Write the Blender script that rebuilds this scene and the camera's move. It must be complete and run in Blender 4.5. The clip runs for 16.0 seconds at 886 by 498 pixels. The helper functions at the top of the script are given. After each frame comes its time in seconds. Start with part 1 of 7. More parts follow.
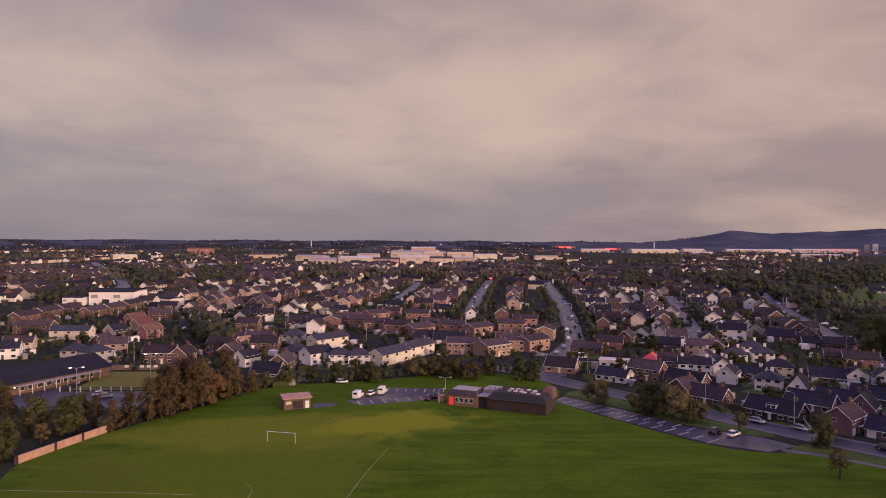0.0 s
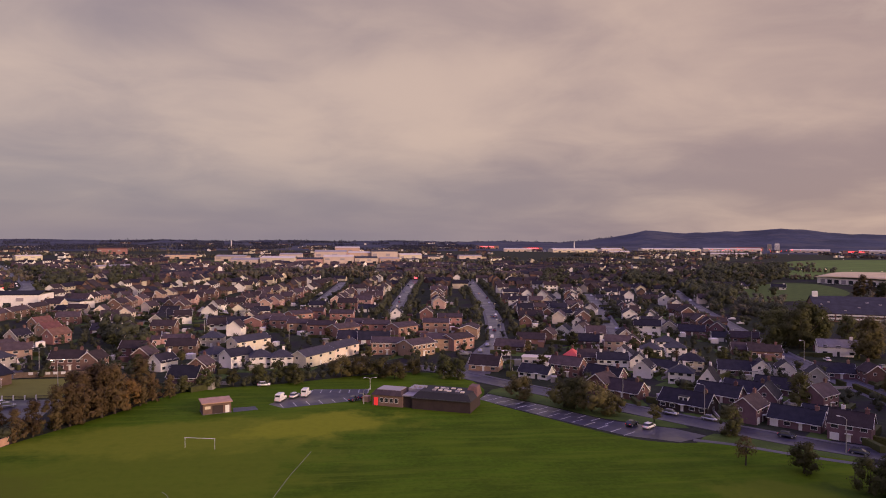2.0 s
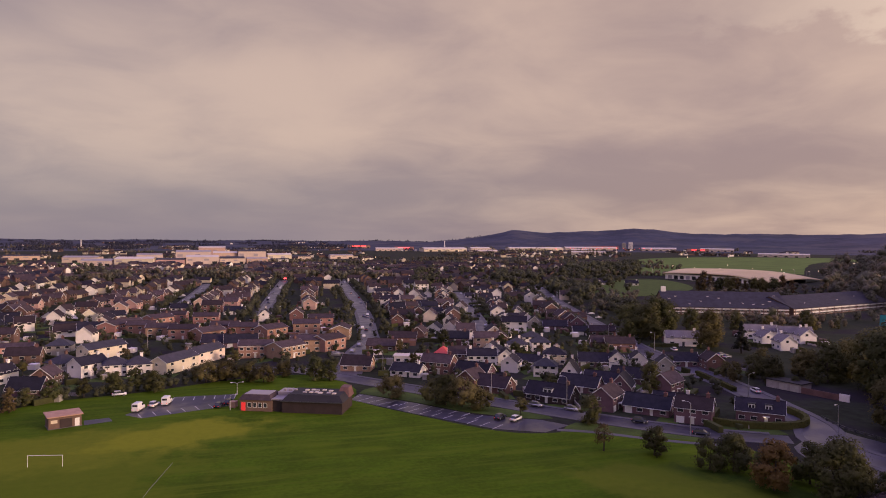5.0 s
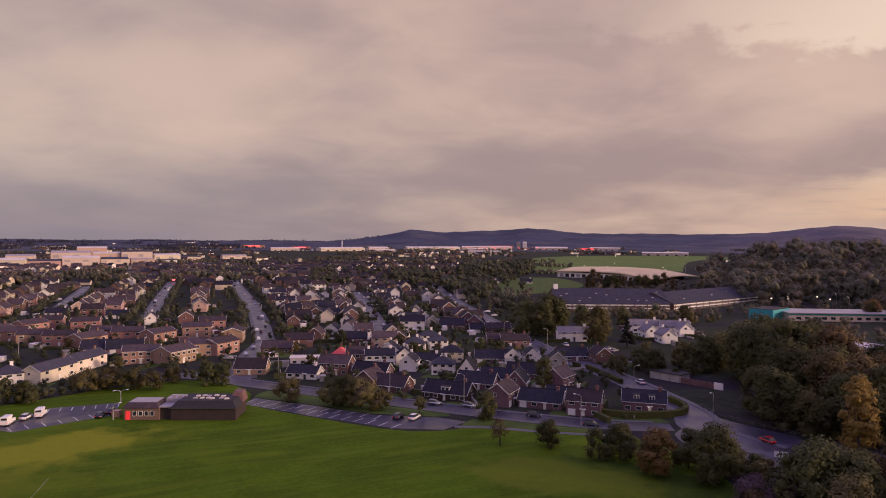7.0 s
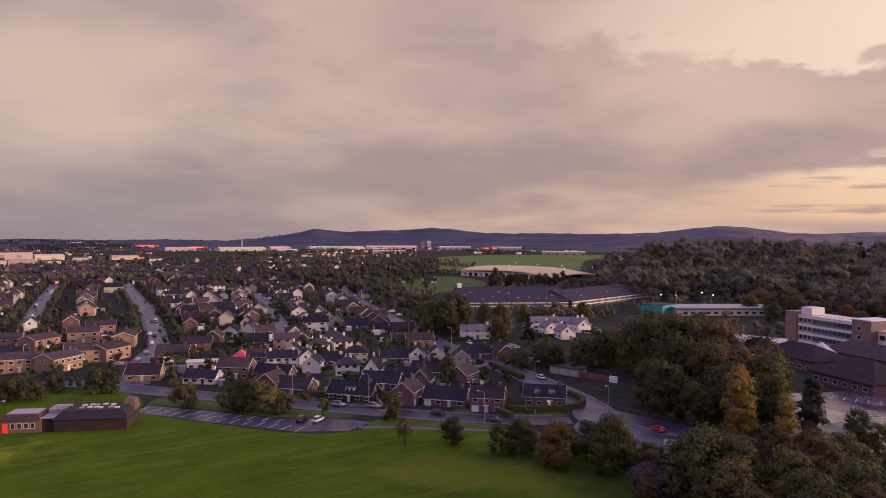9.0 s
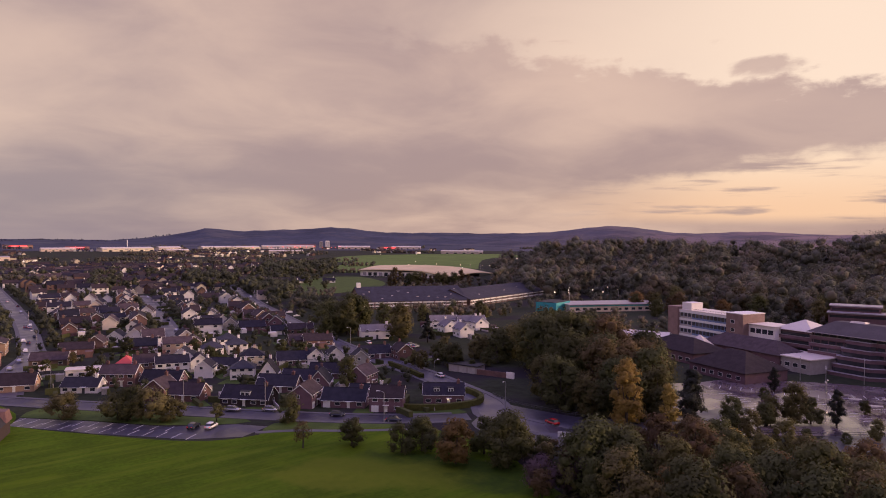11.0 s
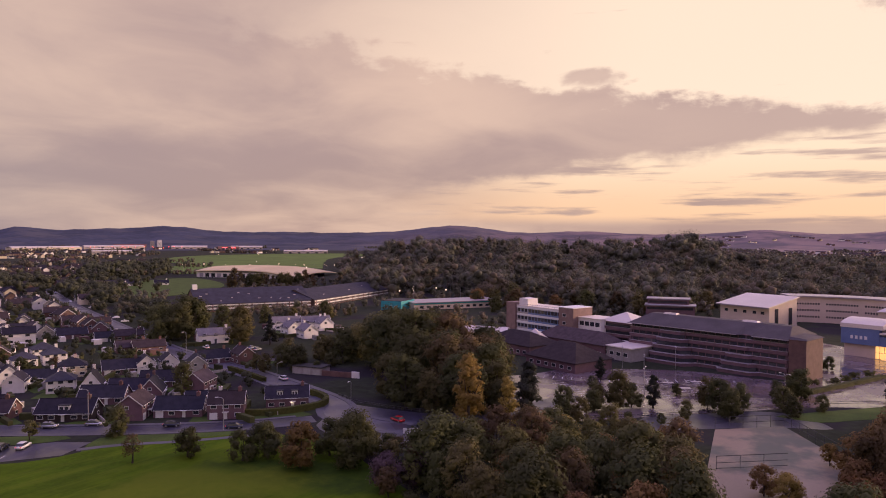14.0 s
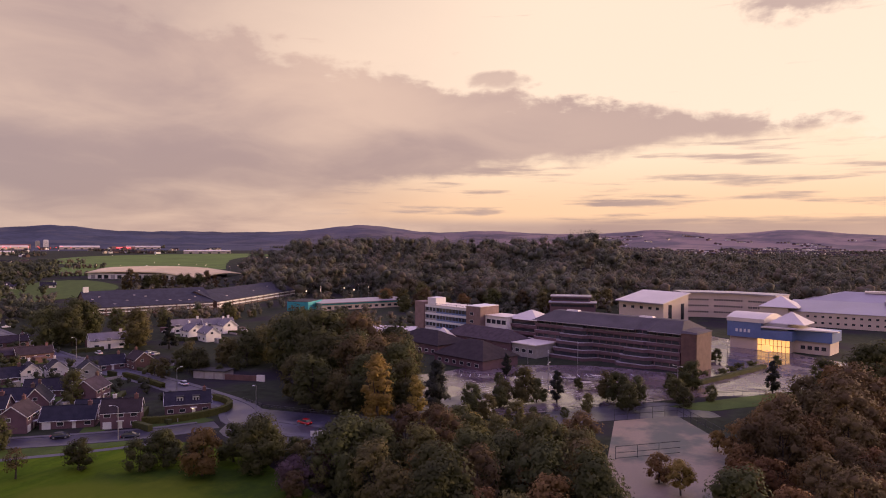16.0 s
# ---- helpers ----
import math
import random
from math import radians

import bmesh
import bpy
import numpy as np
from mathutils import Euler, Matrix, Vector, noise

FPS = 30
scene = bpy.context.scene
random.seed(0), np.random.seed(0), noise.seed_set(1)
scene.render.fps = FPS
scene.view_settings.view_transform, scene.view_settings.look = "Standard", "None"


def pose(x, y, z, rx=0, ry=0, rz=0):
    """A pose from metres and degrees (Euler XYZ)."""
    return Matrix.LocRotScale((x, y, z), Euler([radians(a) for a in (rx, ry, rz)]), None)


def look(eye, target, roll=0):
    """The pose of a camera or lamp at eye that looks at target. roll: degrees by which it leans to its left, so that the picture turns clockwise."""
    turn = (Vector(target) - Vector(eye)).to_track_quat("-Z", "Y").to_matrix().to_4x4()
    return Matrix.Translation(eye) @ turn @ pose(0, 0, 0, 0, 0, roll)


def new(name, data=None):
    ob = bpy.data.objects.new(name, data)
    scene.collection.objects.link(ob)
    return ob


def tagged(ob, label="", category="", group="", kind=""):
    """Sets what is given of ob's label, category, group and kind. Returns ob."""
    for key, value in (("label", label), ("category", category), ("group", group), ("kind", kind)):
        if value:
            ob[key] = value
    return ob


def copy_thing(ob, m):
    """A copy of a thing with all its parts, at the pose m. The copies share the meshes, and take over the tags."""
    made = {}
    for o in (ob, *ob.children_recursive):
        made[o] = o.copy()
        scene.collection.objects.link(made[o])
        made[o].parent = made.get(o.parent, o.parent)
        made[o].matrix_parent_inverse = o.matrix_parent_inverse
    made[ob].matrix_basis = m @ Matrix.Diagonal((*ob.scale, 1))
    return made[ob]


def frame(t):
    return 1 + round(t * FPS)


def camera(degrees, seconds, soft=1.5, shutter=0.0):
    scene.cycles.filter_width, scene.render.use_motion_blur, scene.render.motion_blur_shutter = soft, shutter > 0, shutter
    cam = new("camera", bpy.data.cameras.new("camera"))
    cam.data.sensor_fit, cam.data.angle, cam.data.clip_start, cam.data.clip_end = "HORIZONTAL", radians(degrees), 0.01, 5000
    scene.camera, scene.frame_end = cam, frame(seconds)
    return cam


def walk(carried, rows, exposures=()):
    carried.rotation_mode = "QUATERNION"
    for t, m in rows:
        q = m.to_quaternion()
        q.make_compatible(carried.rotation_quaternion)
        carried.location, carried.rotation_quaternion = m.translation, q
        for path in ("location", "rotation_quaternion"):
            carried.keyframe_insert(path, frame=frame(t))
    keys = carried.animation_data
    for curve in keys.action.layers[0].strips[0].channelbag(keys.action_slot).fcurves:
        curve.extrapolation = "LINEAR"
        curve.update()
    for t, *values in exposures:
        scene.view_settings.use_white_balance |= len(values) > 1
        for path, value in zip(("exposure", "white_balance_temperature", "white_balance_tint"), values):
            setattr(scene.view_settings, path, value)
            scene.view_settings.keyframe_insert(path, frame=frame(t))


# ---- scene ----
# Camera: hovers 50 m over the park and turns to the right.
cam = camera(65.25, 16.0, soft=1.0)
EYE = (0.0, 0.0, 50.0)
YAWS = [(0.0, 0.0), (0.5, -1.5), (1.0, -3.06), (1.5, -4.65), (2.0, -6.23), (2.5, -7.85), (3.0, -9.51), (3.5, -11.22),
        (4.0, -12.98), (5.25, -17.95), (6.5, -23.3), (7.0, -25.26), (7.5, -27.21), (8.0, -29.19), (8.5, -31.16), (9.0, -33.16),
        (10.25, -38.35), (11.5, -43.62), (12.0, -45.74), (12.5, -47.87), (13.0, -50.01), (13.5, -52.14), (14.0, -54.27),
        (14.5, -56.43), (15.0, -58.56), (15.5, -60.49), (16.0, -61.85)]
walk(cam, [(t, pose(*EYE, 90 - 1.0635, 0, yaw) @ pose(0, 0, 0, 0, 0, 0.28)) for t, yaw in YAWS], [(0.0, -0.08, 6550, 18.0), (4.0, -0.06, 6600, 18.0), (8.0, 0.0, 6650, 19.0), (12.0, 0.12, 6750, 20.0), (16.0, 0.20, 6850, 20.0)])

# World: overcast dusk sky, with a clear cream opening towards the sunset on the right.
SUN_AZ, SUN_EL = 132.0, 10.0      # degrees right of the first view, degrees up


def nd(tree, kind, **values):
    n = tree.nodes.new("ShaderNode" + kind)
    for key, value in values.items():
        if key in n.inputs:
            n.inputs[key].default_value = value
    return n


def calc(tree, op, a, b=None, c=None, clamp=False):
    n = tree.nodes.new("ShaderNodeMath")
    n.operation, n.use_clamp = op, clamp
    for i, v in enumerate((a, b, c)):
        if v is None:
            continue
        if isinstance(v, (int, float)):
            n.inputs[i].default_value = v
        else:
            tree.links.new(v, n.inputs[i])
    return n.outputs[0]


def ramp01(tree, value, lo, hi):
    n = tree.nodes.new("ShaderNodeMapRange")
    n.interpolation_type = "SMOOTHSTEP"
    tree.links.new(value, n.inputs[0])
    for i, v in ((1, lo), (2, hi), (3, 0.0), (4, 1.0)):
        n.inputs[i].default_value = v
    return n.outputs[0]


def blend(tree, fac, a, b):
    n = tree.nodes.new("ShaderNodeMix")
    n.data_type = "RGBA"
    if isinstance(fac, (int, float)):
        n.inputs[0].default_value = fac
    else:
        tree.links.new(fac, n.inputs[0])
    for i, v in ((6, a), (7, b)):
        if isinstance(v, tuple):
            n.inputs[i].default_value = (*v[:3], 1.0)
        else:
            tree.links.new(v, n.inputs[i])
    return n.outputs[2]


def fbm(tree, vec, scale, detail=4.0, rough=0.55, distortion=0.0):
    n = nd(tree, "TexNoise", Scale=scale, Detail=detail, Roughness=rough, Distortion=distortion)
    if vec is not None:
        tree.links.new(vec, n.inputs["Vector"])
    return n.outputs["Fac"]


def build_world():
    w = bpy.data.worlds.new("dusk")
    scene.world = w
    w.use_nodes = True
    t = w.node_tree
    t.nodes.clear()
    geo = nd(t, "TexCoord").outputs["Generated"]
    sep = nd(t, "SeparateXYZ")
    t.links.new(geo, sep.inputs[0])
    x, y, z = sep.outputs
    az = calc(t, "MULTIPLY", calc(t, "ARCTAN2", x, y), 57.2958)          # degrees, to the right
    el = calc(t, "MULTIPLY", calc(t, "ARCSINE", z), 57.2958)
    # cloud sheet: the direction carried onto a flat layer
    flat = calc(t, "ADD", calc(t, "MAXIMUM", z, 0.0), 0.20)
    pos = nd(t, "CombineXYZ")
    t.links.new(calc(t, "DIVIDE", x, flat), pos.inputs[0])
    t.links.new(calc(t, "DIVIDE", y, flat), pos.inputs[1])
    big = fbm(t, pos.outputs[0], 0.55, 2.0, 0.5, 0.3)
    small = fbm(t, pos.outputs[0], 2.0, 5.0, 0.55, 0.4)
    tone = calc(t, "ADD", calc(t, "MULTIPLY", big, 0.72), calc(t, "MULTIPLY", small, 0.28))
    belt = calc(t, "MULTIPLY", ramp01(t, el, 3.0, 9.0), ramp01(t, el, 18.0, 11.0))      # thinner cloud at mid height
    tone = ramp01(t, calc(t, "MULTIPLY_ADD", belt, 0.07, tone), 0.38, 0.66)
    tone = calc(t, "MULTIPLY", tone, calc(t, "MULTIPLY_ADD", calc(t, "MULTIPLY", ramp01(t, az, 50.0, 80.0), ramp01(t, el, 24.0, 12.0)), -0.62, 1.0))      # thicker cloud before the opening
    # overcast colours, warmer and lighter towards the sunset
    warm = ramp01(t, az, -38.0, 66.0)
    dark = blend(t, warm, (0.285, 0.232, 0.245), (0.355, 0.254, 0.238))
    light = blend(t, warm, (0.56, 0.435, 0.355), (0.63, 0.465, 0.362))
    cover = blend(t, tone, dark, light)
    # blue-grey rain light low on the far side
    low = calc(t, "MULTIPLY", ramp01(t, el, 8.5, -0.5), ramp01(t, az, 46.0, -4.0))
    cover = blend(t, calc(t, "MULTIPLY", low, 0.85), cover, (0.225, 0.205, 0.255))
    # dusk blue overhead and behind
    over = ramp01(t, el, 21.0, 50.0)
    cover = blend(t, over, cover, (0.51, 0.43, 0.98))
    # clear evening sky in the west
    stretch = nd(t, "CombineXYZ")
    t.links.new(calc(t, "MULTIPLY", az, 0.045), stretch.inputs[0])
    t.links.new(calc(t, "MULTIPLY", el, 0.16), stretch.inputs[1])
    rag = calc(t, "SUBTRACT", fbm(t, stretch.outputs[0], 2.6, 6.0, 0.6), 0.5)
    wisp = nd(t, "CombineXYZ")
    t.links.new(calc(t, "MULTIPLY", az, 0.05), wisp.inputs[0])
    t.links.new(calc(t, "MULTIPLY", el, 0.55), wisp.inputs[1])
    streak = fbm(t, wisp.outputs[0], 2.2, 5.0, 0.55)
    lumps = nd(t, "CombineXYZ")
    t.links.new(calc(t, "MULTIPLY", az, 0.26), lumps.inputs[0])
    t.links.new(calc(t, "MULTIPLY", el, 0.42), lumps.inputs[1])
    lump = calc(t, "SUBTRACT", fbm(t, lumps.outputs[0], 1.0, 7.0, 0.58, 0.25), 0.5)
    top = calc(t, "ADD", calc(t, "MULTIPLY_ADD", az, -0.150, 21.3), calc(t, "ADD", calc(t, "MULTIPLY", rag, 5.0), calc(t, "MULTIPLY", lump, 6.5)))
    bottom = calc(t, "ADD", calc(t, "MULTIPLY_ADD", az, 0.115, -1.9), calc(t, "ADD", calc(t, "MULTIPLY", rag, -3.0), calc(t, "MULTIPLY", lump, -2.6)))
    above = ramp01(t, calc(t, "SUBTRACT", el, top), -0.35, 1.1)
    below = ramp01(t, calc(t, "SUBTRACT", bottom, el), -0.6, 1.0)
    west = calc(t, "MULTIPLY", ramp01(t, az, 30.0, 72.0), ramp01(t, az, 179.0, 150.0))
    west_low = calc(t, "MULTIPLY", ramp01(t, az, 46.0, 66.0), ramp01(t, az, 179.0, 150.0))
    gap_low = calc(t, "MULTIPLY", calc(t, "MULTIPLY", below, west_low), ramp01(t, el, 0.8, 1.8))
    gap_low = calc(t, "MULTIPLY", gap_low, ramp01(t, streak, 0.68, 0.50))
    gap_high = calc(t, "MULTIPLY", calc(t, "MULTIPLY", above, west), ramp01(t, streak, 0.86, 0.64))
    high = calc(t, "MULTIPLY", gap_high, ramp01(t, el, 60.0, 18.0))
    for a0, e0, ra, re in ((90.0, 17.6, 5.5, 2.0), (66.5, 12.6, 2.6, 0.7), (104.0, 14.0, 6.0, 1.6)):      # loose clouds in the clear part
        da, de = calc(t, "DIVIDE", calc(t, "SUBTRACT", az, a0), ra), calc(t, "DIVIDE", calc(t, "SUBTRACT", el, e0), re)
        off = calc(t, "ADD", calc(t, "ADD", calc(t, "MULTIPLY", da, da), calc(t, "MULTIPLY", de, de)), calc(t, "MULTIPLY", lump, 5.0))
        high = calc(t, "MULTIPLY", high, calc(t, "MULTIPLY_ADD", ramp01(t, off, 1.3, 0.1), -0.8, 1.0))
    clear_low = blend(t, ramp01(t, el, 2.0, 7.0), (0.80, 0.54, 0.345), (0.85, 0.675, 0.485))
    sky = blend(t, gap_low, cover, clear_low)
    sky = blend(t, high, sky, (0.86, 0.705, 0.535))
    nishita = nd(t, "TexSky")
    nishita.sky_type, nishita.sun_disc = "NISHITA", False
    nishita.sun_elevation, nishita.sun_rotation = radians(SUN_EL), radians(SUN_AZ)
    both = t.nodes.new("ShaderNodeMix")
    both.data_type, both.blend_type = "RGBA", "ADD"
    both.inputs[0].default_value = 0.012
    t.links.new(sky, both.inputs[6])
    t.links.new(nishita.outputs[0], both.inputs[7])
    bg = nd(t, "Background", Strength=1.0)
    t.links.new(both.outputs[2], bg.inputs[0])
    t.links.new(bg.outputs[0], nd(t, "OutputWorld").inputs[0])


build_world()
sun = new("sun", bpy.data.lights.new("sun", "SUN"))
sun.data.energy, sun.data.angle, sun.data.color = 3.1, radians(12), (1.0, 0.70, 0.50)
sun_to = Vector((math.sin(radians(SUN_AZ)) * math.cos(radians(SUN_EL)), math.cos(radians(SUN_AZ)) * math.cos(radians(SUN_EL)), math.sin(radians(SUN_EL))))
sun.matrix_world = look(tuple(sun_to * 200), (0, 0, 0))


# ---- materials ----
def mat(name, col, rough=0.8, vary=0.25, scale=0.6, fine=6.0, metal=0.0, bump=0.0, per=None, per_amount=0.25, hue=0.05, tint=None, tint_scale=0.05,
        glow=None, spec=0.5, rough_vary=0.0, tint_lo=0.45, tint_hi=0.62):
    m = bpy.data.materials.new(name)
    m.use_nodes = True
    t = m.node_tree
    p = t.nodes["Principled BSDF"]
    co = nd(t, "TexCoord").outputs["Object"] if per != "world" else nd(t, "NewGeometry").outputs["Position"]
    c = tuple(col)
    a = fbm(t, co, scale, 4.0)
    b = fbm(t, co, fine, 3.0)
    both = calc(t, "ADD", calc(t, "MULTIPLY", a, 0.6), calc(t, "MULTIPLY", b, 0.4))
    k = ramp01(t, both, 0.3, 0.7)
    out = blend(t, k, tuple(v * (1 - vary) for v in c), tuple(v * (1 + vary) for v in c))
    if tint:
        out = blend(t, ramp01(t, fbm(t, co, tint_scale, 5.0, 0.6), tint_lo, tint_hi), out, tint)
    if per in ("object", "island"):
        rnd = nd(t, "ObjectInfo").outputs["Random"] if per == "object" else nd(t, "NewGeometry").outputs["Random Per Island"]
        hsv = nd(t, "HueSaturation")
        t.links.new(out, hsv.inputs["Color"])
        t.links.new(calc(t, "MULTIPLY_ADD", rnd, per_amount * 2, 1 - per_amount), hsv.inputs["Value"])
        t.links.new(calc(t, "MULTIPLY_ADD", calc(t, "FRACT", calc(t, "MULTIPLY", rnd, 7.31)), hue, 0.5 - hue / 2), hsv.inputs["Hue"])
        out = hsv.outputs[0]
    t.links.new(out, p.inputs["Base Color"])
    p.inputs["Roughness"].default_value = rough
    if rough_vary:
        t.links.new(calc(t, "MULTIPLY_ADD", ramp01(t, a, 0.35, 0.65), rough_vary, rough - rough_vary / 2, True), p.inputs["Roughness"])
    p.inputs["Metallic"].default_value = metal
    p.inputs["Specular IOR Level"].default_value = spec
    if bump:
        bn = nd(t, "Bump", Strength=0.6, Distance=bump)
        t.links.new(b, bn.inputs["Height"])
        t.links.new(bn.outputs[0], p.inputs["Normal"])
    if glow:
        p.inputs["Emission Color"].default_value = (*glow[:3], 1)
        p.inputs["Emission Strength"].default_value = glow[3]
    return m


M = {}
M["ground"] = mat("garden_ground", (0.036, 0.043, 0.024), 0.95, 0.45, 0.03, 0.4, per="world", tint=(0.028, 0.024, 0.028), tint_scale=0.03, bump=0.1, spec=0.08)
M["lawn"] = mat("park_lawn", (0.060, 0.108, 0.005), 0.9, 0.34, 0.06, 0.9, per="world", tint=(0.085, 0.135, 0.006), tint_scale=0.035, bump=0.05, spec=0.06, tint_lo=0.5, tint_hi=0.7)


def parched_or_shaded(m, cx, cy, rx, ry, turn, col):
    """Recolours an uneven oval of the lawn: parched grass, and one painted shade."""
    t = m.node_tree
    p = t.nodes["Principled BSDF"]
    before = p.inputs["Base Color"].links[0].from_socket
    place = nd(t, "NewGeometry").outputs["Position"]
    mp = nd(t, "Mapping")
    mp.vector_type = "TEXTURE"
    mp.inputs["Location"].default_value, mp.inputs["Rotation"].default_value, mp.inputs["Scale"].default_value = (cx, cy, 0), (0, 0, radians(turn)), (rx, ry, 40)
    t.links.new(place, mp.inputs[0])
    ln = nd(t, "VectorMath")
    ln.operation = "LENGTH"
    t.links.new(mp.outputs[0], ln.inputs[0])
    rough = calc(t, "ADD", ln.outputs["Value"], calc(t, "MULTIPLY_ADD", fbm(t, place, 0.09, 5.0, 0.65), 1.5, -0.75))
    k = calc(t, "MULTIPLY", ramp01(t, rough, 1.05, 0.55), calc(t, "MULTIPLY_ADD", fbm(t, place, 0.5, 3.0), 0.8, 0.4, True))
    t.links.new(blend(t, k, before, col), p.inputs["Base Color"])


def mown(m, turn, col, share=0.7):
    """Faint mowing bands and worn streaks over the whole lawn."""
    t = m.node_tree
    p = t.nodes["Principled BSDF"]
    before = p.inputs["Base Color"].links[0].from_socket
    mp = nd(t, "Mapping")
    mp.inputs["Rotation"].default_value, mp.inputs["Scale"].default_value = (0, 0, radians(turn)), (0.035, 0.32, 1.0)
    t.links.new(nd(t, "NewGeometry").outputs["Position"], mp.inputs[0])
    k = ramp01(t, fbm(t, mp.outputs[0], 1.0, 6.0, 0.62, 0.6), 0.44, 0.66)
    t.links.new(blend(t, calc(t, "MULTIPLY", k, share), before, col), p.inputs["Base Color"])


mown(M["lawn"], -8, (0.098, 0.142, 0.010))
mown(M["lawn"], -62, (0.046, 0.082, 0.005), 0.4)
parched_or_shaded(M["lawn"], -46, 152, 44, 40, 10, (0.105, 0.138, 0.010))
parched_or_shaded(M["lawn"], -38, 178, 56, 18, 10, (0.150, 0.175, 0.014))
parched_or_shaded(M["lawn"], -14, 184, 24, 12, 20, (0.205, 0.225, 0.016))
parched_or_shaded(M["lawn"], -70, 130, 16, 26, 20, (0.088, 0.112, 0.010))
# Dark oval: shade beside the corner trees, painted into the lawn.
parched_or_shaded(M["lawn"], 101, 106, 11, 30, 20, (0.026, 0.050, 0.008))
parched_or_shaded(M["lawn"], 84, 118, 12, 26, 40, (0.110, 0.140, 0.012))
M["verge"] = mat("verge_grass", (0.062, 0.098, 0.018), 0.9, 0.3, 0.15, 2.0, per="world", spec=0.2)
M["field"] = mat("far_field", (0.098, 0.158, 0.030), 0.9, 0.25, 0.02, 0.3, per="world", spec=0.2)
M["green"] = mat("bowling_green", (0.17, 0.165, 0.03), 0.9, 0.12, 0.2, 3.0, per="world", spec=0.2)
# The bluish cast of both asphalts puts reflected sky into the colour.
M["asphalt"] = mat("damp_asphalt", (0.036, 0.034, 0.054), 0.42, 0.3, 0.12, 3.0, per="world", rough_vary=0.22)
M["asphalt_old"] = mat("grey_asphalt", (0.066, 0.062, 0.090), 0.42, 0.25, 0.1, 2.5, per="world", rough_vary=0.2)
# Pinkish base: part of the sky's reflection is in the colour.
M["wet"] = mat("wet_paving", (0.125, 0.095, 0.107), 0.20, 0.35, 0.09, 1.5, per="world", rough_vary=0.3)
M["pave"] = mat("concrete_pavement", (0.085, 0.080, 0.090), 0.6, 0.2, 0.4, 4.0, per="world")
M["court"] = mat("court_surface", (0.270, 0.200, 0.135), 0.6, 0.12, 0.08, 2.0, per="world", tint=(0.085, 0.09, 0.07), tint_scale=0.05)
M["faded_paint"] = mat("faded_line_paint", (0.26, 0.28, 0.16), 0.8, 0.3, 0.5, 4.0)
M["paint"] = mat("white_road_paint", (0.62, 0.61, 0.60), 0.6, 0.2, 1.0, 8.0)
M["brick"] = mat("red_brick", (0.155, 0.086, 0.074), 0.85, 0.25, 0.5, 9.0, per="object", per_amount=0.2)
M["brick_orange"] = mat("orange_brick", (0.33, 0.190, 0.145), 0.85, 0.2, 0.5, 9.0, per="object", per_amount=0.15)
M["brick_dark"] = mat("dark_brown_brick", (0.038, 0.024, 0.024), 0.85, 0.25, 0.5, 9.0)
M["brick_plum"] = mat("plum_brick", (0.150, 0.082, 0.100), 0.8, 0.2, 0.4, 6.0)
M["brick_buff"] = mat("brown_buff_brick", (0.24, 0.155, 0.135), 0.85, 0.2, 0.4, 6.0)
M["white"] = mat("white_render", (0.81, 0.76, 0.71), 0.8, 0.08, 0.4, 4.0, per="object", per_amount=0.1)
M["cream"] = mat("cream_render", (0.62, 0.52, 0.40), 0.8, 0.1, 0.4, 4.0, per="object", per_amount=0.12)
M["ivory"] = mat("ivory_render", (0.72, 0.63, 0.50), 0.8, 0.1, 0.4, 4.0, per="object", per_amount=0.1)
M["grey"] = mat("grey_pebbledash", (0.36, 0.33, 0.31), 0.9, 0.15, 0.6, 10.0, per="object", per_amount=0.15)
M["pink"] = mat("pinkish_render", (0.50, 0.33, 0.27), 0.85, 0.12, 0.4, 4.0, per="object", per_amount=0.15)
M["slate"] = mat("dark_slate_roof", (0.024, 0.022, 0.032), 0.72, 0.3, 0.5, 5.0, per="object", per_amount=0.25, bump=0.05, spec=0.14)
M["pale_slate"] = mat("pale_grey_slate_roof", (0.20, 0.18, 0.19), 0.7, 0.2, 0.5, 5.0, per="object", per_amount=0.15, bump=0.04, spec=0.2)
M["tile"] = mat("brown_tile_roof", (0.058, 0.042, 0.046), 0.78, 0.3, 0.5, 5.0, per="object", per_amount=0.4, bump=0.05, spec=0.14)
M["tile_orange"] = mat("orange_brown_tile_roof", (0.150, 0.074, 0.058), 0.75, 0.3, 0.5, 5.0, per="object", per_amount=0.2, bump=0.05, spec=0.16)
M["tile_red"] = mat("red_tile_roof", (0.20, 0.075, 0.05), 0.75, 0.25, 0.5, 5.0, per="object", per_amount=0.2, bump=0.05, spec=0.22)
M["slate_blue"] = mat("blue_grey_roof", (0.048, 0.046, 0.062), 0.7, 0.25, 0.4, 5.0, per="object", per_amount=0.15, bump=0.04, spec=0.22)
M["school_roof"] = mat("dark_school_slate", (0.040, 0.038, 0.052), 0.8, 0.3, 0.3, 4.0, bump=0.04, spec=0.2)
M["dome_roof"] = mat("tan_membrane_roof", (0.70, 0.545, 0.29), 0.85, 0.12, 0.05, 0.6)
M["deck_roof"] = mat("grey_brown_sheet_roof", (0.088, 0.074, 0.078), 0.75, 0.2, 0.15, 2.0, bump=0.03, spec=0.15)
M["felt"] = mat("black_felt_roof", (0.020, 0.018, 0.021), 0.8, 0.3, 0.5, 4.0)
M["metal_roof"] = mat("pale_metal_roof", (0.68, 0.60, 0.52), 0.5, 0.1, 0.05, 1.5)
M["grey_roof"] = mat("lilac_grey_metal_roof", (0.34, 0.30, 0.32), 0.4, 0.1, 0.06, 1.5)
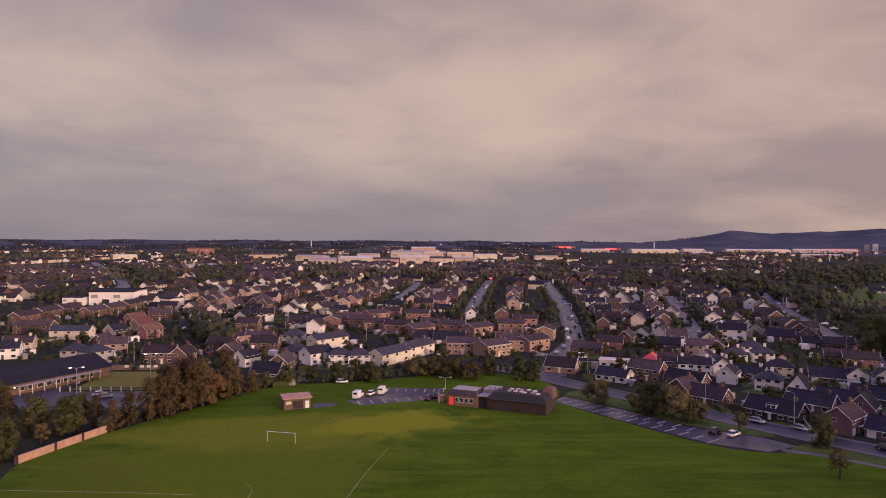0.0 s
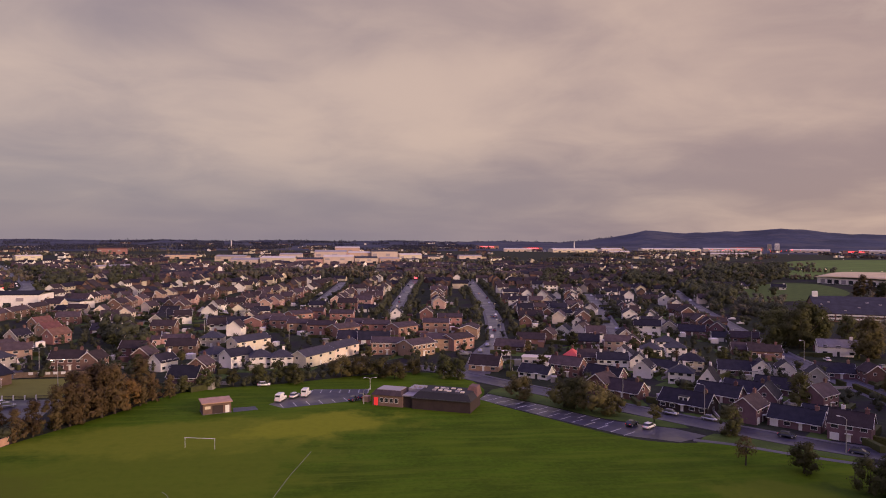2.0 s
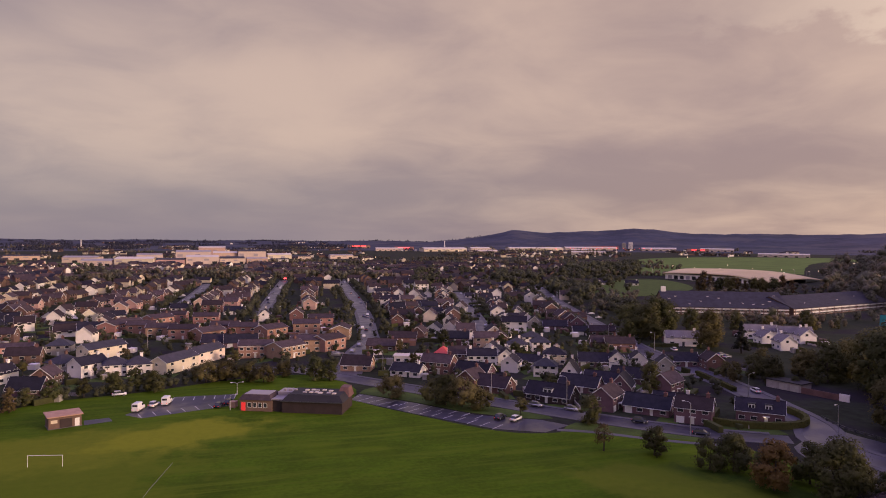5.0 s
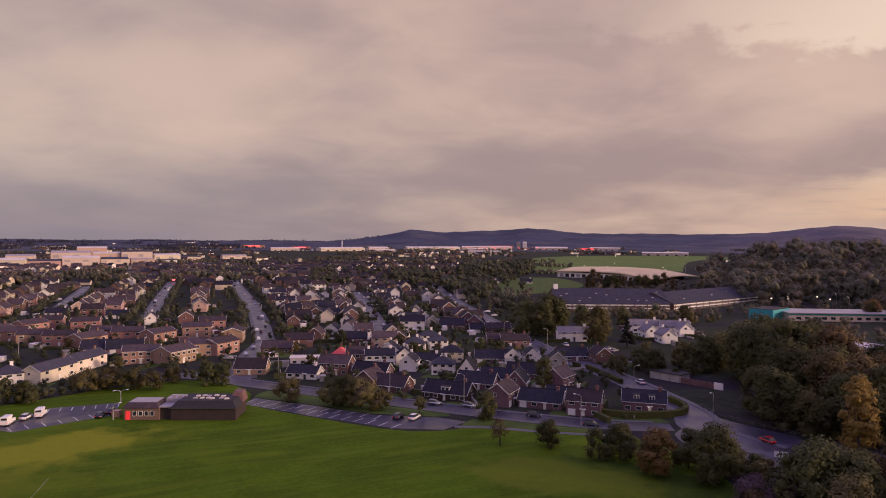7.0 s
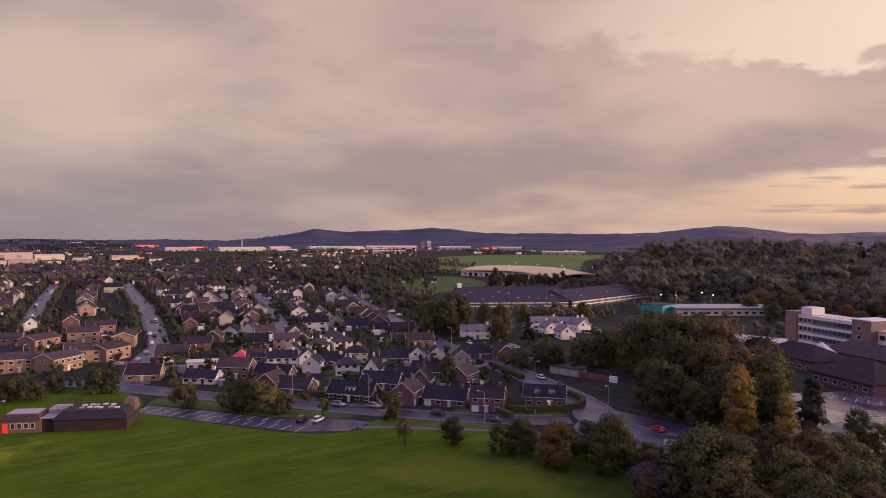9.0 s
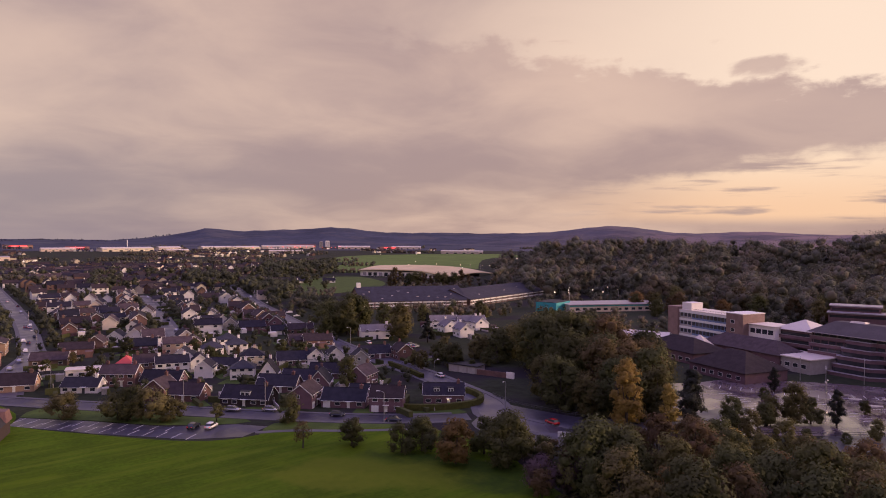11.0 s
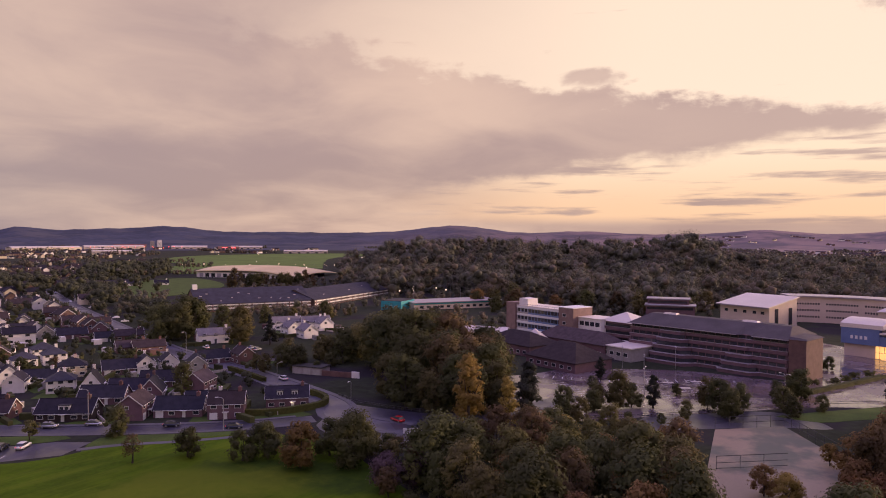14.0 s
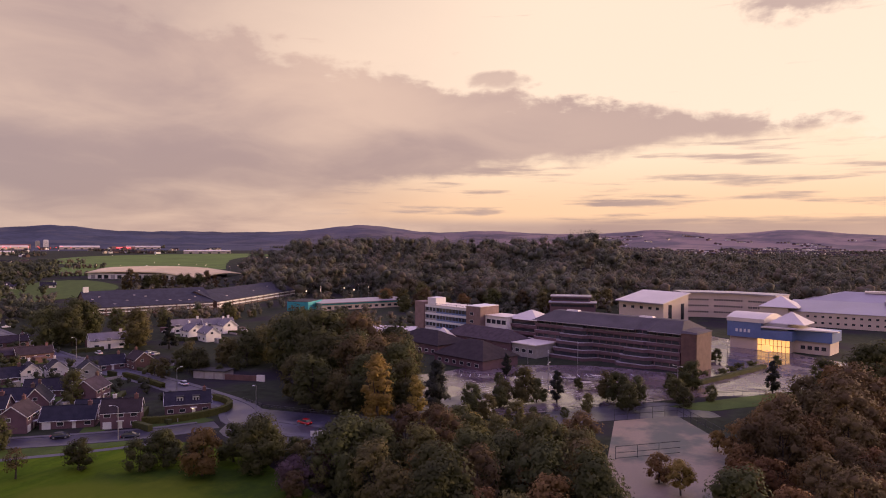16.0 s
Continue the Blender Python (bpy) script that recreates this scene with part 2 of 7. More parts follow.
M["trim"] = mat("white_trim", (0.74, 0.72, 0.70), 0.55, 0.05, 1.0, 5.0)
M["glass"] = mat("window_glass", (0.035, 0.038, 0.045), 0.12, 0.3, 0.4, 2.0, spec=0.8)
M["lit"] = mat("lit_window", (0.9, 0.6, 0.3), 0.5, 0.1, glow=(1.0, 0.56, 0.16, 0.9), per="object", per_amount=0.3, scale=0.5)
M["lamp"] = mat("lamp_glow", (1, 0.9, 0.8), 0.5, 0.0, glow=(1.0, 0.72, 0.45, 4.0))
M["lamp_red"] = mat("red_light", (0.9, 0.1, 0.08), 0.5, 0.0, glow=(1.0, 0.06, 0.07, 5.0))
# Red with a weak glow added; the club door glows without a lamp.
M["red_glow"] = mat("glowing_red_paint", (0.65, 0.04, 0.04), 0.4, 0.1, glow=(1.0, 0.05, 0.05, 0.45))
M["red_roof"] = mat("bright_red_roof", (0.62, 0.08, 0.06), 0.5, 0.12)
M["pipe"] = mat("galvanised_steel", (0.42, 0.41, 0.42), 0.4, 0.1, metal=0.7)
M["dark_metal"] = mat("dark_metal", (0.05, 0.05, 0.055), 0.5, 0.2)
M["blue_clad"] = mat("blue_cladding", (0.13, 0.19, 0.36), 0.35, 0.12, 0.2, 2.0)
M["teal"] = mat("teal_cladding", (0.03, 0.33, 0.36), 0.5, 0.1, 0.2, 2.0)
M["stone"] = mat("pale_buff_stone", (0.60, 0.48, 0.41), 0.8, 0.1, 0.1, 2.0)
M["wood"] = mat("weathered_timber", (0.20, 0.14, 0.10), 0.8, 0.3, 0.8, 8.0)
M["pinkwall"] = mat("pinkish_brick_wall", (0.44, 0.26, 0.18), 0.85, 0.2, 0.6, 7.0)
M["bark"] = mat("bark", (0.055, 0.042, 0.034), 0.95, 0.35, 1.0, 8.0)


def leaf_mat(name, col, vary=0.06):
    m = mat(name, col, 0.75, 0.2, 0.25, 2.0, per="island", per_amount=vary, spec=0.12, hue=0.014)
    t = m.node_tree                                           # each tree has a tone of its own
    p = t.nodes["Principled BSDF"]
    rnd = nd(t, "ObjectInfo").outputs["Random"]
    hsv = nd(t, "HueSaturation")
    t.links.new(p.inputs["Base Color"].links[0].from_socket, hsv.inputs["Color"])
    t.links.new(calc(t, "MULTIPLY_ADD", rnd, 0.6, 0.66), hsv.inputs["Value"])
    t.links.new(calc(t, "MULTIPLY_ADD", calc(t, "FRACT", calc(t, "MULTIPLY", rnd, 5.7)), 0.03, 0.482), hsv.inputs["Hue"])
    t.links.new(hsv.outputs[0], p.inputs["Base Color"])
    return translucent(m)


def translucent(m, share=0.3):
    """Thin leaves let part of the light through."""
    t = m.node_tree
    p = t.nodes["Principled BSDF"]
    thin = nd(t, "BsdfTranslucent")
    t.links.new(p.inputs["Base Color"].links[0].from_socket, thin.inputs["Color"])
    both = nd(t, "MixShader")
    both.inputs[0].default_value = share
    t.links.new(p.outputs[0], both.inputs[1])
    t.links.new(thin.outputs[0], both.inputs[2])
    t.links.new(both.outputs[0], t.nodes["Material Output"].inputs["Surface"])
    return m


M["leaf"] = leaf_mat("dark_green_leaves", (0.090, 0.095, 0.038))
M["leaf_mid"] = leaf_mat("olive_leaves", (0.128, 0.118, 0.045))
M["leaf_brown"] = leaf_mat("autumn_brown_leaves", (0.132, 0.098, 0.046))
M["leaf_rust"] = leaf_mat("rust_leaves", (0.190, 0.118, 0.045))
M["leaf_yellow"] = leaf_mat("yellowing_leaves", (0.30, 0.215, 0.060))
M["leaf_plum"] = leaf_mat("plum_leaves", (0.105, 0.070, 0.075))
M["conifer"] = leaf_mat("conifer_needles", (0.046, 0.050, 0.040))
M["leaf_dark"] = leaf_mat("dusky_leaves", (0.074, 0.078, 0.047))
M["hedge"] = leaf_mat("hedge_leaves", (0.11, 0.12, 0.035))
# Paler and greyer than near leaves: some distance haze is in the colour.
M["wood_far"] = translucent(mat("hazed_wood_leaves", (0.126, 0.127, 0.092), 0.8, 0.70, 0.085, 0.25, per="island", per_amount=0.06, hue=0.015, spec=0.08, tint=(0.195, 0.162, 0.116), tint_scale=0.05, tint_lo=0.47, tint_hi=0.60))
# Bluish distance haze is put into the colour of skyline trees and hills.
M["hill_trees"] = leaf_mat("hazy_skyline_leaves", (0.060, 0.060, 0.085))
M["hill"] = mat("hazy_hill_woods", (0.056, 0.062, 0.090), 0.95, 0.35, 0.004, 0.03, per="world", spec=0.08, tint=(0.088, 0.088, 0.104), tint_scale=0.0045, tint_lo=0.50, tint_hi=0.62)


def west_haze(m):
    """Distance haze put into the colour: paler, pinkish patches on the western hills and plain."""
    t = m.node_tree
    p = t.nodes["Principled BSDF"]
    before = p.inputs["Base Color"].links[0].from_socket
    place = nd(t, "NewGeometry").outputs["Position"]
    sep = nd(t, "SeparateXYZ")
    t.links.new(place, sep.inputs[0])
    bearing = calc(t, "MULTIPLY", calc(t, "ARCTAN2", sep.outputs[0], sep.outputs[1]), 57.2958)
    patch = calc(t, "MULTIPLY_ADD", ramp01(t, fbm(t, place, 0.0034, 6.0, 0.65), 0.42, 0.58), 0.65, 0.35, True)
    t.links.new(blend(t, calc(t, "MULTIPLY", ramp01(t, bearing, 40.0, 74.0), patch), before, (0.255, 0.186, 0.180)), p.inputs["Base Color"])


west_haze(M["hill"])


# ---- mesh helpers ----
def link(name, bm_or_mesh, material, parent=None, label="", smooth=False):
    if isinstance(bm_or_mesh, bmesh.types.BMesh):
        me = bpy.data.meshes.new(name)
        bm_or_mesh.to_mesh(me)
        bm_or_mesh.free()
    else:
        me = bm_or_mesh
    if material is not None and not me.materials:
        me.materials.append(material)
    if smooth:
        me.polygons.foreach_set("use_smooth", [True] * len(me.polygons))
    ob = new(name, me)
    if parent is not None:
        ob.parent = parent
    if label:
        ob["label"] = label
    return ob


def part(name, bm, material, parent, label="", smooth=False):
    return link(name, bm, material, parent, label, smooth)


def box(bm, x0, x1, y0, y1, z0, z1, m=None):
    vs = [bm.verts.new((x, y, z)) for z in (z0, z1) for x, y in ((x0, y0), (x1, y0), (x1, y1), (x0, y1))]
    if m is not None:
        for v in vs:
            v.co = m @ v.co
    for f in ((3, 2, 1, 0), (4, 5, 6, 7), (0, 1, 5, 4), (1, 2, 6, 5), (2, 3, 7, 6), (3, 0, 4, 7)):
        bm.faces.new([vs[i] for i in f])
    return bm


def boxes(*args):
    bm = bmesh.new()
    for a in args:
        box(bm, *a)
    return bm


def solid(bm, lower, upper):
    """A closed body between two rings of as many points."""
    a, b = [bm.verts.new(p) for p in lower], [bm.verts.new(p) for p in upper]
    n = len(a)
    bm.faces.new(a[::-1])
    bm.faces.new(b)
    for i in range(n):
        bm.faces.new((a[i], a[(i + 1) % n], b[(i + 1) % n], b[i]))
    return bm


def prism(bm, ring, z0, z1):
    return solid(bm, [(x, y, z0) for x, y in ring], [(x, y, z1) for x, y in ring])


def tube(bm, pts, radii, sides=6):
    rings = []
    for i, (p, r) in enumerate(zip(pts, radii)):
        d = Vector(pts[min(i + 1, len(pts) - 1)]) - Vector(pts[max(i - 1, 0)])
        q = d.to_track_quat("Z", "Y")
        rings.append([bm.verts.new(Vector(p) + q @ Vector((r * math.cos(k * math.tau / sides), r * math.sin(k * math.tau / sides), 0))) for k in range(sides)])
    for a, b in zip(rings, rings[1:]):
        for k in range(sides):
            bm.faces.new((a[k], a[(k + 1) % sides], b[(k + 1) % sides], b[k]))
    bm.faces.new(rings[0][::-1])
    bm.faces.new(rings[-1])
    return bm


def smooth01(v, lo, hi):
    k = np.clip((v - lo) / (hi - lo), 0, 1)
    return k * k * (3 - 2 * k)


def bell(v, mid, wide):
    return np.exp(-((v - mid) / wide) ** 2)


def land(x, y):
    """Height of the ground: flat town, a wooded rise in the west, hills far off."""
    x, y = np.asarray(x, float), np.asarray(y, float)
    r, a = np.hypot(x, y), np.degrees(np.arctan2(x, y))
    a = np.where(a < -150, a + 360, a)
    rise = 27 * smooth01(r, 560, 900) * smooth01(a, 44, 52) * (1 - smooth01(a, 66, 90) * 0.75) * (1 - smooth01(r, 1100, 1700))
    rise = rise + 16 * bell(a, 73.9, 2.4) * bell(r, 780, 130)
    edge = 13 + 53 * smooth01(a, 15, 24) + 3 * np.sin(a * 0.7)
    tops = 27 * bell(a, 22.8, 1.7) + 15 * bell(a, 27.5, 3.0) + 38 * bell(a, 32.8, 2.8) + 9 * bell(a, 42, 2.2)
    tops += 50 * bell(a, 55, 4.4) + 16 * bell(a, 66, 4) + 32 * bell(a, 79, 2.8) + 33 * bell(a, 88.5, 3.0)
    knobs = 1.2 * np.sin(a * 5.1) + 1.0 * np.sin(a * 11.7 + 2) + 0.8 * np.sin(a * 23.0)
    far = (edge + tops + knobs) * smooth01(r, 3300, 4500)
    return rise + far


def build_ground():
    radii = np.concatenate([[0.0], np.geomspace(8, 3200, 60), np.linspace(3300, 4950, 26), [6000, 9000]])
    turns = np.radians(np.arange(0, 360, 0.75))
    rr, aa = np.meshgrid(radii[1:], turns, indexing="ij")
    xs, ys = rr * np.sin(aa), rr * np.cos(aa)
    zs = land(xs, ys)
    zs[-2:] = zs[-3]
    verts = [(0, 0, 0)] + list(zip(xs.ravel(), ys.ravel(), zs.ravel()))
    n, faces = len(turns), []
    for k in range(n):
        faces.append((0, 1 + (k + 1) % n, 1 + k))
    for i in range(len(radii) - 2):
        for k in range(n):
            a, b = 1 + i * n + k, 1 + i * n + (k + 1) % n
            faces.append((a, b, b + n, a + n))
    me = bpy.data.meshes.new("ground")
    me.from_pydata(verts, [], faces)
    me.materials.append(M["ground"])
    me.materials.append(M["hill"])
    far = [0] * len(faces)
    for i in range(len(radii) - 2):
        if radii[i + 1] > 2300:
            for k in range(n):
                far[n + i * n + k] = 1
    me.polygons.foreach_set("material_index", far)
    me.polygons.foreach_set("use_smooth", [True] * len(faces))
    ob = new("ground", me)
    return tagged(ob, "dark garden earth and grass reaching wooded hills", "ground", kind="structure")


build_ground()


def spline(pts, step=4.0):
    """A smooth line through the given plan points, sampled evenly."""
    p = [Vector((*q, 0)) for q in pts]
    p = [2 * p[0] - p[1]] + p + [2 * p[-1] - p[-2]]
    out = []
    for a, b, c, d in zip(p, p[1:], p[2:], p[3:]):
        n = max(2, int((c - b).length / step))
        for i in range(n):
            s = i / n
            out.append(0.5 * ((2 * b) + (c - a) * s + (2 * a - 5 * b + 4 * c - d) * s * s + (3 * b - a - 3 * c + d) * s ** 3))
    return out + [p[-2]]


def strip(line, left, right, z0, z1):
    """A raised band along a line, between two offsets to its right."""
    bm, rows = bmesh.new(), []
    for i, p in enumerate(line):
        d = (line[min(i + 1, len(line) - 1)] - line[max(i - 1, 0)]).normalized()
        s = Vector((d.y, -d.x, 0))
        g = float(land(p.x, p.y))
        a, b = p + s * left, p + s * right
        rows.append([bm.verts.new((q.x, q.y, g + z)) for q, z in ((a, z0), (a, z1), (b, z1), (b, z0))])
    for a, b in zip(rows, rows[1:]):
        for k in range(3):
            bm.faces.new((a[k], b[k], b[k + 1], a[k + 1]))
    return bm


def sheet(name, ring, z0, z1, material, label, category, curve=False, kind="structure", step=4.0):
    if curve:
        line = spline(list(ring) + [ring[0]], step)[:-1]
        ring = [(p.x, p.y) for p in line]
    bm = bmesh.new()
    low = [bm.verts.new((x, y, z0)) for x, y in ring]
    up = [bm.verts.new((x, y, z1)) for x, y in ring]
    top = bm.faces.new(up)
    for i in range(len(ring)):
        j = (i + 1) % len(ring)
        bm.faces.new((low[i], low[j], up[j], up[i]))
    bmesh.ops.triangulate(bm, faces=[top])
    bmesh.ops.recalc_face_normals(bm, faces=bm.faces)
    return tagged(link(name, bm, material), label, category, kind=kind)


ROADS = []


def road(name, pts, width, material, walks=(1.6, 1.6), lift=0.06, verge=0.0, label="damp grey asphalt road between kerbs"):
    line = spline(pts)
    ROADS.append((line, width / 2 + max(walks) + verge))
    h = width / 2
    ob = tagged(link(name, strip(line, -h, h, -0.3, lift), material), label, "road", kind="structure")
    for side, w in zip((-1, 1), walks):
        if w:
            a, b = sorted((side * (h + 0.003), side * (h + w)))
            link("pavement", strip(line[1:-1], a, b, -0.3, lift + 0.11), M["pave"])
            tagged(bpy.context.scene.collection.objects[-1], "pale concrete pavement beside the road", "pavement", kind="structure")
    return ob


# ---- park, roads and car parks ----
sheet("lawn", [(-86, 128), (-92, 152), (-84, 174), (-70, 201), (-62, 221), (-50, 231), (-30, 236), (0, 249), (20, 252), (34, 241), (38, 222), (36, 207), (49, 186), (64, 166),
               (75, 160), (84, 159), (100, 150), (114, 138), (120, 119), (111, 97), (98, 60), (90, 0), (60, -60), (-40, -60), (-80, 20), (-84, 90)],
      -0.3, 0.05, M["lawn"], "mown green park lawn with parched and painted-shade patches", "lawn", True)
sheet("verge", [(38, 217), (52, 201), (65, 184), (80, 173), (84, 175), (70, 192), (56, 211), (44, 224)], -0.3, 0.07, M["verge"], "grass verge between the car park and the road", "verge", True)
road("road_1", [(-20, 276), (5, 266), (25, 258), (37, 243), (50, 226), (70, 201), (90, 176), (104, 160), (118, 147), (132, 138)], 7.0, M["asphalt"], lift=0.060)
road("road_2", [(38, 243), (44, 268), (51, 294), (61, 322), (66, 352), (77, 422), (91, 540), (111, 740), (118, 800)], 7.0, M["asphalt_old"], (1.8, 1.8), lift=0.064)
road("road_3", [(139, 108), (138, 132), (148, 147), (155, 170), (161, 195), (166, 225), (171, 256), (180, 293), (206, 381), (240, 492), (297, 658)], 8.0, M["asphalt_old"], (2.0, 2.0), lift=0.068)
road("road_4", [(124, 335), (131, 358), (157, 454), (182, 550), (190, 590)], 5.5, M["asphalt_old"], (2.0, 2.0), lift=0.060)
road("road_5", [(12, 420), (15, 434), (30, 575), (54, 790)], 6.0, M["asphalt_old"], (1.8, 1.8), lift=0.060)
road("road_6", [(-40, 500), (-36, 522), (-25, 747)], 6.0, M["asphalt_old"], (1.8, 1.8), lift=0.060)
road("road_7", [(139, 116), (150, 108), (166, 101), (200, 92)], 7.0, M["asphalt"], (0, 1.5), lift=0.072)
road("road_8", [(-268, 556), (-279, 588), (-292, 622), (-333, 724), (-459, 947), (-622, 1230)], 10.0, M["asphalt_old"], (2.0, 2.0), lift=0.060, verge=6.0)
sheet("junction", [(152, 150), (150.5, 141), (152, 129.5), (156, 115), (166, 106), (158, 100), (138, 100), (127, 103), (121, 110), (124, 124), (128, 133), (138, 138), (146, 145)], -0.3, 0.058, M["asphalt"], "wide damp asphalt junction", "road", True)
sheet("car_park_1", [(-29, 208), (-24, 203), (-1, 211), (1, 226), (-17, 227)], -0.3, 0.065, M["asphalt"], "dark damp asphalt car park with white bays", "car park")
sheet("car_park_2", [(34, 209), (49, 187), (65, 167), (76, 160.5), (85, 165), (80, 172), (65, 181.5), (52, 199.5), (38, 216)], -0.3, 0.068, M["asphalt"], "damp asphalt car park with white diagonal bays", "car park")
sheet("campus_paving", [(203, 132), (223, 120), (240, 112), (262, 78), (266, 38), (300, 42), (330, 44), (365, 60), (372, 45), (330, 2), (316, -14), (290, -8), (246, 5), (230, 28), (195, 60), (170, 84), (180, 104)],
      -0.3, 0.06, M["wet"], "wet pale car park paving with puddles", "paving", True)
sheet("court_surround", [(170, 66), (182, 66), (199, 64), (212, 45), (216, 34), (206, 22), (199, 34), (186, 49)], -0.3, 0.035, M["asphalt"], "damp dark asphalt path behind the games court", "paving", True)
sheet("tennis_court", [(187, 47), (201, 33), (178, 17), (140, 12), (126, 30), (153, 40)], -0.3, 0.06, M["court"], "pale fenced games court with worn surface", "court")
sheet("campus_lawn", [(211, 37), (222, 29), (252, 4), (262, -14), (250, -18), (236, 0), (222, 16), (211, 26)], -0.3, 0.07, M["verge"], "strip of mown grass beside the campus drive", "lawn", True)
sheet("meadow", [(668, 980), (795, 1265), (1000, 1440), (1248, 1440), (1400, 1300), (1096, 960), (770, 720), (735, 780)], -0.3, 0.3, M["field"], "bright green meadow on the plain", "field", True, step=40)
sheet("meadow", [(560, 900), (640, 1000), (720, 930), (640, 820), (590, 780), (520, 790)], -0.3, 0.25, M["field"], "green meadow beside the sports hall", "field", True, step=40)
sheet("meadow", [(300, 505), (330, 620), (420, 700), (480, 700), (440, 590), (370, 525)], -0.3, 0.2, M["verge"], "rough green field behind the houses", "field", True, step=20)
sheet("meadow", [(-330, 990), (-220, 1010), (-190, 850), (-270, 825)], -0.3, 0.2, M["field"], "green field between the estates", "field", True, step=30)
sheet("meadow", [(-560, 1300), (-300, 1400), (-250, 1250), (-500, 1150)], -0.3, 0.2, M["verge"], "dull green field on the plain", "field", True, step=40)
sheet("bowling_green", [(-119, 221), (-121, 251), (-98, 252), (-93, 222)], -0.3, 0.09, M["green"], "flat yellow-green bowling green", "lawn")
sheet("club_yard", [(-150, 245), (-160, 300), (-148, 302), (-118, 256), (-122, 252), (-122, 219), (-92, 220), (-88, 196), (-120, 196), (-150, 214)], -0.3, 0.06, M["asphalt"], "damp asphalt yard round the club", "paving")
sheet("verge", [(80, 160), (88, 167), (97, 160), (106, 152), (114, 146), (110, 141), (100, 147), (90, 152), (82, 156)], -0.3, 0.045, M["verge"], "grass verge with a path beside the road", "verge", True)


# ---- houses ----
def gable_roof(L, D, E, pitch, over=0.35, thick=0.2):
    bm, rise = bmesh.new(), math.tan(radians(pitch))
    top, x, y = E + D / 2 * rise, L / 2 + over, D / 2 + over
    low = E - over * rise
    for s in (-1, 1):
        a = [(-x, s * y, low), (x, s * y, low), (x, 0, top), (-x, 0, top)]
        if s > 0:
            a = a[::-1]
        solid(bm, a, [(p[0], p[1], p[2] + thick) for p in a])
    box(bm, -x, x, -0.13, 0.13, top + thick - 0.06, top + thick + 0.08)
    return bm


def hip_roof(L, D, E, pitch, over=0.4, thick=0.16):
    bm, rise = bmesh.new(), math.tan(radians(pitch))
    x, y = L / 2 + over, D / 2 + over
    top, r = E + D / 2 * rise + thick, max(L / 2 - D / 2, 0.25)
    lo = [bm.verts.new((a * x, b * y, E - 0.1)) for a, b in ((-1, -1), (1, -1), (1, 1), (-1, 1))]
    up = [bm.verts.new((a * x, b * y, E - 0.1 + thick)) for a, b in ((-1, -1), (1, -1), (1, 1), (-1, 1))]
    p, q = bm.verts.new((-r, 0, top)), bm.verts.new((r, 0, top))
    bm.faces.new(lo[::-1])
    for i in range(4):
        bm.faces.new((lo[i], lo[(i + 1) % 4], up[(i + 1) % 4], up[i]))
    bm.faces.new((up[0], up[1], q, p))
    bm.faces.new((up[2], up[3], p, q))
    bm.faces.new((up[1], up[2], q))
    bm.faces.new((up[3], up[0], p))
    return bm


def gable_walls(L, D, E, pitch):
    top = E + D / 2 * math.tan(radians(pitch))
    ring = [(-D / 2, -0.5), (D / 2, -0.5), (D / 2, E), (0, top), (-D / 2, E)]
    return solid(bmesh.new(), [(-L / 2, y, z) for y, z in ring], [(L / 2, y, z) for y, z in ring])


def bargeboards(L, D, E, pitch, end, over=0.37):
    """White boards along both slopes of one gable."""
    bm, rise = bmesh.new(), math.tan(radians(pitch))
    top, y, x = E + D / 2 * rise, D / 2 + over, end * (L / 2 + over)
    for s in (-1, 1):
        a = [(x, s * y, E - over * rise - 0.14), (x, s * y, E - over * rise + 0.2), (x, 0, top + 0.2), (x, 0, top - 0.14)]
        b = [(p[0] + 0.06 * end, p[1], p[2]) for p in a]
        solid(bm, a if s * end > 0 else a[::-1], b if s * end > 0 else b[::-1])
    return bm


WINDOWS = {}


def window(parent, w, h, m, full=True, lit=False, frame_mat="trim"):
    """A window on a wall: m carries its centre, with the wall's outside towards -y."""
    key = (round(w, 2), round(h, 2), lit, frame_mat, full)
    if key not in WINDOWS:
        bm, a, b = bmesh.new(), 0.09, 0.10
        ring = lambda dx, dz, y: [bm.verts.new((x * (w / 2 - dx), y, z * (h / 2 - dz))) for x, z in ((-1, -1), (1, -1), (1, 1), (-1, 1))]
        back, rim, lip, deep = ring(0, 0, 0.02), ring(0, 0, -0.08), ring(a, b, -0.08), ring(a, b, -0.02)
        for p, q in ((back, rim), (rim, lip), (lip, deep)):
            for i in range(4):
                bm.faces.new((p[i], p[(i + 1) % 4], q[(i + 1) % 4], q[i]))
        if not full:
            bm.faces.new(deep).material_index = 1
        fr = bpy.data.meshes.new("window")
        bm.to_mesh(fr)
        bm.free()
        fr.materials.append(M[frame_mat])
        fr.materials.append(M["lit" if lit else "glass"])
        bm = boxes((-w / 2 + 0.085, w / 2 - 0.085, -0.04, 0.01, -h / 2 + 0.095, h / 2 - 0.095))
        pa = bpy.data.meshes.new("pane")
        bm.to_mesh(pa)
        bm.free()
        pa.materials.append(M["lit" if lit else "glass"])
        WINDOWS[key] = (fr, pa)
    fr, pa = WINDOWS[key]
    f = new("window", fr)
    f.parent, f.matrix_basis = parent, m
    if full:
        p = new("pane", pa)
        p.parent = f
    return f


def front(x, z, y):
    return pose(x, y, z)


def end_wall(y, z, x, side):
    return pose(x, y, z, 0, 0, 90 if side > 0 else -90)


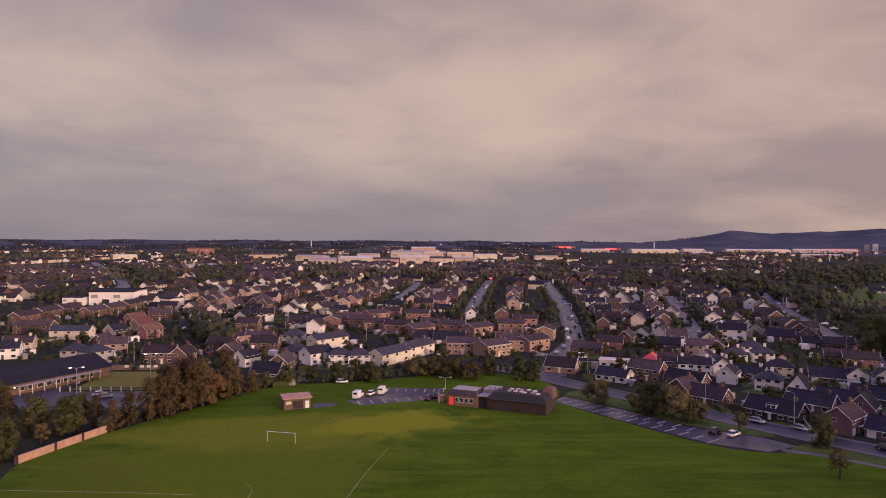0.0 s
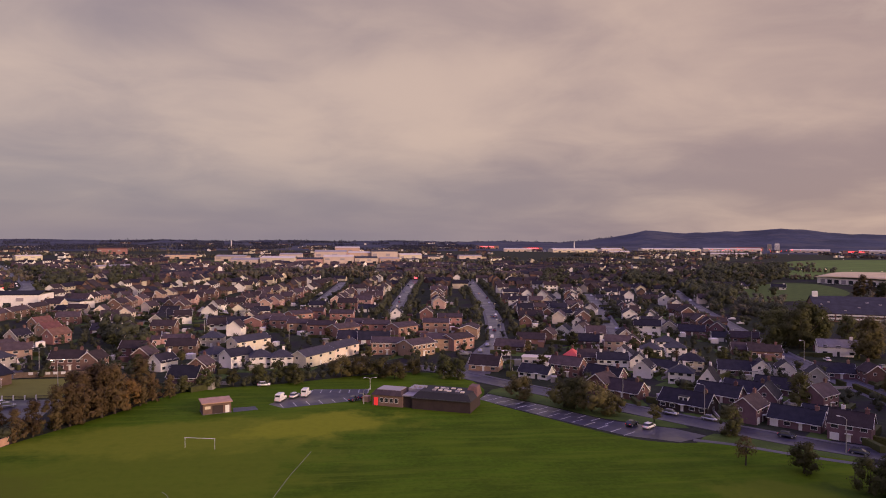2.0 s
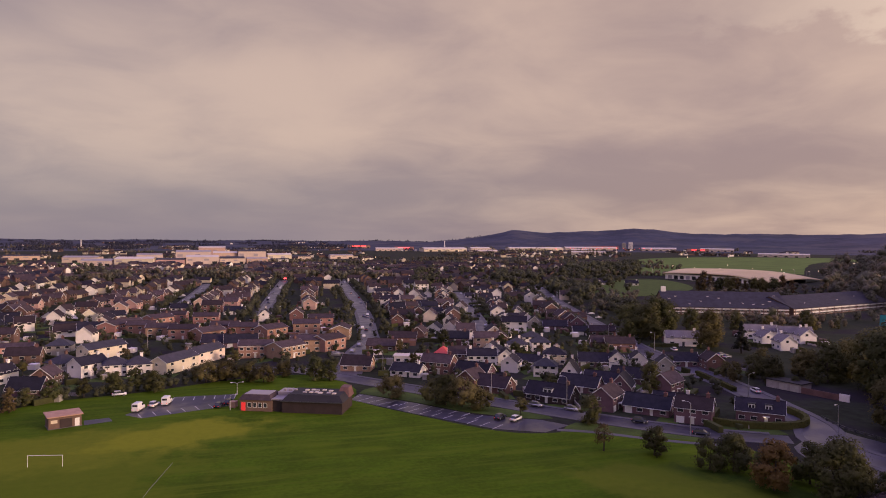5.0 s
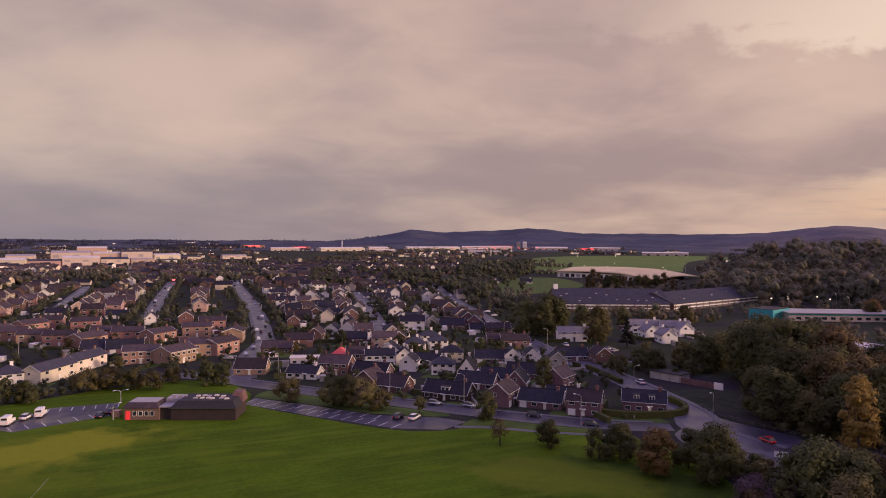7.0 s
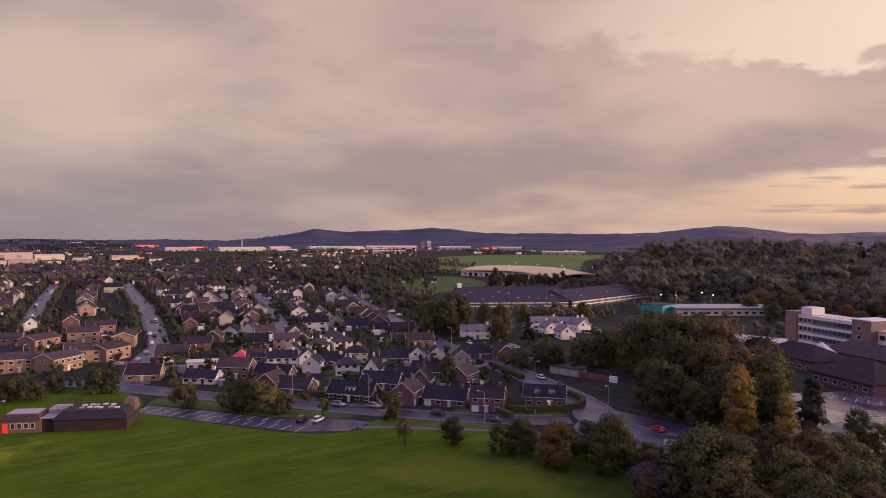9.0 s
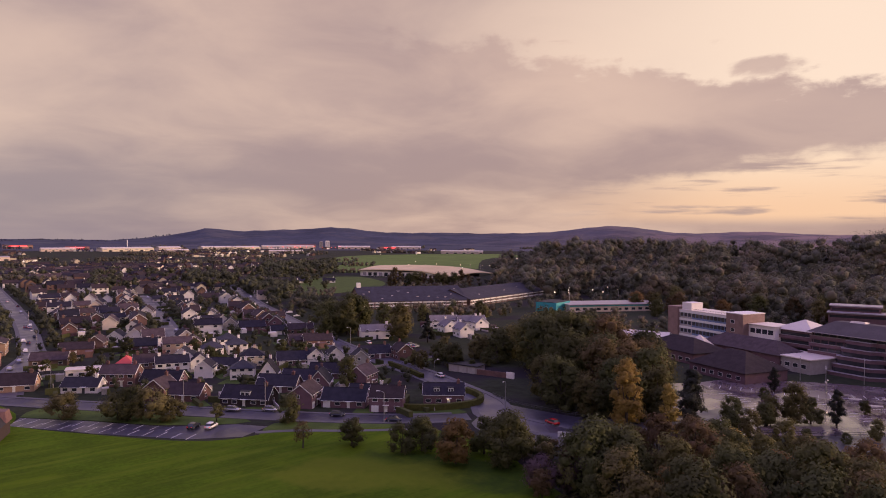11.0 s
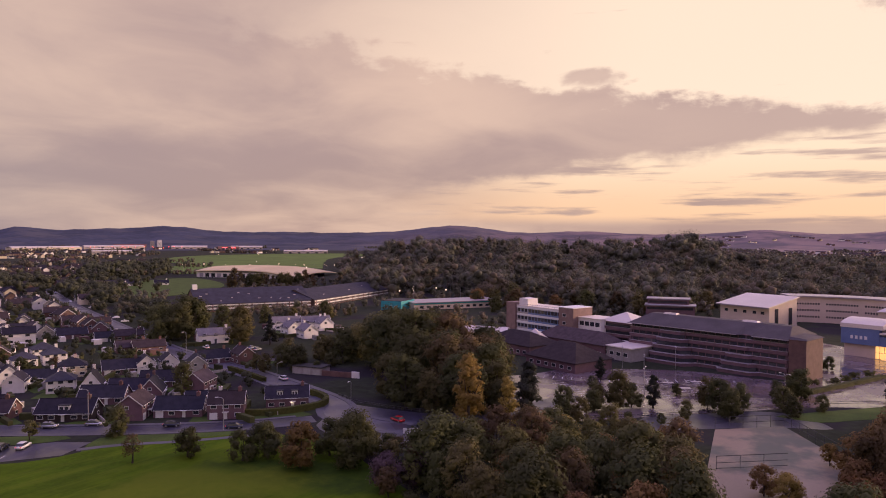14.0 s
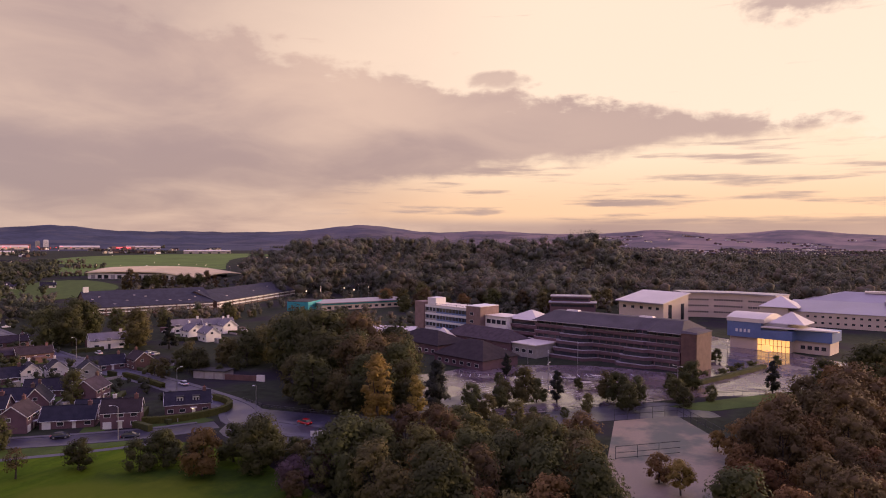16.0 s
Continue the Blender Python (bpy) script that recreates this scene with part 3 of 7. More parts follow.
def house(L, D, E, pitch, wall, roof, label, hip=False, cols=4, storeys=2, chimneys=1, barge=True, dormer=0, garage=False, name="house", porch=True, full=True,
          gable_window=True, sill_band=None, pots=True):
    """A house about its own origin: ridge along x, front towards -y."""
    h = tagged(new(name), label, "house")
    body = boxes((-L / 2, L / 2, -D / 2, D / 2, -0.5, E)) if hip else gable_walls(L, D, E, pitch)
    part("wall", body, M[wall], h)
    part("roof", hip_roof(L, D, E, pitch) if hip else gable_roof(L, D, E, pitch), M[roof], h)
    top = E + D / 2 * math.tan(radians(pitch))
    if barge and not hip:
        for e in (-1, 1):
            part("bargeboard", bargeboards(L, D, E, pitch, e), M["trim"], h)
    for s in (-1,) if full else ():
        part("gutter", boxes((-L / 2, L / 2, s * (D / 2 + 0.42) - 0.06, s * (D / 2 + 0.42) + 0.06, E - 0.32, E - 0.18)), M["trim" if wall != "grey" else "dark_metal"], h)
    spots = [0.0] if chimneys == 1 else [-L * 0.38, L * 0.38] if chimneys == 2 else [(-0.5 + (i + 0.5) / chimneys) * L for i in range(chimneys)]
    if chimneys == 1:
        spots = [L * 0.36 if not hip else L * 0.1]
    for x in spots[:chimneys]:
        c = part("chimney", boxes((x - 0.55, x + 0.55, -0.4, 0.4, top - 1.0, top + 1.15), (x - 0.65, x + 0.65, -0.5, 0.5, top + 1.15, top + 1.3)),
                 M["brick" if wall not in ("white", "cream") else wall], h)
        if pots:
            part("chimney_pot", tube(bmesh.new(), [(x, 0, top + 1.28), (x, 0, top + 1.75)], [0.17, 0.13], 7), M["tile_red"], c)
    ww = min(1.9, L / cols * 0.58)
    for lvl in range(storeys):
        z = 1.45 + lvl * 2.6
        for i in range(cols):
            x = (-0.5 + (i + 0.5) / cols) * L
            if lvl == 0 and i == cols // 2:
                part("door", boxes((x - 0.5, x + 0.5, -D / 2 - 0.06, -D / 2 + 0.02, 0.02, 2.1)), M["trim" if wall != "white" else "dark_metal"], h)
                if porch:
                    part("porch_roof", boxes((x - 1.0, x + 1.0, -D / 2 - 1.0, -D / 2 - 0.07, 2.3, 2.45)), M["trim"], h)
                continue
            if garage and lvl == 0 and i == 0:
                part("garage_door", boxes((x - 1.2, x + 1.2, -D / 2 - 0.07, -D / 2 + 0.02, 0.02, 2.15)), M["trim"], h)
                continue
            window(h, ww, 1.25, front(x, z, -D / 2), full)
        for i in range(2):
            x = (-0.5 + (i + 0.5) / 2) * L
            window(h, ww, 1.2, pose(x, D / 2, z, 0, 0, 180), False)
    if not hip and gable_window:
        for e in (-1, 1):
            for lvl in range(storeys - 1, storeys):
                window(h, 1.3, 1.2, end_wall(0.8, 1.5 + 2.6 * lvl, e * L / 2, e), False)
            if storeys == 1 and pitch > 34:
                window(h, 1.3, 1.1, end_wall(0.0, E + 1.1, e * L / 2, e), False)
    for i in range(dormer):
        x = (-0.5 + (i + 0.5) / dormer) * L * 0.7
        w, z0, z1 = (3.4 if dormer == 1 else 2.0), E + 0.35, E + 2.15
        yf = -D / 2 + 0.9
        d = part("dormer", boxes((x - w / 2, x + w / 2, yf, yf + 3.0, z0, z1)), M["trim"], h, "white box dormer")
        part("dormer_roof", boxes((x - w / 2 - 0.2, x + w / 2 + 0.2, yf - 0.25, yf + 3.1, z1, z1 + 0.14)), M["felt"], d)
        for k in (-1, 1):
            window(h, w * 0.4, 1.1, front(x + k * w * 0.23, z0 + 0.95, yf))
    return h


KINDS = {
    "semi_brick": dict(L=13.5, D=8, E=5.0, pitch=36, wall="brick", roof="tile", chimneys=2, label="red brick semi-detached house with a brown tile roof"),
    "semi_pink": dict(L=13, D=8, E=5.0, pitch=34, wall="pink", roof="tile", chimneys=2, label="pinkish rendered semi-detached house with a tile roof"),
    "semi_cream": dict(L=13, D=8, E=5.0, pitch=34, wall="cream", roof="tile", chimneys=2, label="cream rendered semi-detached house with a tile roof"),
    "semi_white": dict(L=13, D=8, E=5.0, pitch=33, wall="white", roof="slate", chimneys=2, label="white rendered two-storey house with a slate roof"),
    "gable_brick": dict(L=9.5, D=7.6, E=4.6, pitch=38, wall="brick", roof="tile", cols=3, label="red brick gabled house with white bargeboards"),
    "gable_red": dict(L=11, D=8, E=4.9, pitch=36, wall="brick_orange", roof="tile_orange", cols=3, label="orange brick gabled house with an orange tile roof"),
    "gable_orange": dict(L=11, D=8, E=4.9, pitch=36, wall="brick_orange", roof="tile", cols=3, label="orange brick gabled house with white bargeboards"),
    "gable_plum": dict(L=11, D=8, E=4.9, pitch=38, wall="brick_plum", roof="tile", cols=3, garage=True, label="plum brick gabled house with dark tiles"),
    "gable_white": dict(L=9.5, D=7.2, E=4.0, pitch=40, wall="white", roof="slate", cols=3, label="white rendered gabled house with a slate roof"),
    "gable_grey": dict(L=10, D=8, E=4.4, pitch=40, wall="grey", roof="slate", cols=3, label="grey pebbledashed gabled house with a slate roof"),
    "gable_dark": dict(L=11, D=8.5, E=4.6, pitch=40, wall="brick_plum", roof="slate", cols=3, label="dark brick gabled house with white windows"),
    "agable_white": dict(L=10, D=7.2, E=2.6, pitch=54, wall="white", roof="slate", cols=3, storeys=1, label="white house with a steep A-shaped gable"),
    "agable_brick": dict(L=11, D=8, E=2.9, pitch=48, wall="brick_plum", roof="slate", cols=3, storeys=1, label="dark brick house with a steep white-edged gable"),
    "bung_brick": dict(L=16, D=8.5, E=2.6, pitch=38, wall="brick", roof="tile", storeys=1, cols=4, garage=True, label="long red brick bungalow with a brown tile roof"),
    "bung_orange": dict(L=13, D=9, E=2.7, pitch=38, wall="brick_orange", roof="tile", storeys=1, cols=3, label="orange brick bungalow with a brown tile roof"),
    "red_house": dict(L=9, D=7.5, E=2.9, pitch=40, wall="brick", roof="red_roof", hip=True, storeys=1, cols=3, label="small brick house with a bright red hipped roof"),
    "bung_white": dict(L=13, D=8, E=2.4, pitch=34, wall="white", roof="slate", storeys=1, cols=4, label="white rendered bungalow with a slate roof"),
    "bung_pink": dict(L=14, D=7, E=2.9, pitch=24, wall="pink", roof="tile", storeys=1, cols=4, label="pinkish rendered bungalow with a shallow roof"),
    "bung_dark": dict(L=15, D=8.5, E=2.6, pitch=38, wall="brick_plum", roof="slate", storeys=1, cols=4, garage=True, label="dark brick bungalow with a slate roof"),
    "bung_brown": dict(L=15, D=8.5, E=2.8, pitch=34, wall="brick", roof="tile", storeys=1, cols=4, label="brick bungalow with a wide brown tile roof"),
    "bung_dormer": dict(L=17, D=9, E=2.7, pitch=38, wall="brick_dark", roof="slate", storeys=1, cols=5, dormer=1, label="dark brick bungalow with a white box dormer in its slate roof"),
    "bung_whiteroof": dict(L=15, D=7, E=3.2, pitch=4, wall="white", roof="metal_roof", storeys=1, cols=4, chimneys=0, label="low white building with a flat pale roof"),
    "hip_white": dict(L=9.5, D=8.6, E=4.6, pitch=33, wall="white", roof="slate_blue", hip=True, cols=3, label="white rendered house with a blue-grey hipped roof"),
    "hip_cream": dict(L=10.5, D=8.6, E=4.6, pitch=34, wall="cream", roof="slate", hip=True, cols=3, label="cream rendered house with a dark hipped roof"),
    "hip_grey": dict(L=11, D=9, E=4.8, pitch=32, wall="grey", roof="slate_blue", hip=True, cols=3, label="grey rendered house with a hipped slate roof"),
    "terrace_brick": dict(L=21, D=8, E=5.1, pitch=32, wall="brick", roof="tile", cols=7, chimneys=4, label="brick terrace of houses with white windows"),
    "terrace_white": dict(L=21, D=8, E=5.0, pitch=30, wall="ivory", roof="slate_blue", cols=7, chimneys=3, label="ivory rendered terrace with a grey slate roof"),
    "flats": dict(L=14, D=9.5, E=5.4, pitch=21, wall="brick_orange", roof="tile", cols=5, chimneys=1, label="two-storey brick flats with a shallow tile roof"),
    "cottage_gable": dict(L=10, D=7.4, E=3.8, pitch=38, wall="white", roof="pale_slate", cols=3, chimneys=1, label="white gabled cottage with a pale grey slate roof"),
    "cottage_row": dict(L=15, D=7.4, E=4.0, pitch=36, wall="white", roof="pale_slate", cols=4, chimneys=1, label="white cottage row with a pale grey slate roof"),
    "cottage": dict(L=14, D=8, E=3.6, pitch=38, wall="brick_plum", roof="slate", storeys=1, cols=4, dormer=2, chimneys=1, label="dark brick dormer cottage with white windows inside a clipped hedge"),
}
MADE, PLACED = {}, []


def put(kind, group, spots, full=True, size=1.0):
    for x, y, turn in spots:
        m = pose(x, y, 0, 0, 0, turn)
        grow = Matrix.Scale(size, 4)
        full = full and math.hypot(x, y) < 300
        far = math.hypot(x, y) > 420
        key = (kind, full, far)
        if key not in MADE:
            spec = dict(KINDS[kind])
            if not full:
                spec.update(full=False, pots=not far, porch=False, chimneys=min(1, spec.get("chimneys", 1)), cols=min(3, spec.get("cols", 4)))
            MADE[key] = h = house(**spec)
            h.matrix_basis = m @ grow
        else:
            h = copy_thing(MADE[key], m)
            h.matrix_basis = m @ grow
        h["group"] = group
        PLACED.append((x, y, size * KINDS[kind]["L"] / 2 + 1.0))


put("terrace_brick", "houses on the far side of the park", [(-205.5, 348.1, 2), (-236.7, 391.8, 84), (-237.7, 416.0, 84), (-235.5, 434.1, 84), (-212.5, 420.1, 84), (-209.2, 438.4, 84), (-208.3, 461.8, 84)], size=0.88)
put("terrace_white", "houses on the far side of the park", [(-177.1, 330.3, 2), (-51.5, 309.8, 50), (-20.8, 272.7, 57), (-11.4, 289.4, 57)], size=0.88)
put("gable_grey", "houses on the far side of the park", [(-158.4, 334.6, 70)], size=0.88)
put("gable_red", "houses on the far side of the park", [(-170.0, 382.3, 60), (-155.7, 358.2, 60), (-141.9, 335.2, 60)], size=0.88)
put("semi_pink", "houses on the far side of the park", [(-138.9, 290.9, 25)], size=0.88)
put("gable_brick", "houses on the far side of the park", [(-148.6, 302.0, 80), (-101.4, 270.4, 80), (-148.5, 444.5, 80), (-85.8, 279.4, 80), (-59.1, 255.0, 80)], size=0.88)
put("hip_grey", "houses on the far side of the park", [(-145.9, 275.0, 10), (-137.0, 272.9, 60), (-58.7, 277.7, 50), (-69.0, 320.4, 0)], size=0.88)
put("semi_cream", "houses on the far side of the park", [(-179.9, 293.7, 15), (-177.8, 449.6, 5)], size=0.88)
put("semi_white", "houses on the far side of the park", [(-176.3, 277.8, 20), (-49.7, 271.9, 50)], size=0.88)
put("semi_brick", "houses on the far side of the park", [(-110.2, 270.1, 3), (-165.3, 405.4, 10), (-101.8, 362.4, -5), (-92.9, 292.4, -5), (-76.2, 297.1, 0)], size=0.88)
put("bung_white", "houses on the far side of the park", [(-191.9, 466.2, -10)], size=0.88)
put("gable_white", "houses on the far side of the park", [(-126.0, 372.5, 85), (-75.2, 265.4, 60)], size=0.88)
put("bung_dark", "houses on the far side of the park", [(-131.1, 365.6, 0)], size=0.88)
put("bung_pink", "houses on the far side of the park", [(-100.1, 327.8, 5), (-87.8, 331.8, 5)], size=0.88)
put("gable_dark", "houses on the far side of the park", [(-59.0, 233.9, -10)], size=0.88)
put("hip_white", "houses on the far side of the park", [(-40.4, 269.8, 10), (-32.6, 268.9, 10)], size=0.88)
put("flats", "estate flats and houses", [(8.9, 295.4, -7), (20.7, 290.3, 40), (30.4, 304.7, -7), (39.7, 304.9, 40), (50.3, 338.1, 75), (17.5, 346.4, 40), (4.9, 355.9, -7), (-4.0, 363.9, -7), (-11.6, 343.6, 40), (-22.7, 354.9, -7), (-33.6, 362.8, -7), (-44.0, 375.6, -7), (-52.4, 387.0, 40), (-58.5, 379.7, 75), (-32.0, 419.3, -7), (-39.2, 405.3, 40), (-14.4, 406.3, -7), (36.0, 361.1, -7), (46.0, 383.6, -7)], size=0.95)
put("bung_dark", "estate flats and houses", [(3.1, 322.7, 0), (-6.2, 325.8, -10), (-79.4, 390.9, 0), (-70.6, 386.3, 10)], size=0.95)
put("semi_brick", "estate flats and houses", [(35.4, 413.6, 83), (-13.0, 474.7, -7), (-70.4, 511.2, -7), (-88.1, 482.3, -7)], size=0.95)
put("gable_white", "estate flats and houses", [(17.7, 418.5, 83)], size=0.95)
put("bung_white", "estate flats and houses", [(0.6, 457.8, -7), (-33.1, 484.9, -7)], size=0.95)
put("gable_brick", "estate flats and houses", [(-129.0, 480.3, 70), (-120.4, 469.7, 75)], size=0.95)
put("bung_brick", "estate flats and houses", [(-140.3, 499.3, -5)], size=0.95)
put("bung_orange", "houses along the park road", [(44.4, 256.1, -25)], size=0.86)
put("bung_brown", "houses along the park road", [(62.5, 297.7, -25)], size=0.86)
put("bung_whiteroof", "houses along the park road", [(67.5, 266.1, -20)], size=0.86)
put("bung_white", "houses along the park road", [(60.0, 240.7, -38), (109.5, 246.5, -40), (123.6, 174.1, -46)], size=0.86)
put("semi_brick", "houses along the park road", [(86.6, 257.8, -20), (72.0, 242.9, -40)], size=0.86)
put("red_house", "houses along the park road", [(81.6, 269.1, 60)], size=0.86)
put("semi_white", "houses along the park road", [(91.9, 251.7, -15)], size=0.86)
put("gable_white", "houses along the park road", [(101.9, 260.3, 60), (99.2, 238.9, 55), (141.7, 236.1, 65), (148.9, 232.9, 65), (103.4, 270.9, 60), (102.7, 253.3, 70)], size=0.86)
put("semi_pink", "houses along the park road", [(109.9, 295.0, -15)], size=0.86)
put("gable_brick", "houses along the park road", [(117.6, 296.9, 70), (174.1, 221.8, 75), (75.2, 214.8, 40)], size=0.86)
put("hip_white", "houses along the park road", [(117.0, 275.5, -15), (129.0, 278.3, -15), (107.7, 227.2, -30), (132.1, 294.2, -15)], size=0.86)
put("hip_cream", "houses along the park road", [(121.7, 248.9, -25)], size=0.86)
put("agable_white", "houses along the park road", [(114.4, 220.9, 55)], size=0.86)
put("bung_dark", "houses along the park road", [(134.5, 239.3, -25), (113.5, 171.3, -48), (167.0, 231.6, -20), (118.5, 204.8, -45), (131.4, 209.1, -45), (82.5, 232.9, -45), (108.2, 201.9, -48)], size=0.86)
put("bung_brick", "houses along the park road", [(80.2, 209.9, -50)], size=0.86)
put("bung_dormer", "houses along the park road", [(92.9, 191.8, -50)], size=0.86)
put("gable_plum", "houses along the park road", [(104.5, 179.0, 40), (119.9, 159.4, -45), (133.1, 190.8, 30)], size=0.86)
put("cottage", "houses along the park road", [(137.9, 155.3, -42)], size=0.86)
part("porch_lamp", boxes((1.2, 1.6, -4.5, -4.1, 2.0, 2.4)), M["lamp"], [o for o in scene.collection.objects if o.get("label") == KINDS["cottage"]["label"]][0], "glowing porch lamp")
put("agable_brick", "houses along the park road", [(120.2, 196.6, 50)], size=0.86)
put("gable_grey", "houses along the park road", [(151.5, 219.2, 60)], size=0.86)
put("gable_white", "houses behind the park road", [(142.8, 354.0, 70), (177.0, 452.7, 75), (116.2, 370.4, 60)], size=0.86)
put("bung_white", "houses behind the park road", [(162.0, 381.7, -15), (171.6, 317.6, -20), (188.0, 492.7, -15), (185.1, 529.8, -15), (236.0, 543.9, -10), (203.9, 421.7, -15), (122.7, 426.9, 0), (251.9, 644.5, -10), (236.2, 667.5, -10), (294.7, 710.9, -10), (327.9, 631.8, -20), (357.9, 638.0, -20), (359.9, 752.7, -20)], size=0.86)
put("gable_grey", "houses behind the park road", [(157.7, 347.6, 65), (219.9, 479.7, 60), (180.0, 578.8, 80)], size=0.86)
put("bung_dark", "houses behind the park road", [(165.7, 339.2, -20), (100.5, 311.5, -20)], size=0.86)
put("gable_dark", "houses behind the park road", [(179.3, 338.4, 60)], size=0.86)
put("bung_brown", "houses behind the park road", [(179.8, 314.1, -20), (162.4, 281.0, -20), (166.8, 275.5, -20), (195.9, 373.5, -15), (76.7, 318.2, -20)], size=0.86)
put("semi_brick", "houses behind the park road", [(132.2, 568.0, -10), (139.1, 456.4, 0), (110.3, 442.4, -5)], size=0.86)
put("gable_brick", "houses behind the park road", [(86.1, 323.4, 60), (87.8, 377.4, 75)], size=0.86)
put("semi_white", "houses behind the park road", [(180.1, 734.9, 0)], size=0.86)
put("cottage_gable", "white cottages", [(238.7, 266.0, 70), (236.5, 252.1, 70), (261.1, 266.2, 70)])
put("cottage_row", "white cottages", [(250.9, 283.6, -30), (261.9, 273.1, -30), (199.1, 274.5, -25)])
put("bung_white", "white cottages", [(371.8, 642.8, -30), (395.7, 630.3, -30)])


def fill(ring, n, gap, seed):
    """Up to n places inside a plan outline, no nearer to one another than gap."""
    rng, out = random.Random(seed), []
    x0, x1 = min(p[0] for p in ring), max(p[0] for p in ring)
    y0, y1 = min(p[1] for p in ring), max(p[1] for p in ring)
    for _ in range(n * 40):
        if len(out) >= n:
            break
        x, y = rng.uniform(x0, x1), rng.uniform(y0, y1)
        inside = False
        for (a, b), (c, d) in zip(ring, ring[1:] + ring[:1]):
            if (b > y) != (d > y) and x < (c - a) * (y - b) / (d - b) + a:
                inside = not inside
        if inside and all((x - p[0]) ** 2 + (y - p[1]) ** 2 > gap * gap for p in out):
            out.append((x, y))
    return out


def clear_of(x, y, gap, roads=True):
    if any((x - a) ** 2 + (y - b) ** 2 < (gap + r) ** 2 for a, b, r in PLACED):
        return False
    if roads:
        for line, half in ROADS:
            for p in line[::2]:
                if (x - p.x) ** 2 + (y - p.y) ** 2 < (half + gap) ** 2:
                    return False
    return True


def row(x0, y0, x1, y1, step, kinds, facing, rng):
    """Houses along a street line; facing: ridge angle against the line."""
    n = int(math.hypot(x1 - x0, y1 - y0) / step)
    along = math.degrees(math.atan2(y1 - y0, x1 - x0))
    for i in range(n):
        s = (i + 0.5) / n
        x, y = x0 + (x1 - x0) * s + rng.uniform(-2.2, 2.2), y0 + (y1 - y0) * s + rng.uniform(-3, 3)
        if clear_of(x, y, 3.5, False) and not any((x - p.x) ** 2 + (y - p.y) ** 2 < (half + 5.0) ** 2 for line, half in ROADS for p in line):
            turn = along + facing + rng.choice((0, 0, 0, 90)) + rng.uniform(-9, 9)
            if math.hypot(x, y) < 590:
                kind = rng.choice(kinds)
                if not any((x - a) ** 2 + (y - b) ** 2 < r * r for a, b, r in YARDS):
                    put(kind, "houses along the estate streets", [(round(x, 1), round(y, 1), turn)], False)
            else:
                FAR_ROWS.append((x, y, turn))
                PLACED.append((x, y, 8.0))


FAR_ROWS = []
YARDS = [(-246, 505, 30), (-285, 490, 30), (-262, 470, 26), (-225, 520, 16), (-290, 540, 26), (-247, 540, 24), (-236, 474, 28), (-205, 500, 18), (-255, 452, 18)]      # open ground round the white halls
rows_rng = random.Random(11)
PINK = ["semi_brick", "semi_pink", "semi_pink", "semi_cream", "gable_orange", "gable_brick"]
MIXED = ["semi_brick", "bung_brown", "gable_grey", "semi_white", "bung_dark", "gable_brick", "bung_white"]
for shift in (-232, -190, -150, -118, -78, -52, -10, 12, 37, 63):
    row(shift - 16, 470, shift + 22, 780, 17, PINK, 0, rows_rng)
for shift in (87, 113):
    row(shift - 18, 400, shift + 26, 760, 18, MIXED, 0, rows_rng)
row(-330, 470, -285, 760, 19, PINK, 0, rows_rng)
row(-285, 450, -250, 700, 19, PINK, 0, rows_rng)
row(112, 345, 168, 560, 17, MIXED, 0, rows_rng)
row(141, 335, 200, 560, 17, MIXED, 0, rows_rng)
row(176, 340, 222, 500, 18, MIXED, 0, rows_rng)
row(205, 480, 260, 640, 20, MIXED, 0, rows_rng)


def small_house(L, D, E, pitch, wall, roof, label):
    """A plain house seen from far off: walls, roof, white gables and front windows."""
    h = tagged(new("house"), label, "house")
    part("wall", gable_walls(L, D, E, pitch), M[wall], h)
    part("roof", gable_roof(L, D, E, pitch), M[roof], h)
    for e in (-1, 1):
        part("bargeboard", bargeboards(L, D, E, pitch, e), M["trim"], h)
    for k in (-0.26, 0.24):
        window(h, 1.9, 1.3, front(k * L, 1.6 if E < 4 else 4.0, -D / 2), False)
    return h


SMALL = [dict(L=9, D=7, E=2.8, pitch=36, wall="white", roof="slate", label="small white bungalow with a dark slate roof"), dict(L=10, D=7.5, E=2.9, pitch=34, wall="brick", roof="tile", label="small brick bungalow with a brown tile roof"),
         dict(L=8.5, D=7, E=4.6, pitch=38, wall="ivory", roof="tile", label="narrow ivory house with a brown tile roof"), dict(L=11, D=7, E=2.8, pitch=38, wall="grey", roof="slate", label="grey pebbledashed bungalow with a dark roof"),
         dict(L=9, D=7.2, E=4.4, pitch=40, wall="white", roof="tile", label="white gabled house with a brown tile roof")]
small_rng, small_made = random.Random(17), {}
for ring, n, turns in (([(95, 315), (150, 318), (215, 560), (122, 590)], 34, (-15, 75, 60)), ([(212, 470), (246, 465), (300, 640), (255, 660)], 10, (-15, 75)), ([(-176, 440), (-150, 380), (-120, 350), (-60, 322), (-60, 470), (-185, 560)], 22, (0, 84, 60, 20))):
    for x, y in fill(ring, n * 2, 11.5, n):
        if n > 0 and clear_of(x, y, 3.6, False) and clear_of(x, y, 2.0):
            n -= 1
            k = small_rng.randrange(5)
            m = pose(x, y, 0, 0, 0, small_rng.choice(turns) + small_rng.uniform(-8, 8))
            if k in small_made:
                h = copy_thing(small_made[k], m)
            else:
                h = small_made[k] = small_house(**SMALL[k])
                h.matrix_basis = m
            h["group"] = "houses along the estate streets"
            PLACED.append((x, y, 6.0))


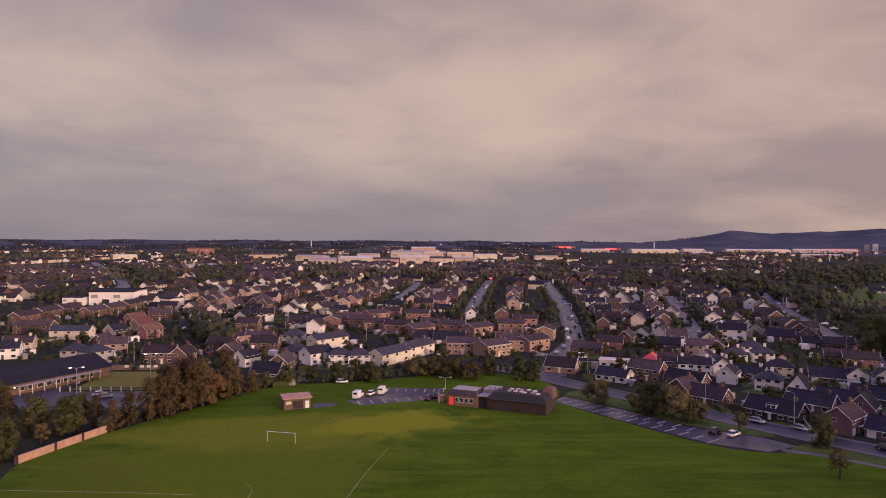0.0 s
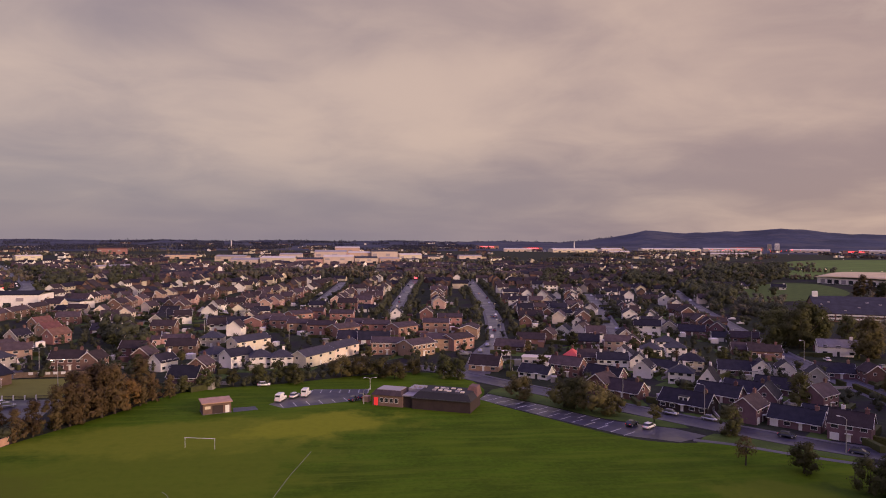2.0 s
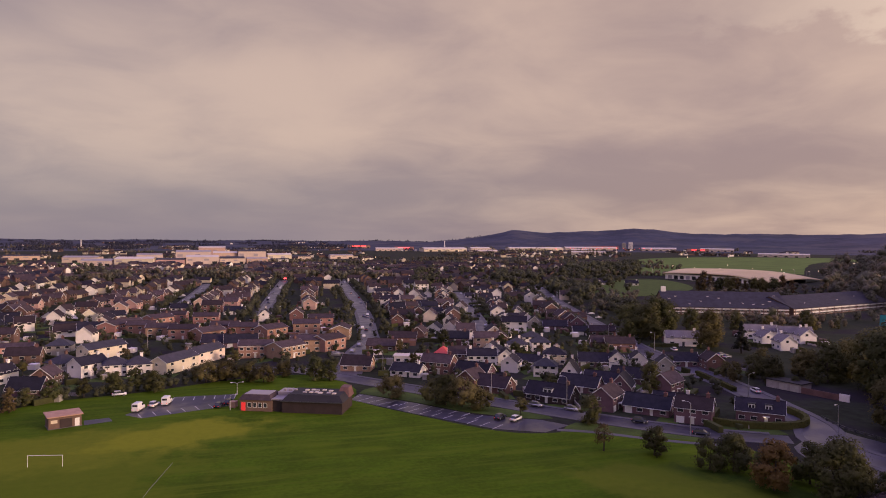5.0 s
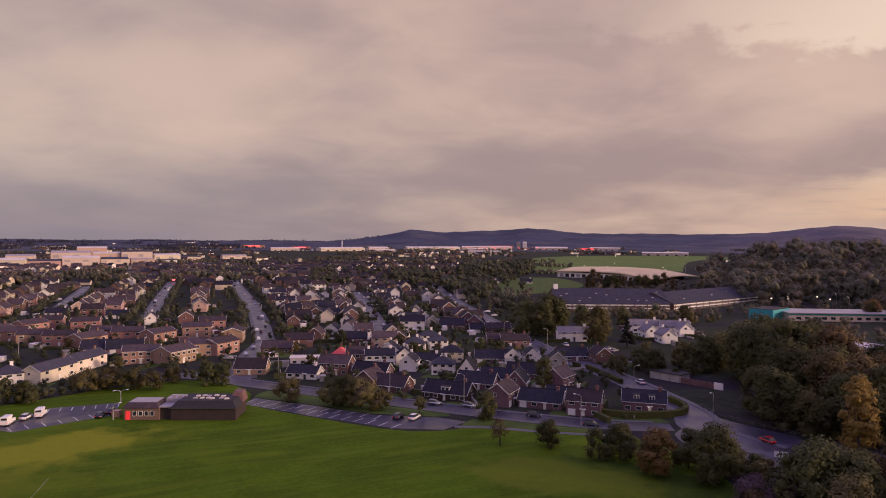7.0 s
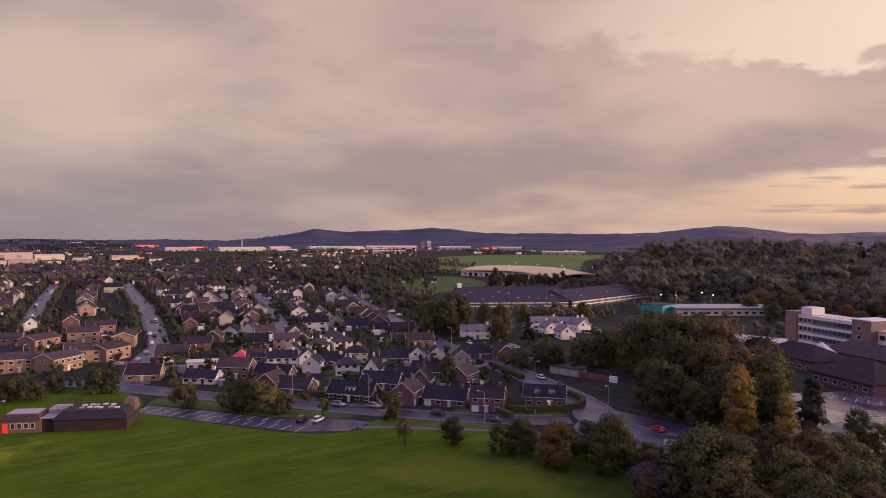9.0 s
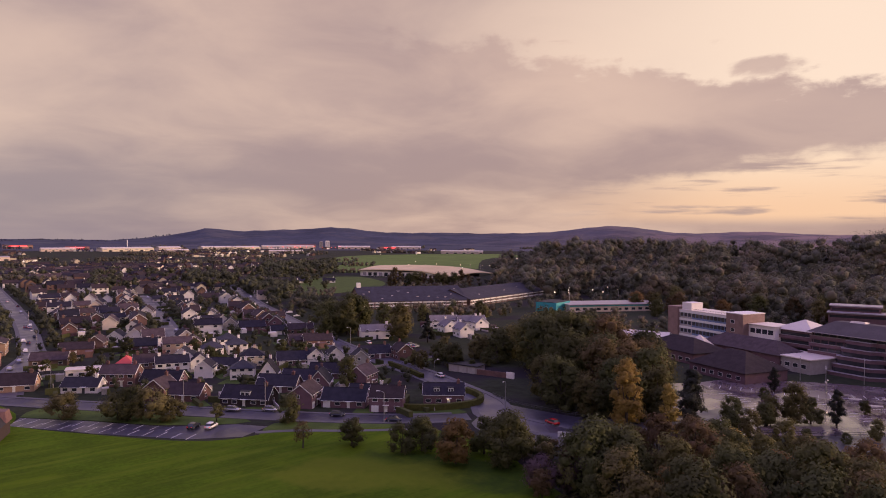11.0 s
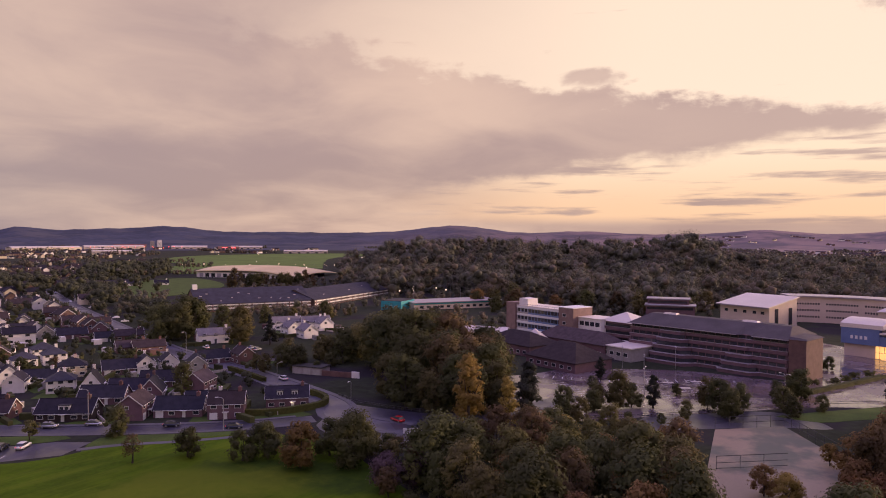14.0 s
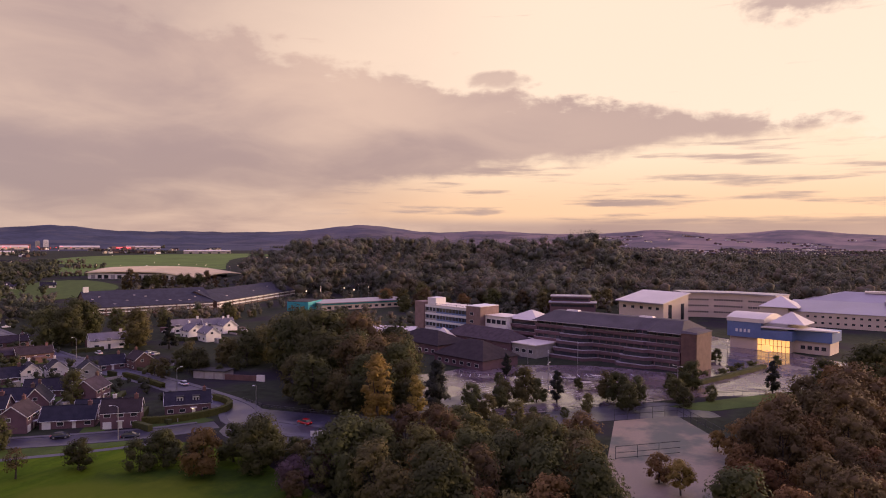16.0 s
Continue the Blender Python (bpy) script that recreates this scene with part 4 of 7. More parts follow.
# ---- large buildings ----
def at_front(name, label, category, x, y, turn):
    """An empty thing whose +x runs along its front and whose front looks towards its -y."""
    ob = tagged(new(name), label, category)
    ob.matrix_basis = pose(x, y, float(land(x, y)), 0, 0, turn)
    return ob


def pitched(bm, x0, x1, y0, y1, e, top, over=0.4, thick=0.25):
    """Gabled roof over a rectangle, ridge along x."""
    mid = (y0 + y1) / 2
    for a, b in ((y0 - over, mid), (y1 + over, mid)):
        ring = [(x0 - over, a, e), (x1 + over, a, e), (x1 + over, b, top), (x0 - over, b, top)]
        if a > b:
            ring = ring[::-1]
        solid(bm, ring, [(p[0], p[1], p[2] + thick) for p in ring])
    return bm


def gabled(bm, x0, x1, y0, y1, e, top):
    ring = [(y0, -0.5), (y1, -0.5), (y1, e), ((y0 + y1) / 2, top), (y0, e)]
    return solid(bm, [(x0, y, z) for y, z in ring], [(x1, y, z) for y, z in ring])


def pyramid(bm, x0, x1, y0, y1, e, top, ridge=0.0, over=0.6, thick=0.2):
    cx, cy = (x0 + x1) / 2, (y0 + y1) / 2
    lo = [(x0 - over, y0 - over), (x1 + over, y0 - over), (x1 + over, y1 + over), (x0 - over, y1 + over)]
    r = max(ridge / 2, 0.2)
    return solid(solid(bm, [(x, y, e) for x, y in lo], [(x, y, e + thick) for x, y in lo]), [(x, y, e + thick + 0.004) for x, y in lo],
                 [(cx - r, cy - 0.15, top), (cx + r, cy - 0.15, top), (cx + r, cy + 0.15, top), (cx - r, cy + 0.15, top)])


def windows_row(parent, x0, x1, n, z, w, h, y=0.0, lit=(), frame_mat="trim"):
    for i in range(n):
        window(parent, w, h, pose(x0 + (x1 - x0) * (i + 0.5) / n, y, z), lit=i in lit, frame_mat=frame_mat, full=n < 9)


def office():
    b = at_front("office_block", "four-storey office block with white bands, blue-grey glazing and brick towers", "office", 303, 172, -106.9)
    part("wall", boxes((0, 7.9, 0, 13, -0.5, 15.5)), M["grey"], b)
    part("glazed_wall", boxes((7.91, 30, 0, 13, -0.5, 15.5)), M["blue_clad"], b, "blue-grey panelled wall")
    part("stair_tower", boxes((-6.5, -0.01, -1.2, 9, -0.5, 17.0)), M["brick_buff"], b, "plum brick stair tower")
    part("lift_tower", boxes((30.01, 39, -2.0, 11, -0.5, 17.2)), M["brick_buff"], b, "brown brick lift tower")
    part("tower_cap", boxes((29.8, 39.2, -2.2, 11.2, 17.2, 17.5)), M["trim"], b)
    part("plant_room", boxes((0.6, 6.5, 1, 8, 15.9, 19.2)), M["white"], b, "white rooftop plant room")
    part("roof", boxes((-0.2, 29.8, -0.3, 13.2, 15.5, 15.85)), M["metal_roof"], b)
    for k in range(2):
        part("parapet_rail", boxes((7, 29, 0.3 + k * 11.5, 0.38 + k * 11.5, 16.5, 16.58), *((7 + i * 3.6, 7.06 + i * 3.6, 0.3 + k * 11.5, 0.36 + k * 11.5, 15.85, 16.5) for i in range(7))), M["dark_metal"], b)
    for f in range(4):
        z = 2.3 + f * 3.7
        part("spandrel", boxes((0.02, 29.98, -0.28, -0.01, z + 1.1, z + 2.15)), M["trim"], b, "white spandrel band")
        windows_row(b, 0.4, 7.6, 3, z + 0.2, 1.9, 1.8, -0.02, frame_mat="blue_clad")
        windows_row(b, 8.0, 29.6, 10, z + 0.15, 2.1, 1.95, -0.02, frame_mat="blue_clad")
    for f in range(4):
        window(b, 2.2, 1.5, pose(33.5, -2.0, 3.0 + f * 3.6))
    part("east_wing", boxes((39.01, 52, 1.5, 13, -0.5, 13.2)), M["white"], b)
    part("wing_roof", boxes((38.9, 52.4, 1.1, 13.4, 13.2, 13.5)), M["metal_roof"], b)
    for f in range(3):
        windows_row(b, 39.6, 51.6, 4, 3.2 + f * 3.8, 2.4, 1.9, 1.5, frame_mat="dark_metal")
    return b


def low_block(x, y, turn, L, D, e, top, wall, roof, label, ridge, lit=()):
    b = at_front("low_building", label, "building", x, y, turn)
    part("wall", boxes((0, L, 0, D, -0.5, e)), M[wall], b)
    part("roof", pyramid(bmesh.new(), 0, L, 0, D, e, top, ridge), M[roof], b)
    windows_row(b, 1, L - 1, max(3, int(L / 4)), 1.7, 2.0, 1.4, 0.0, lit)
    return b


def terraced_block():
    b = at_front("terraced_offices", "long plum-brick office block with stepped terraces and a dark roof", "office", 284.2, 106.3, -103.4)
    L, D, fl = 65.0, 23.0, 2.8
    for f in range(5):
        z, out = f * fl, 0.55 * (4 - f)
        z0 = z - (0.5 if f == 0 else 0)
        part("storey", boxes((0, L, 1.2 - out, D, z0, z + fl)), M["brick_plum"], b)
        part("parapet", boxes((-0.2, L, 0.2 - out, 1.19 - out, z0, z + 1.15)), M["brick_plum"], b)
        part("ledge", boxes((-0.3, L, 0.08 - out, 1.0 - out, z + 1.15, z + 1.27)), M["grey_roof"], b, "pale metal ledge")
        part("glazing", boxes((0.5, L - 0.5, 1.08 - out, 1.19 - out, z + 1.28, z + 2.5)), M["glass"], b, "dark ribbon glazing")
        for i in range(22):
            x = 1.2 + i * 3.0
            part("mullion", boxes((x - 0.14, x + 0.14, 0.98 - out, 1.075 - out, z + 1.28, z + 2.5)), M["brick_plum"], b)
        for a, c, reach in ((8.0 + f * 1.5, 32.0 - f * 1.7, 5.4 - f * 0.95), (39.0 + f * 1.6, 56.0 - f * 1.6, 3.2 - f * 0.8)):
            if reach < 0.5:
                continue
            y = -out - reach
            ring = [(a, 0.19 - out), (a + reach * 0.8, y), (c - reach * 0.8, y), (c, 0.19 - out)]
            part("bay", prism(bmesh.new(), ring, z0, z + 1.15), M["brick_plum"], b)
            part("bay_ledge", prism(bmesh.new(), [(p[0], p[1] - 0.14) for p in ring], z + 1.15, z + 1.27), M["grey_roof"], b, "pale metal ledge")
            back = [(a + 1.6, 0.18 - out), (a + 1.2 + reach * 0.8, y + 1.5), (c - 1.2 - reach * 0.8, y + 1.5), (c - 1.6, 0.18 - out)]
            if reach > 1.6:
                part("bay_glazing", prism(bmesh.new(), back, z + 1.28, z + fl - 0.02), M["glass"], b)
    low = [(-0.8, -0.9, 13.9), (46.5, -0.9, 13.9), (48.0, 1.4, 13.9), (50.5, 1.4, 13.9), (52.0, -0.9, 13.9), (L + 0.6, -0.9, 13.9), (L + 0.6, D + 0.6, 13.9), (-0.8, D + 0.6, 13.9)]
    up = [(3.5, 10, 17.6), (44.0, 10, 17.6), (45.5, 10.4, 17.6), (51.5, 10.4, 17.6), (53.0, 10, 17.6), (L - 3.0, 10, 17.6), (L - 3.0, 14.5, 17.6), (3.5, 14.5, 17.6)]
    part("roof", solid(bmesh.new(), low, up), M["deck_roof"], b, "broad dark grey-brown roof")
    part("eaves_trim", boxes((-0.9, 46.4, -1.02, -0.91, 13.7, 14.0), (52.1, L + 0.7, -1.02, -0.91, 13.7, 14.0)), M["grey_roof"], b)
    for x in (9, 43):
        part("skylight", solid(bmesh.new(), [(x, 10.6, 17.6), (x + 6, 10.6, 17.6), (x + 6, 13.6, 17.6), (x, 13.6, 17.6)], [(x + 0.4, 11.0, 18.3), (x + 5.6, 11.0, 18.3), (x + 5.6, 13.2, 18.1), (x + 0.4, 13.2, 18.1)]), M["metal_roof"], b, "pale skylight")
    part("end_tower", boxes((L + 0.61, L + 6.5, -1.4, 13, -0.5, 14.4)), M["brick"], b, "reddish brick end tower")
    part("tower_roof", solid(bmesh.new(), [(L + 0.5, -1.7, 14.4), (L + 6.9, -1.7, 14.4), (L + 6.9, 13.3, 14.4), (L + 0.5, 13.3, 14.4)], [(L + 0.6, -0.5, 15.3), (L + 6.0, -0.5, 14.9), (L + 6.0, 12.5, 14.9), (L + 0.6, 12.5, 15.3)]), M["deck_roof"], b)
    part("west_wing", boxes((-26, -0.61, 5, 20, -0.5, 12.6)), M["brick_plum"], b)
    for f in range(4):
        part("wing_glazing", boxes((-25.5, -1, 4.9, 4.99, f * 3.1 + 1.3, f * 3.1 + 2.5)), M["glass"], b)
        part("wing_parapet", boxes((-26.2, -0.8, 4.0, 4.89, f * 3.1, f * 3.1 + 1.2)), M["brick_plum"], b)
        part("wing_ledge", boxes((-26.3, -0.7, 3.9, 4.6, f * 3.1 + 1.21, f * 3.1 + 1.33)), M["grey_roof"], b, "pale metal ledge")
    part("pyramid_roof", pyramid(bmesh.new(), -18, -2, 4.5, 19.5, 12.6, 16.6), M["metal_roof"], b, "pale pyramid roof")
    return b


def curved_building():
    b = at_front("crescent_building", "pale buff crescent building with rows of small square windows", "building", 400, 45, 0)
    n, r0, r1, h = 20, 62.0, 77.0, 15.0
    angles = [radians(27 - 52 * i / n) for i in range(n + 1)]
    ring = [(r0 * math.cos(a), r0 * math.sin(a)) for a in angles] + [(r1 * math.cos(a), r1 * math.sin(a)) for a in reversed(angles)]
    part("wall", prism(bmesh.new(), ring[::-1], -0.5, h), M["stone"], b)
    ring = [((r0 - 1.2) * math.cos(a), (r0 - 1.2) * math.sin(a)) for a in angles] + [((r1 + 1) * math.cos(a), (r1 + 1) * math.sin(a)) for a in reversed(angles)]
    part("roof", prism(bmesh.new(), ring[::-1], h, h + 0.7), M["grey_roof"], b)
    for i in range(n):
        a = (angles[i] + angles[i + 1]) / 2
        if i % 7 == 6:
            continue
        for z in (3.4, 7.2, 11.0):
            for k in (-0.011, 0.011):
                window(b, 1.1, 1.3, Matrix.Translation((r0 * math.cos(a + k) * 0.9998, r0 * math.sin(a + k) * 0.9998, z)) @ pose(0, 0, 0, 0, 0, math.degrees(a) - 90), frame_mat="stone", full=False)
    a = radians(25)
    part("porthole", tube(bmesh.new(), [(61.9 * math.cos(a), 61.9 * math.sin(a), 12.6), (61.6 * math.cos(a), 61.6 * math.sin(a), 12.6)], [1.1, 1.1], 14), M["glass"], b, "round dark window")
    p = at_front("pavilion", "pavilion with a broad pale sloping metal roof", "building", 424.5, 104.5, -112.8)
    ring = [(0, -0.5), (26, -0.5), (26, 15.6), (0, 11.2)]
    part("wall", solid(bmesh.new(), [(0, y, z) for y, z in ring], [(31, y, z) for y, z in ring]), M["stone"], p)
    part("roof", solid(bmesh.new(), [(-1.5, -2, 11.2), (32, -2, 11.2), (32, 27, 16.1), (-1.5, 27, 16.1)], [(-1.5, -2, 11.7), (32, -2, 11.7), (32, 27, 16.6), (-1.5, 27, 16.6)]), M["metal_roof"], p)
    part("fascia", boxes((-1.5, 32, -2.15, -2.01, 11.0, 11.6)), M["grey_roof"], p)
    for y in (5, 18):
        part("tall_window", boxes((31.01, 31.15, y, y + 3.2, 1.0, 10.5)), M["glass"], p)
    for x in (4, 10, 16, 22, 27):
        window(p, 2.4, 1.8, pose(x, 0, 8.2), full=False, frame_mat="stone")
    for k in range(2):
        r = at_front("rear_block", "low campus block with stacked flat grey roofs", "building", (413, 419)[k], (145, 146)[k], -73.5)
        part("wall", boxes((0, 28 - 4 * k, 0, 12, -0.5, 8.6 + 3.4 * k)), M["brick_plum"], r)
        part("roof", boxes((-0.8, 28.8 - 4 * k, -0.8, 12.8, 8.6 + 3.4 * k, 9.2 + 3.4 * k)), M["grey_roof"], r)
        part("window_band", boxes((0.6, 27 - 4 * k, -0.1, -0.01, 6.4 + 3.4 * k, 7.8 + 3.4 * k)), M["glass"], r)
    return b


def blue_hall():
    b = at_front("entrance_hall", "blue-clad hall with a curved pale roof and a lit glass entrance", "building", 341, 33, -106)
    part("wall", boxes((0, 25.8, 0, 22, -0.5, 5.4)), M["stone"], b)
    part("cladding", boxes((-0.8, 14, -1.6, 22.3, 5.4, 12.2)), M["blue_clad"], b, "blue cladding")
    part("lower_cladding", boxes((14.01, 27, -1.4, 22.3, 5.4, 9.4)), M["blue_clad"], b, "blue cladding band")
    part("upper_wall", boxes((14.01, 24, 1.0, 22.3, 9.41, 12.2)), M["grey"], b, "grey rendered upper wall")
    bm, n = bmesh.new(), 10
    arc = [(24.0 * i / n - 1.9, 12.2 + 3.6 * math.sin(math.pi * (0.16 + 0.76 * i / n))) for i in range(n + 1)]
    ends = [(22.4, 12.21), (-1.9, 12.21)]
    solid(bm, [(-1, y, z) for y, z in arc + ends], [(15.5, y, z) for y, z in arc + ends])
    part("curved_roof", bm, M["metal_roof"], b)
    part("pyramid_roof", pyramid(bmesh.new(), 16.5, 30, 3, 16, 12.22, 17.2), M["metal_roof"], b)
    part("canopy", solid(bmesh.new(), [(14.5, -3.0, 10.4), (43, 5, 10.0), (43, 7, 10.0), (14.5, 20, 10.4)], [(14.5, -3.0, 11.0), (43, 5, 10.5), (43, 7, 10.5), (14.5, 20, 11.0)]), M["metal_roof"], b, "thin pale wing-shaped canopy")
    part("wing_cladding", boxes((27.01, 41, 4, 18, 5.4, 9.9)), M["blue_clad"], b)
    part("wing_wall", boxes((25.81, 40, 5, 18, -0.5, 5.39)), M["stone"], b)
    windows_row(b, 28, 39, 4, 2.6, 1.8, 1.6, 5.0, frame_mat="dark_metal")
    for i in range(8):
        x = 12.2 + i * 1.7
        part("entrance_pane", boxes((x, x + 1.56, -0.25, -0.05, 0.1, 5.2)), M["lit"], b, "warmly lit glass pane")
        part("mullion", boxes((x + 1.57, x + 1.69, -0.4, -0.02, 0.0, 5.38)), M["dark_metal"], b)
    part("transom", boxes((12.2, 25.7, -0.42, -0.26, 2.5, 2.65)), M["dark_metal"], b)
    part("door_lobby", boxes((15, 18.2, -2.2, -0.43, 0.0, 2.6)), M["lit"], b, "lit glass door lobby")
    for i in range(4):
        part("letter_bar", boxes((3.0 + i * 1.8, 4.0 + i * 1.8, -1.72, -1.61, 7.6, 9.0)), M["trim"], b)
    return b


def long_wing():
    b = at_front("long_wing", "long building with a lilac-grey metal roof and buff walls", "building", 443, 12, -95.5)
    part("wall", gabled(bmesh.new(), 0, 95, 0, 42, 8.0, 13.0), M["stone"], b)
    part("roof", pitched(bmesh.new(), 0, 95, 0, 42, 8.0, 13.1), M["grey_roof"], b)
    windows_row(b, 8, 90, 22, 2.4, 1.6, 1.3, 0.0, frame_mat="stone")
    windows_row(b, 8, 90, 22, 5.8, 1.6, 1.3, 0.0, frame_mat="stone")
    part("roof_vent", boxes((46, 54, 17, 25, 12.6, 14.6)), M["grey_roof"], b)
    part("end_roof", pyramid(bmesh.new(), -15, 5, -3, 18, 10.0, 16.0), M["metal_roof"], b, "pale pyramid roof over the end pavilion")
    part("end_pavilion", boxes((-14.8, -0.02, -2.8, 17.8, -0.5, 10.0)), M["stone"], b)
    r = at_front("rear_wing", "further hall with a pale hipped metal roof", "building", 503, 6, -95.5)
    part("wall", boxes((0, 80, 0, 34, -0.5, 9.0)), M["stone"], r)
    part("roof", pyramid(bmesh.new(), 0, 80, 0, 34, 9.0, 15.5, 34), M["grey_roof"], r)
    part("ridge_cap", boxes((34, 46, 14, 20, 15.0, 16.2)), M["metal_roof"], r)
    return b


def school():
    for x, y, turn, L, D, e, top, skl in ((268, 388, -26, 76, 46, 4.8, 13.5, 12), (339, 354, 13, 112, 34, 4.8, 11.5, 3)):
        b = at_front("school_block", "long school block with a dark slate roof and pale window bands", "school", x, y, turn)
        part("wall", gabled(bmesh.new(), 0, L, 0, D, e, top), M["brick"], b)
        part("roof", pitched(bmesh.new(), 0, L, 0, D, e, top), M["school_roof"], b)
        for f in range(2):
            z = 1.2 + f * 2.2
            part("band", boxes((0.3, L - 0.3, -0.16, -0.01, z + 0.35, z + 1.2)), M["trim"], b)
            windows_row(b, 2, L - 2, int(L / 4.2), z, 2.8, 1.1, 0.0)
            if f == 0:
                for i in range(int(L / 8.4)):
                    part("pier", boxes((1.6 + i * 8.4, 2.2 + i * 8.4, -0.3, -0.02, 0, e - 0.1)), M["brick"], b)
        rng = random.Random(skl)
        for i in range(skl):
            s = rng.uniform(0.15, 0.85)
            xx = L * (i + rng.uniform(0.2, 0.8)) / skl
            yy, zz = D / 2 * s, e + (top - e) * s + 0.26
            part("skylight", boxes((xx, xx + 1.4, yy, yy + 1.1, zz, zz + 0.35)), M["metal_roof"], b, "small pale rooflight")
    part("gable_chimney", boxes((1, 4, 21.5, 24.5, 12.8, 16.5)), M["white"], bpy.data.objects["school_block"], "white chimney")


def sports_dome():
    b = at_front("sports_hall", "vast sports hall under a low curved pale roof", "sports hall", 496, 722, -69.8)
    L, D, n, k = 133.0, 88.0, 24, 12
    bm, up, lo = bmesh.new(), [], []
    for i in range(n + 1):
        u = i / n
        drop = 5.5 * max(0, (u - 0.66) / 0.34) ** 1.6
        grow = 1.6 * math.sin(math.pi * min(1, u * 1.15))
        a, c = [], []
        for j in range(k + 1):
            v = j / k
            z = 7.0 + grow + 4.2 * math.sin(math.pi * v * 0.9) - drop
            a.append(bm.verts.new((L * u * (1 + 0.12 * v), D * v, z)))
            c.append(bm.verts.new((L * u * (1 + 0.12 * v), D * v, z - 0.7)))
        up.append(a)
        lo.append(c)
    for i in range(n):
        for j in range(k):
            bm.faces.new((up[i][j], up[i + 1][j], up[i + 1][j + 1], up[i][j + 1]))
            bm.faces.new((lo[i][j + 1], lo[i + 1][j + 1], lo[i + 1][j], lo[i][j]))
        bm.faces.new((lo[i][0], lo[i + 1][0], up[i + 1][0], up[i][0]))
    for j in range(k):
        bm.faces.new((lo[n][j], lo[n][j + 1], up[n][j + 1], up[n][j]))
        bm.faces.new((lo[0][j + 1], lo[0][j], up[0][j], up[0][j + 1]))
    part("roof", bm, M["dome_roof"], b, "tan curved roof", True)
    part("wall", boxes((2, L * 0.8, 2, D - 2, -0.5, 6.2)), M["white"], b)
    part("low_wall", boxes((L * 0.8 + 0.01, L * 0.97, 3, D - 4, -0.5, 2.6)), M["brick_dark"], b)
    for i in range(12):
        x = 6 + i * 8
        part("wall_panel", boxes((x, x + 5, 1.85, 1.99, 0.4, 4.6)), M["glass" if i % 3 else "grey_roof"], b)


def sheds(name, label, x, y, turn, L, D, h, wall, roof, bays=6, category="warehouse", lit=False):
    b = at_front(name, label, category, x, y, turn)
    part("wall", boxes((0, L, 0, D, -0.5, h)), M[wall], b)
    part("roof", pitched(bmesh.new(), 0, L, 0, D, h, h + D * 0.07, 0.3, 0.4), M[roof], b)
    for i in range(bays):
        a = L * (i + 0.2) / bays
        part("loading_door" if i % 2 else "window_band", boxes((a, a + L / bays * 0.6, -0.25, -0.01, 0.2 if i % 2 else h * 0.55, h * 0.45 if i % 2 else h * 0.8)), M["glass" if i % 2 else "grey_roof"], b)
    if lit:
        part("sign_light", boxes((L * 0.2, L * 0.8, -0.6, -0.26, h * 0.7, h * 0.95)), M["lamp_red"], b, "red glowing sign band")
    return b


office()
low_block(240, 132, -108, 26, 20, 3.6, 9.5, "brick_plum", "tile", "low building with a broad brown hipped roof", 8)
low_block(262, 166, -108, 30, 18, 4.2, 9.0, "brick_plum", "tile", "low building with a dark hipped roof", 12)
low_block(282, 150, -108, 40, 14, 5.0, 9.6, "brick_plum", "tile", "low dark-roofed link building", 26)
low_block(262, 146, -75, 9, 9, 5.0, 10.0, "white", "metal_roof", "small building with a pale pyramid roof", 0)
b = at_front("flat_roofed_block", "low block with a flat pale roof", "building", 276, 128, -108)
part("wall", boxes((0, 30, 0, 15, -0.5, 5.2)), M["grey"], b)
part("roof", boxes((-0.5, 30.5, -0.5, 15.5, 5.2, 5.6)), M["metal_roof"], b)
windows_row(b, 1, 29, 8, 2.6, 2.2, 1.6, 0.0)
b = at_front("low_shed", "white low shed roof behind the trees", "building", 276, 192, -75)
part("wall", boxes((0, 26, 0, 10, -0.5, 4.2)), M["white"], b)
part("roof", pitched(bmesh.new(), 0, 26, 0, 10, 4.2, 6.2), M["metal_roof"], b)
terraced_block()
curved_building()
blue_hall()
long_wing()
school()
sports_dome()
b = at_front("teal_building", "flat-roofed building clad in bright teal", "building", 354, 306, -76)
part("wall", boxes((0, 15, 0, 22, -0.5, 6.2)), M["teal"], b)
part("roof", boxes((0.2, 14.8, 0.2, 21.8, 6.2, 6.5)), M["felt"], b)
windows_row(b, 2, 13, 3, 2.4, 2.0, 1.5, 0.0)
b = at_front("pale_store", "low store with a long pale flat roof", "building", 366, 287, -30)
part("wall", boxes((0, 66, 0, 24, -0.5, 4.6)), M["stone"], b)
part("roof", boxes((-1, 67, -1, 25, 4.6, 5.1)), M["grey_roof"], b)
part("fascia", boxes((0, 66, -0.3, -0.02, 3.6, 4.5)), M["teal"], b)
windows_row(b, 3, 63, 12, 1.8, 3.0, 1.8, 0.0)
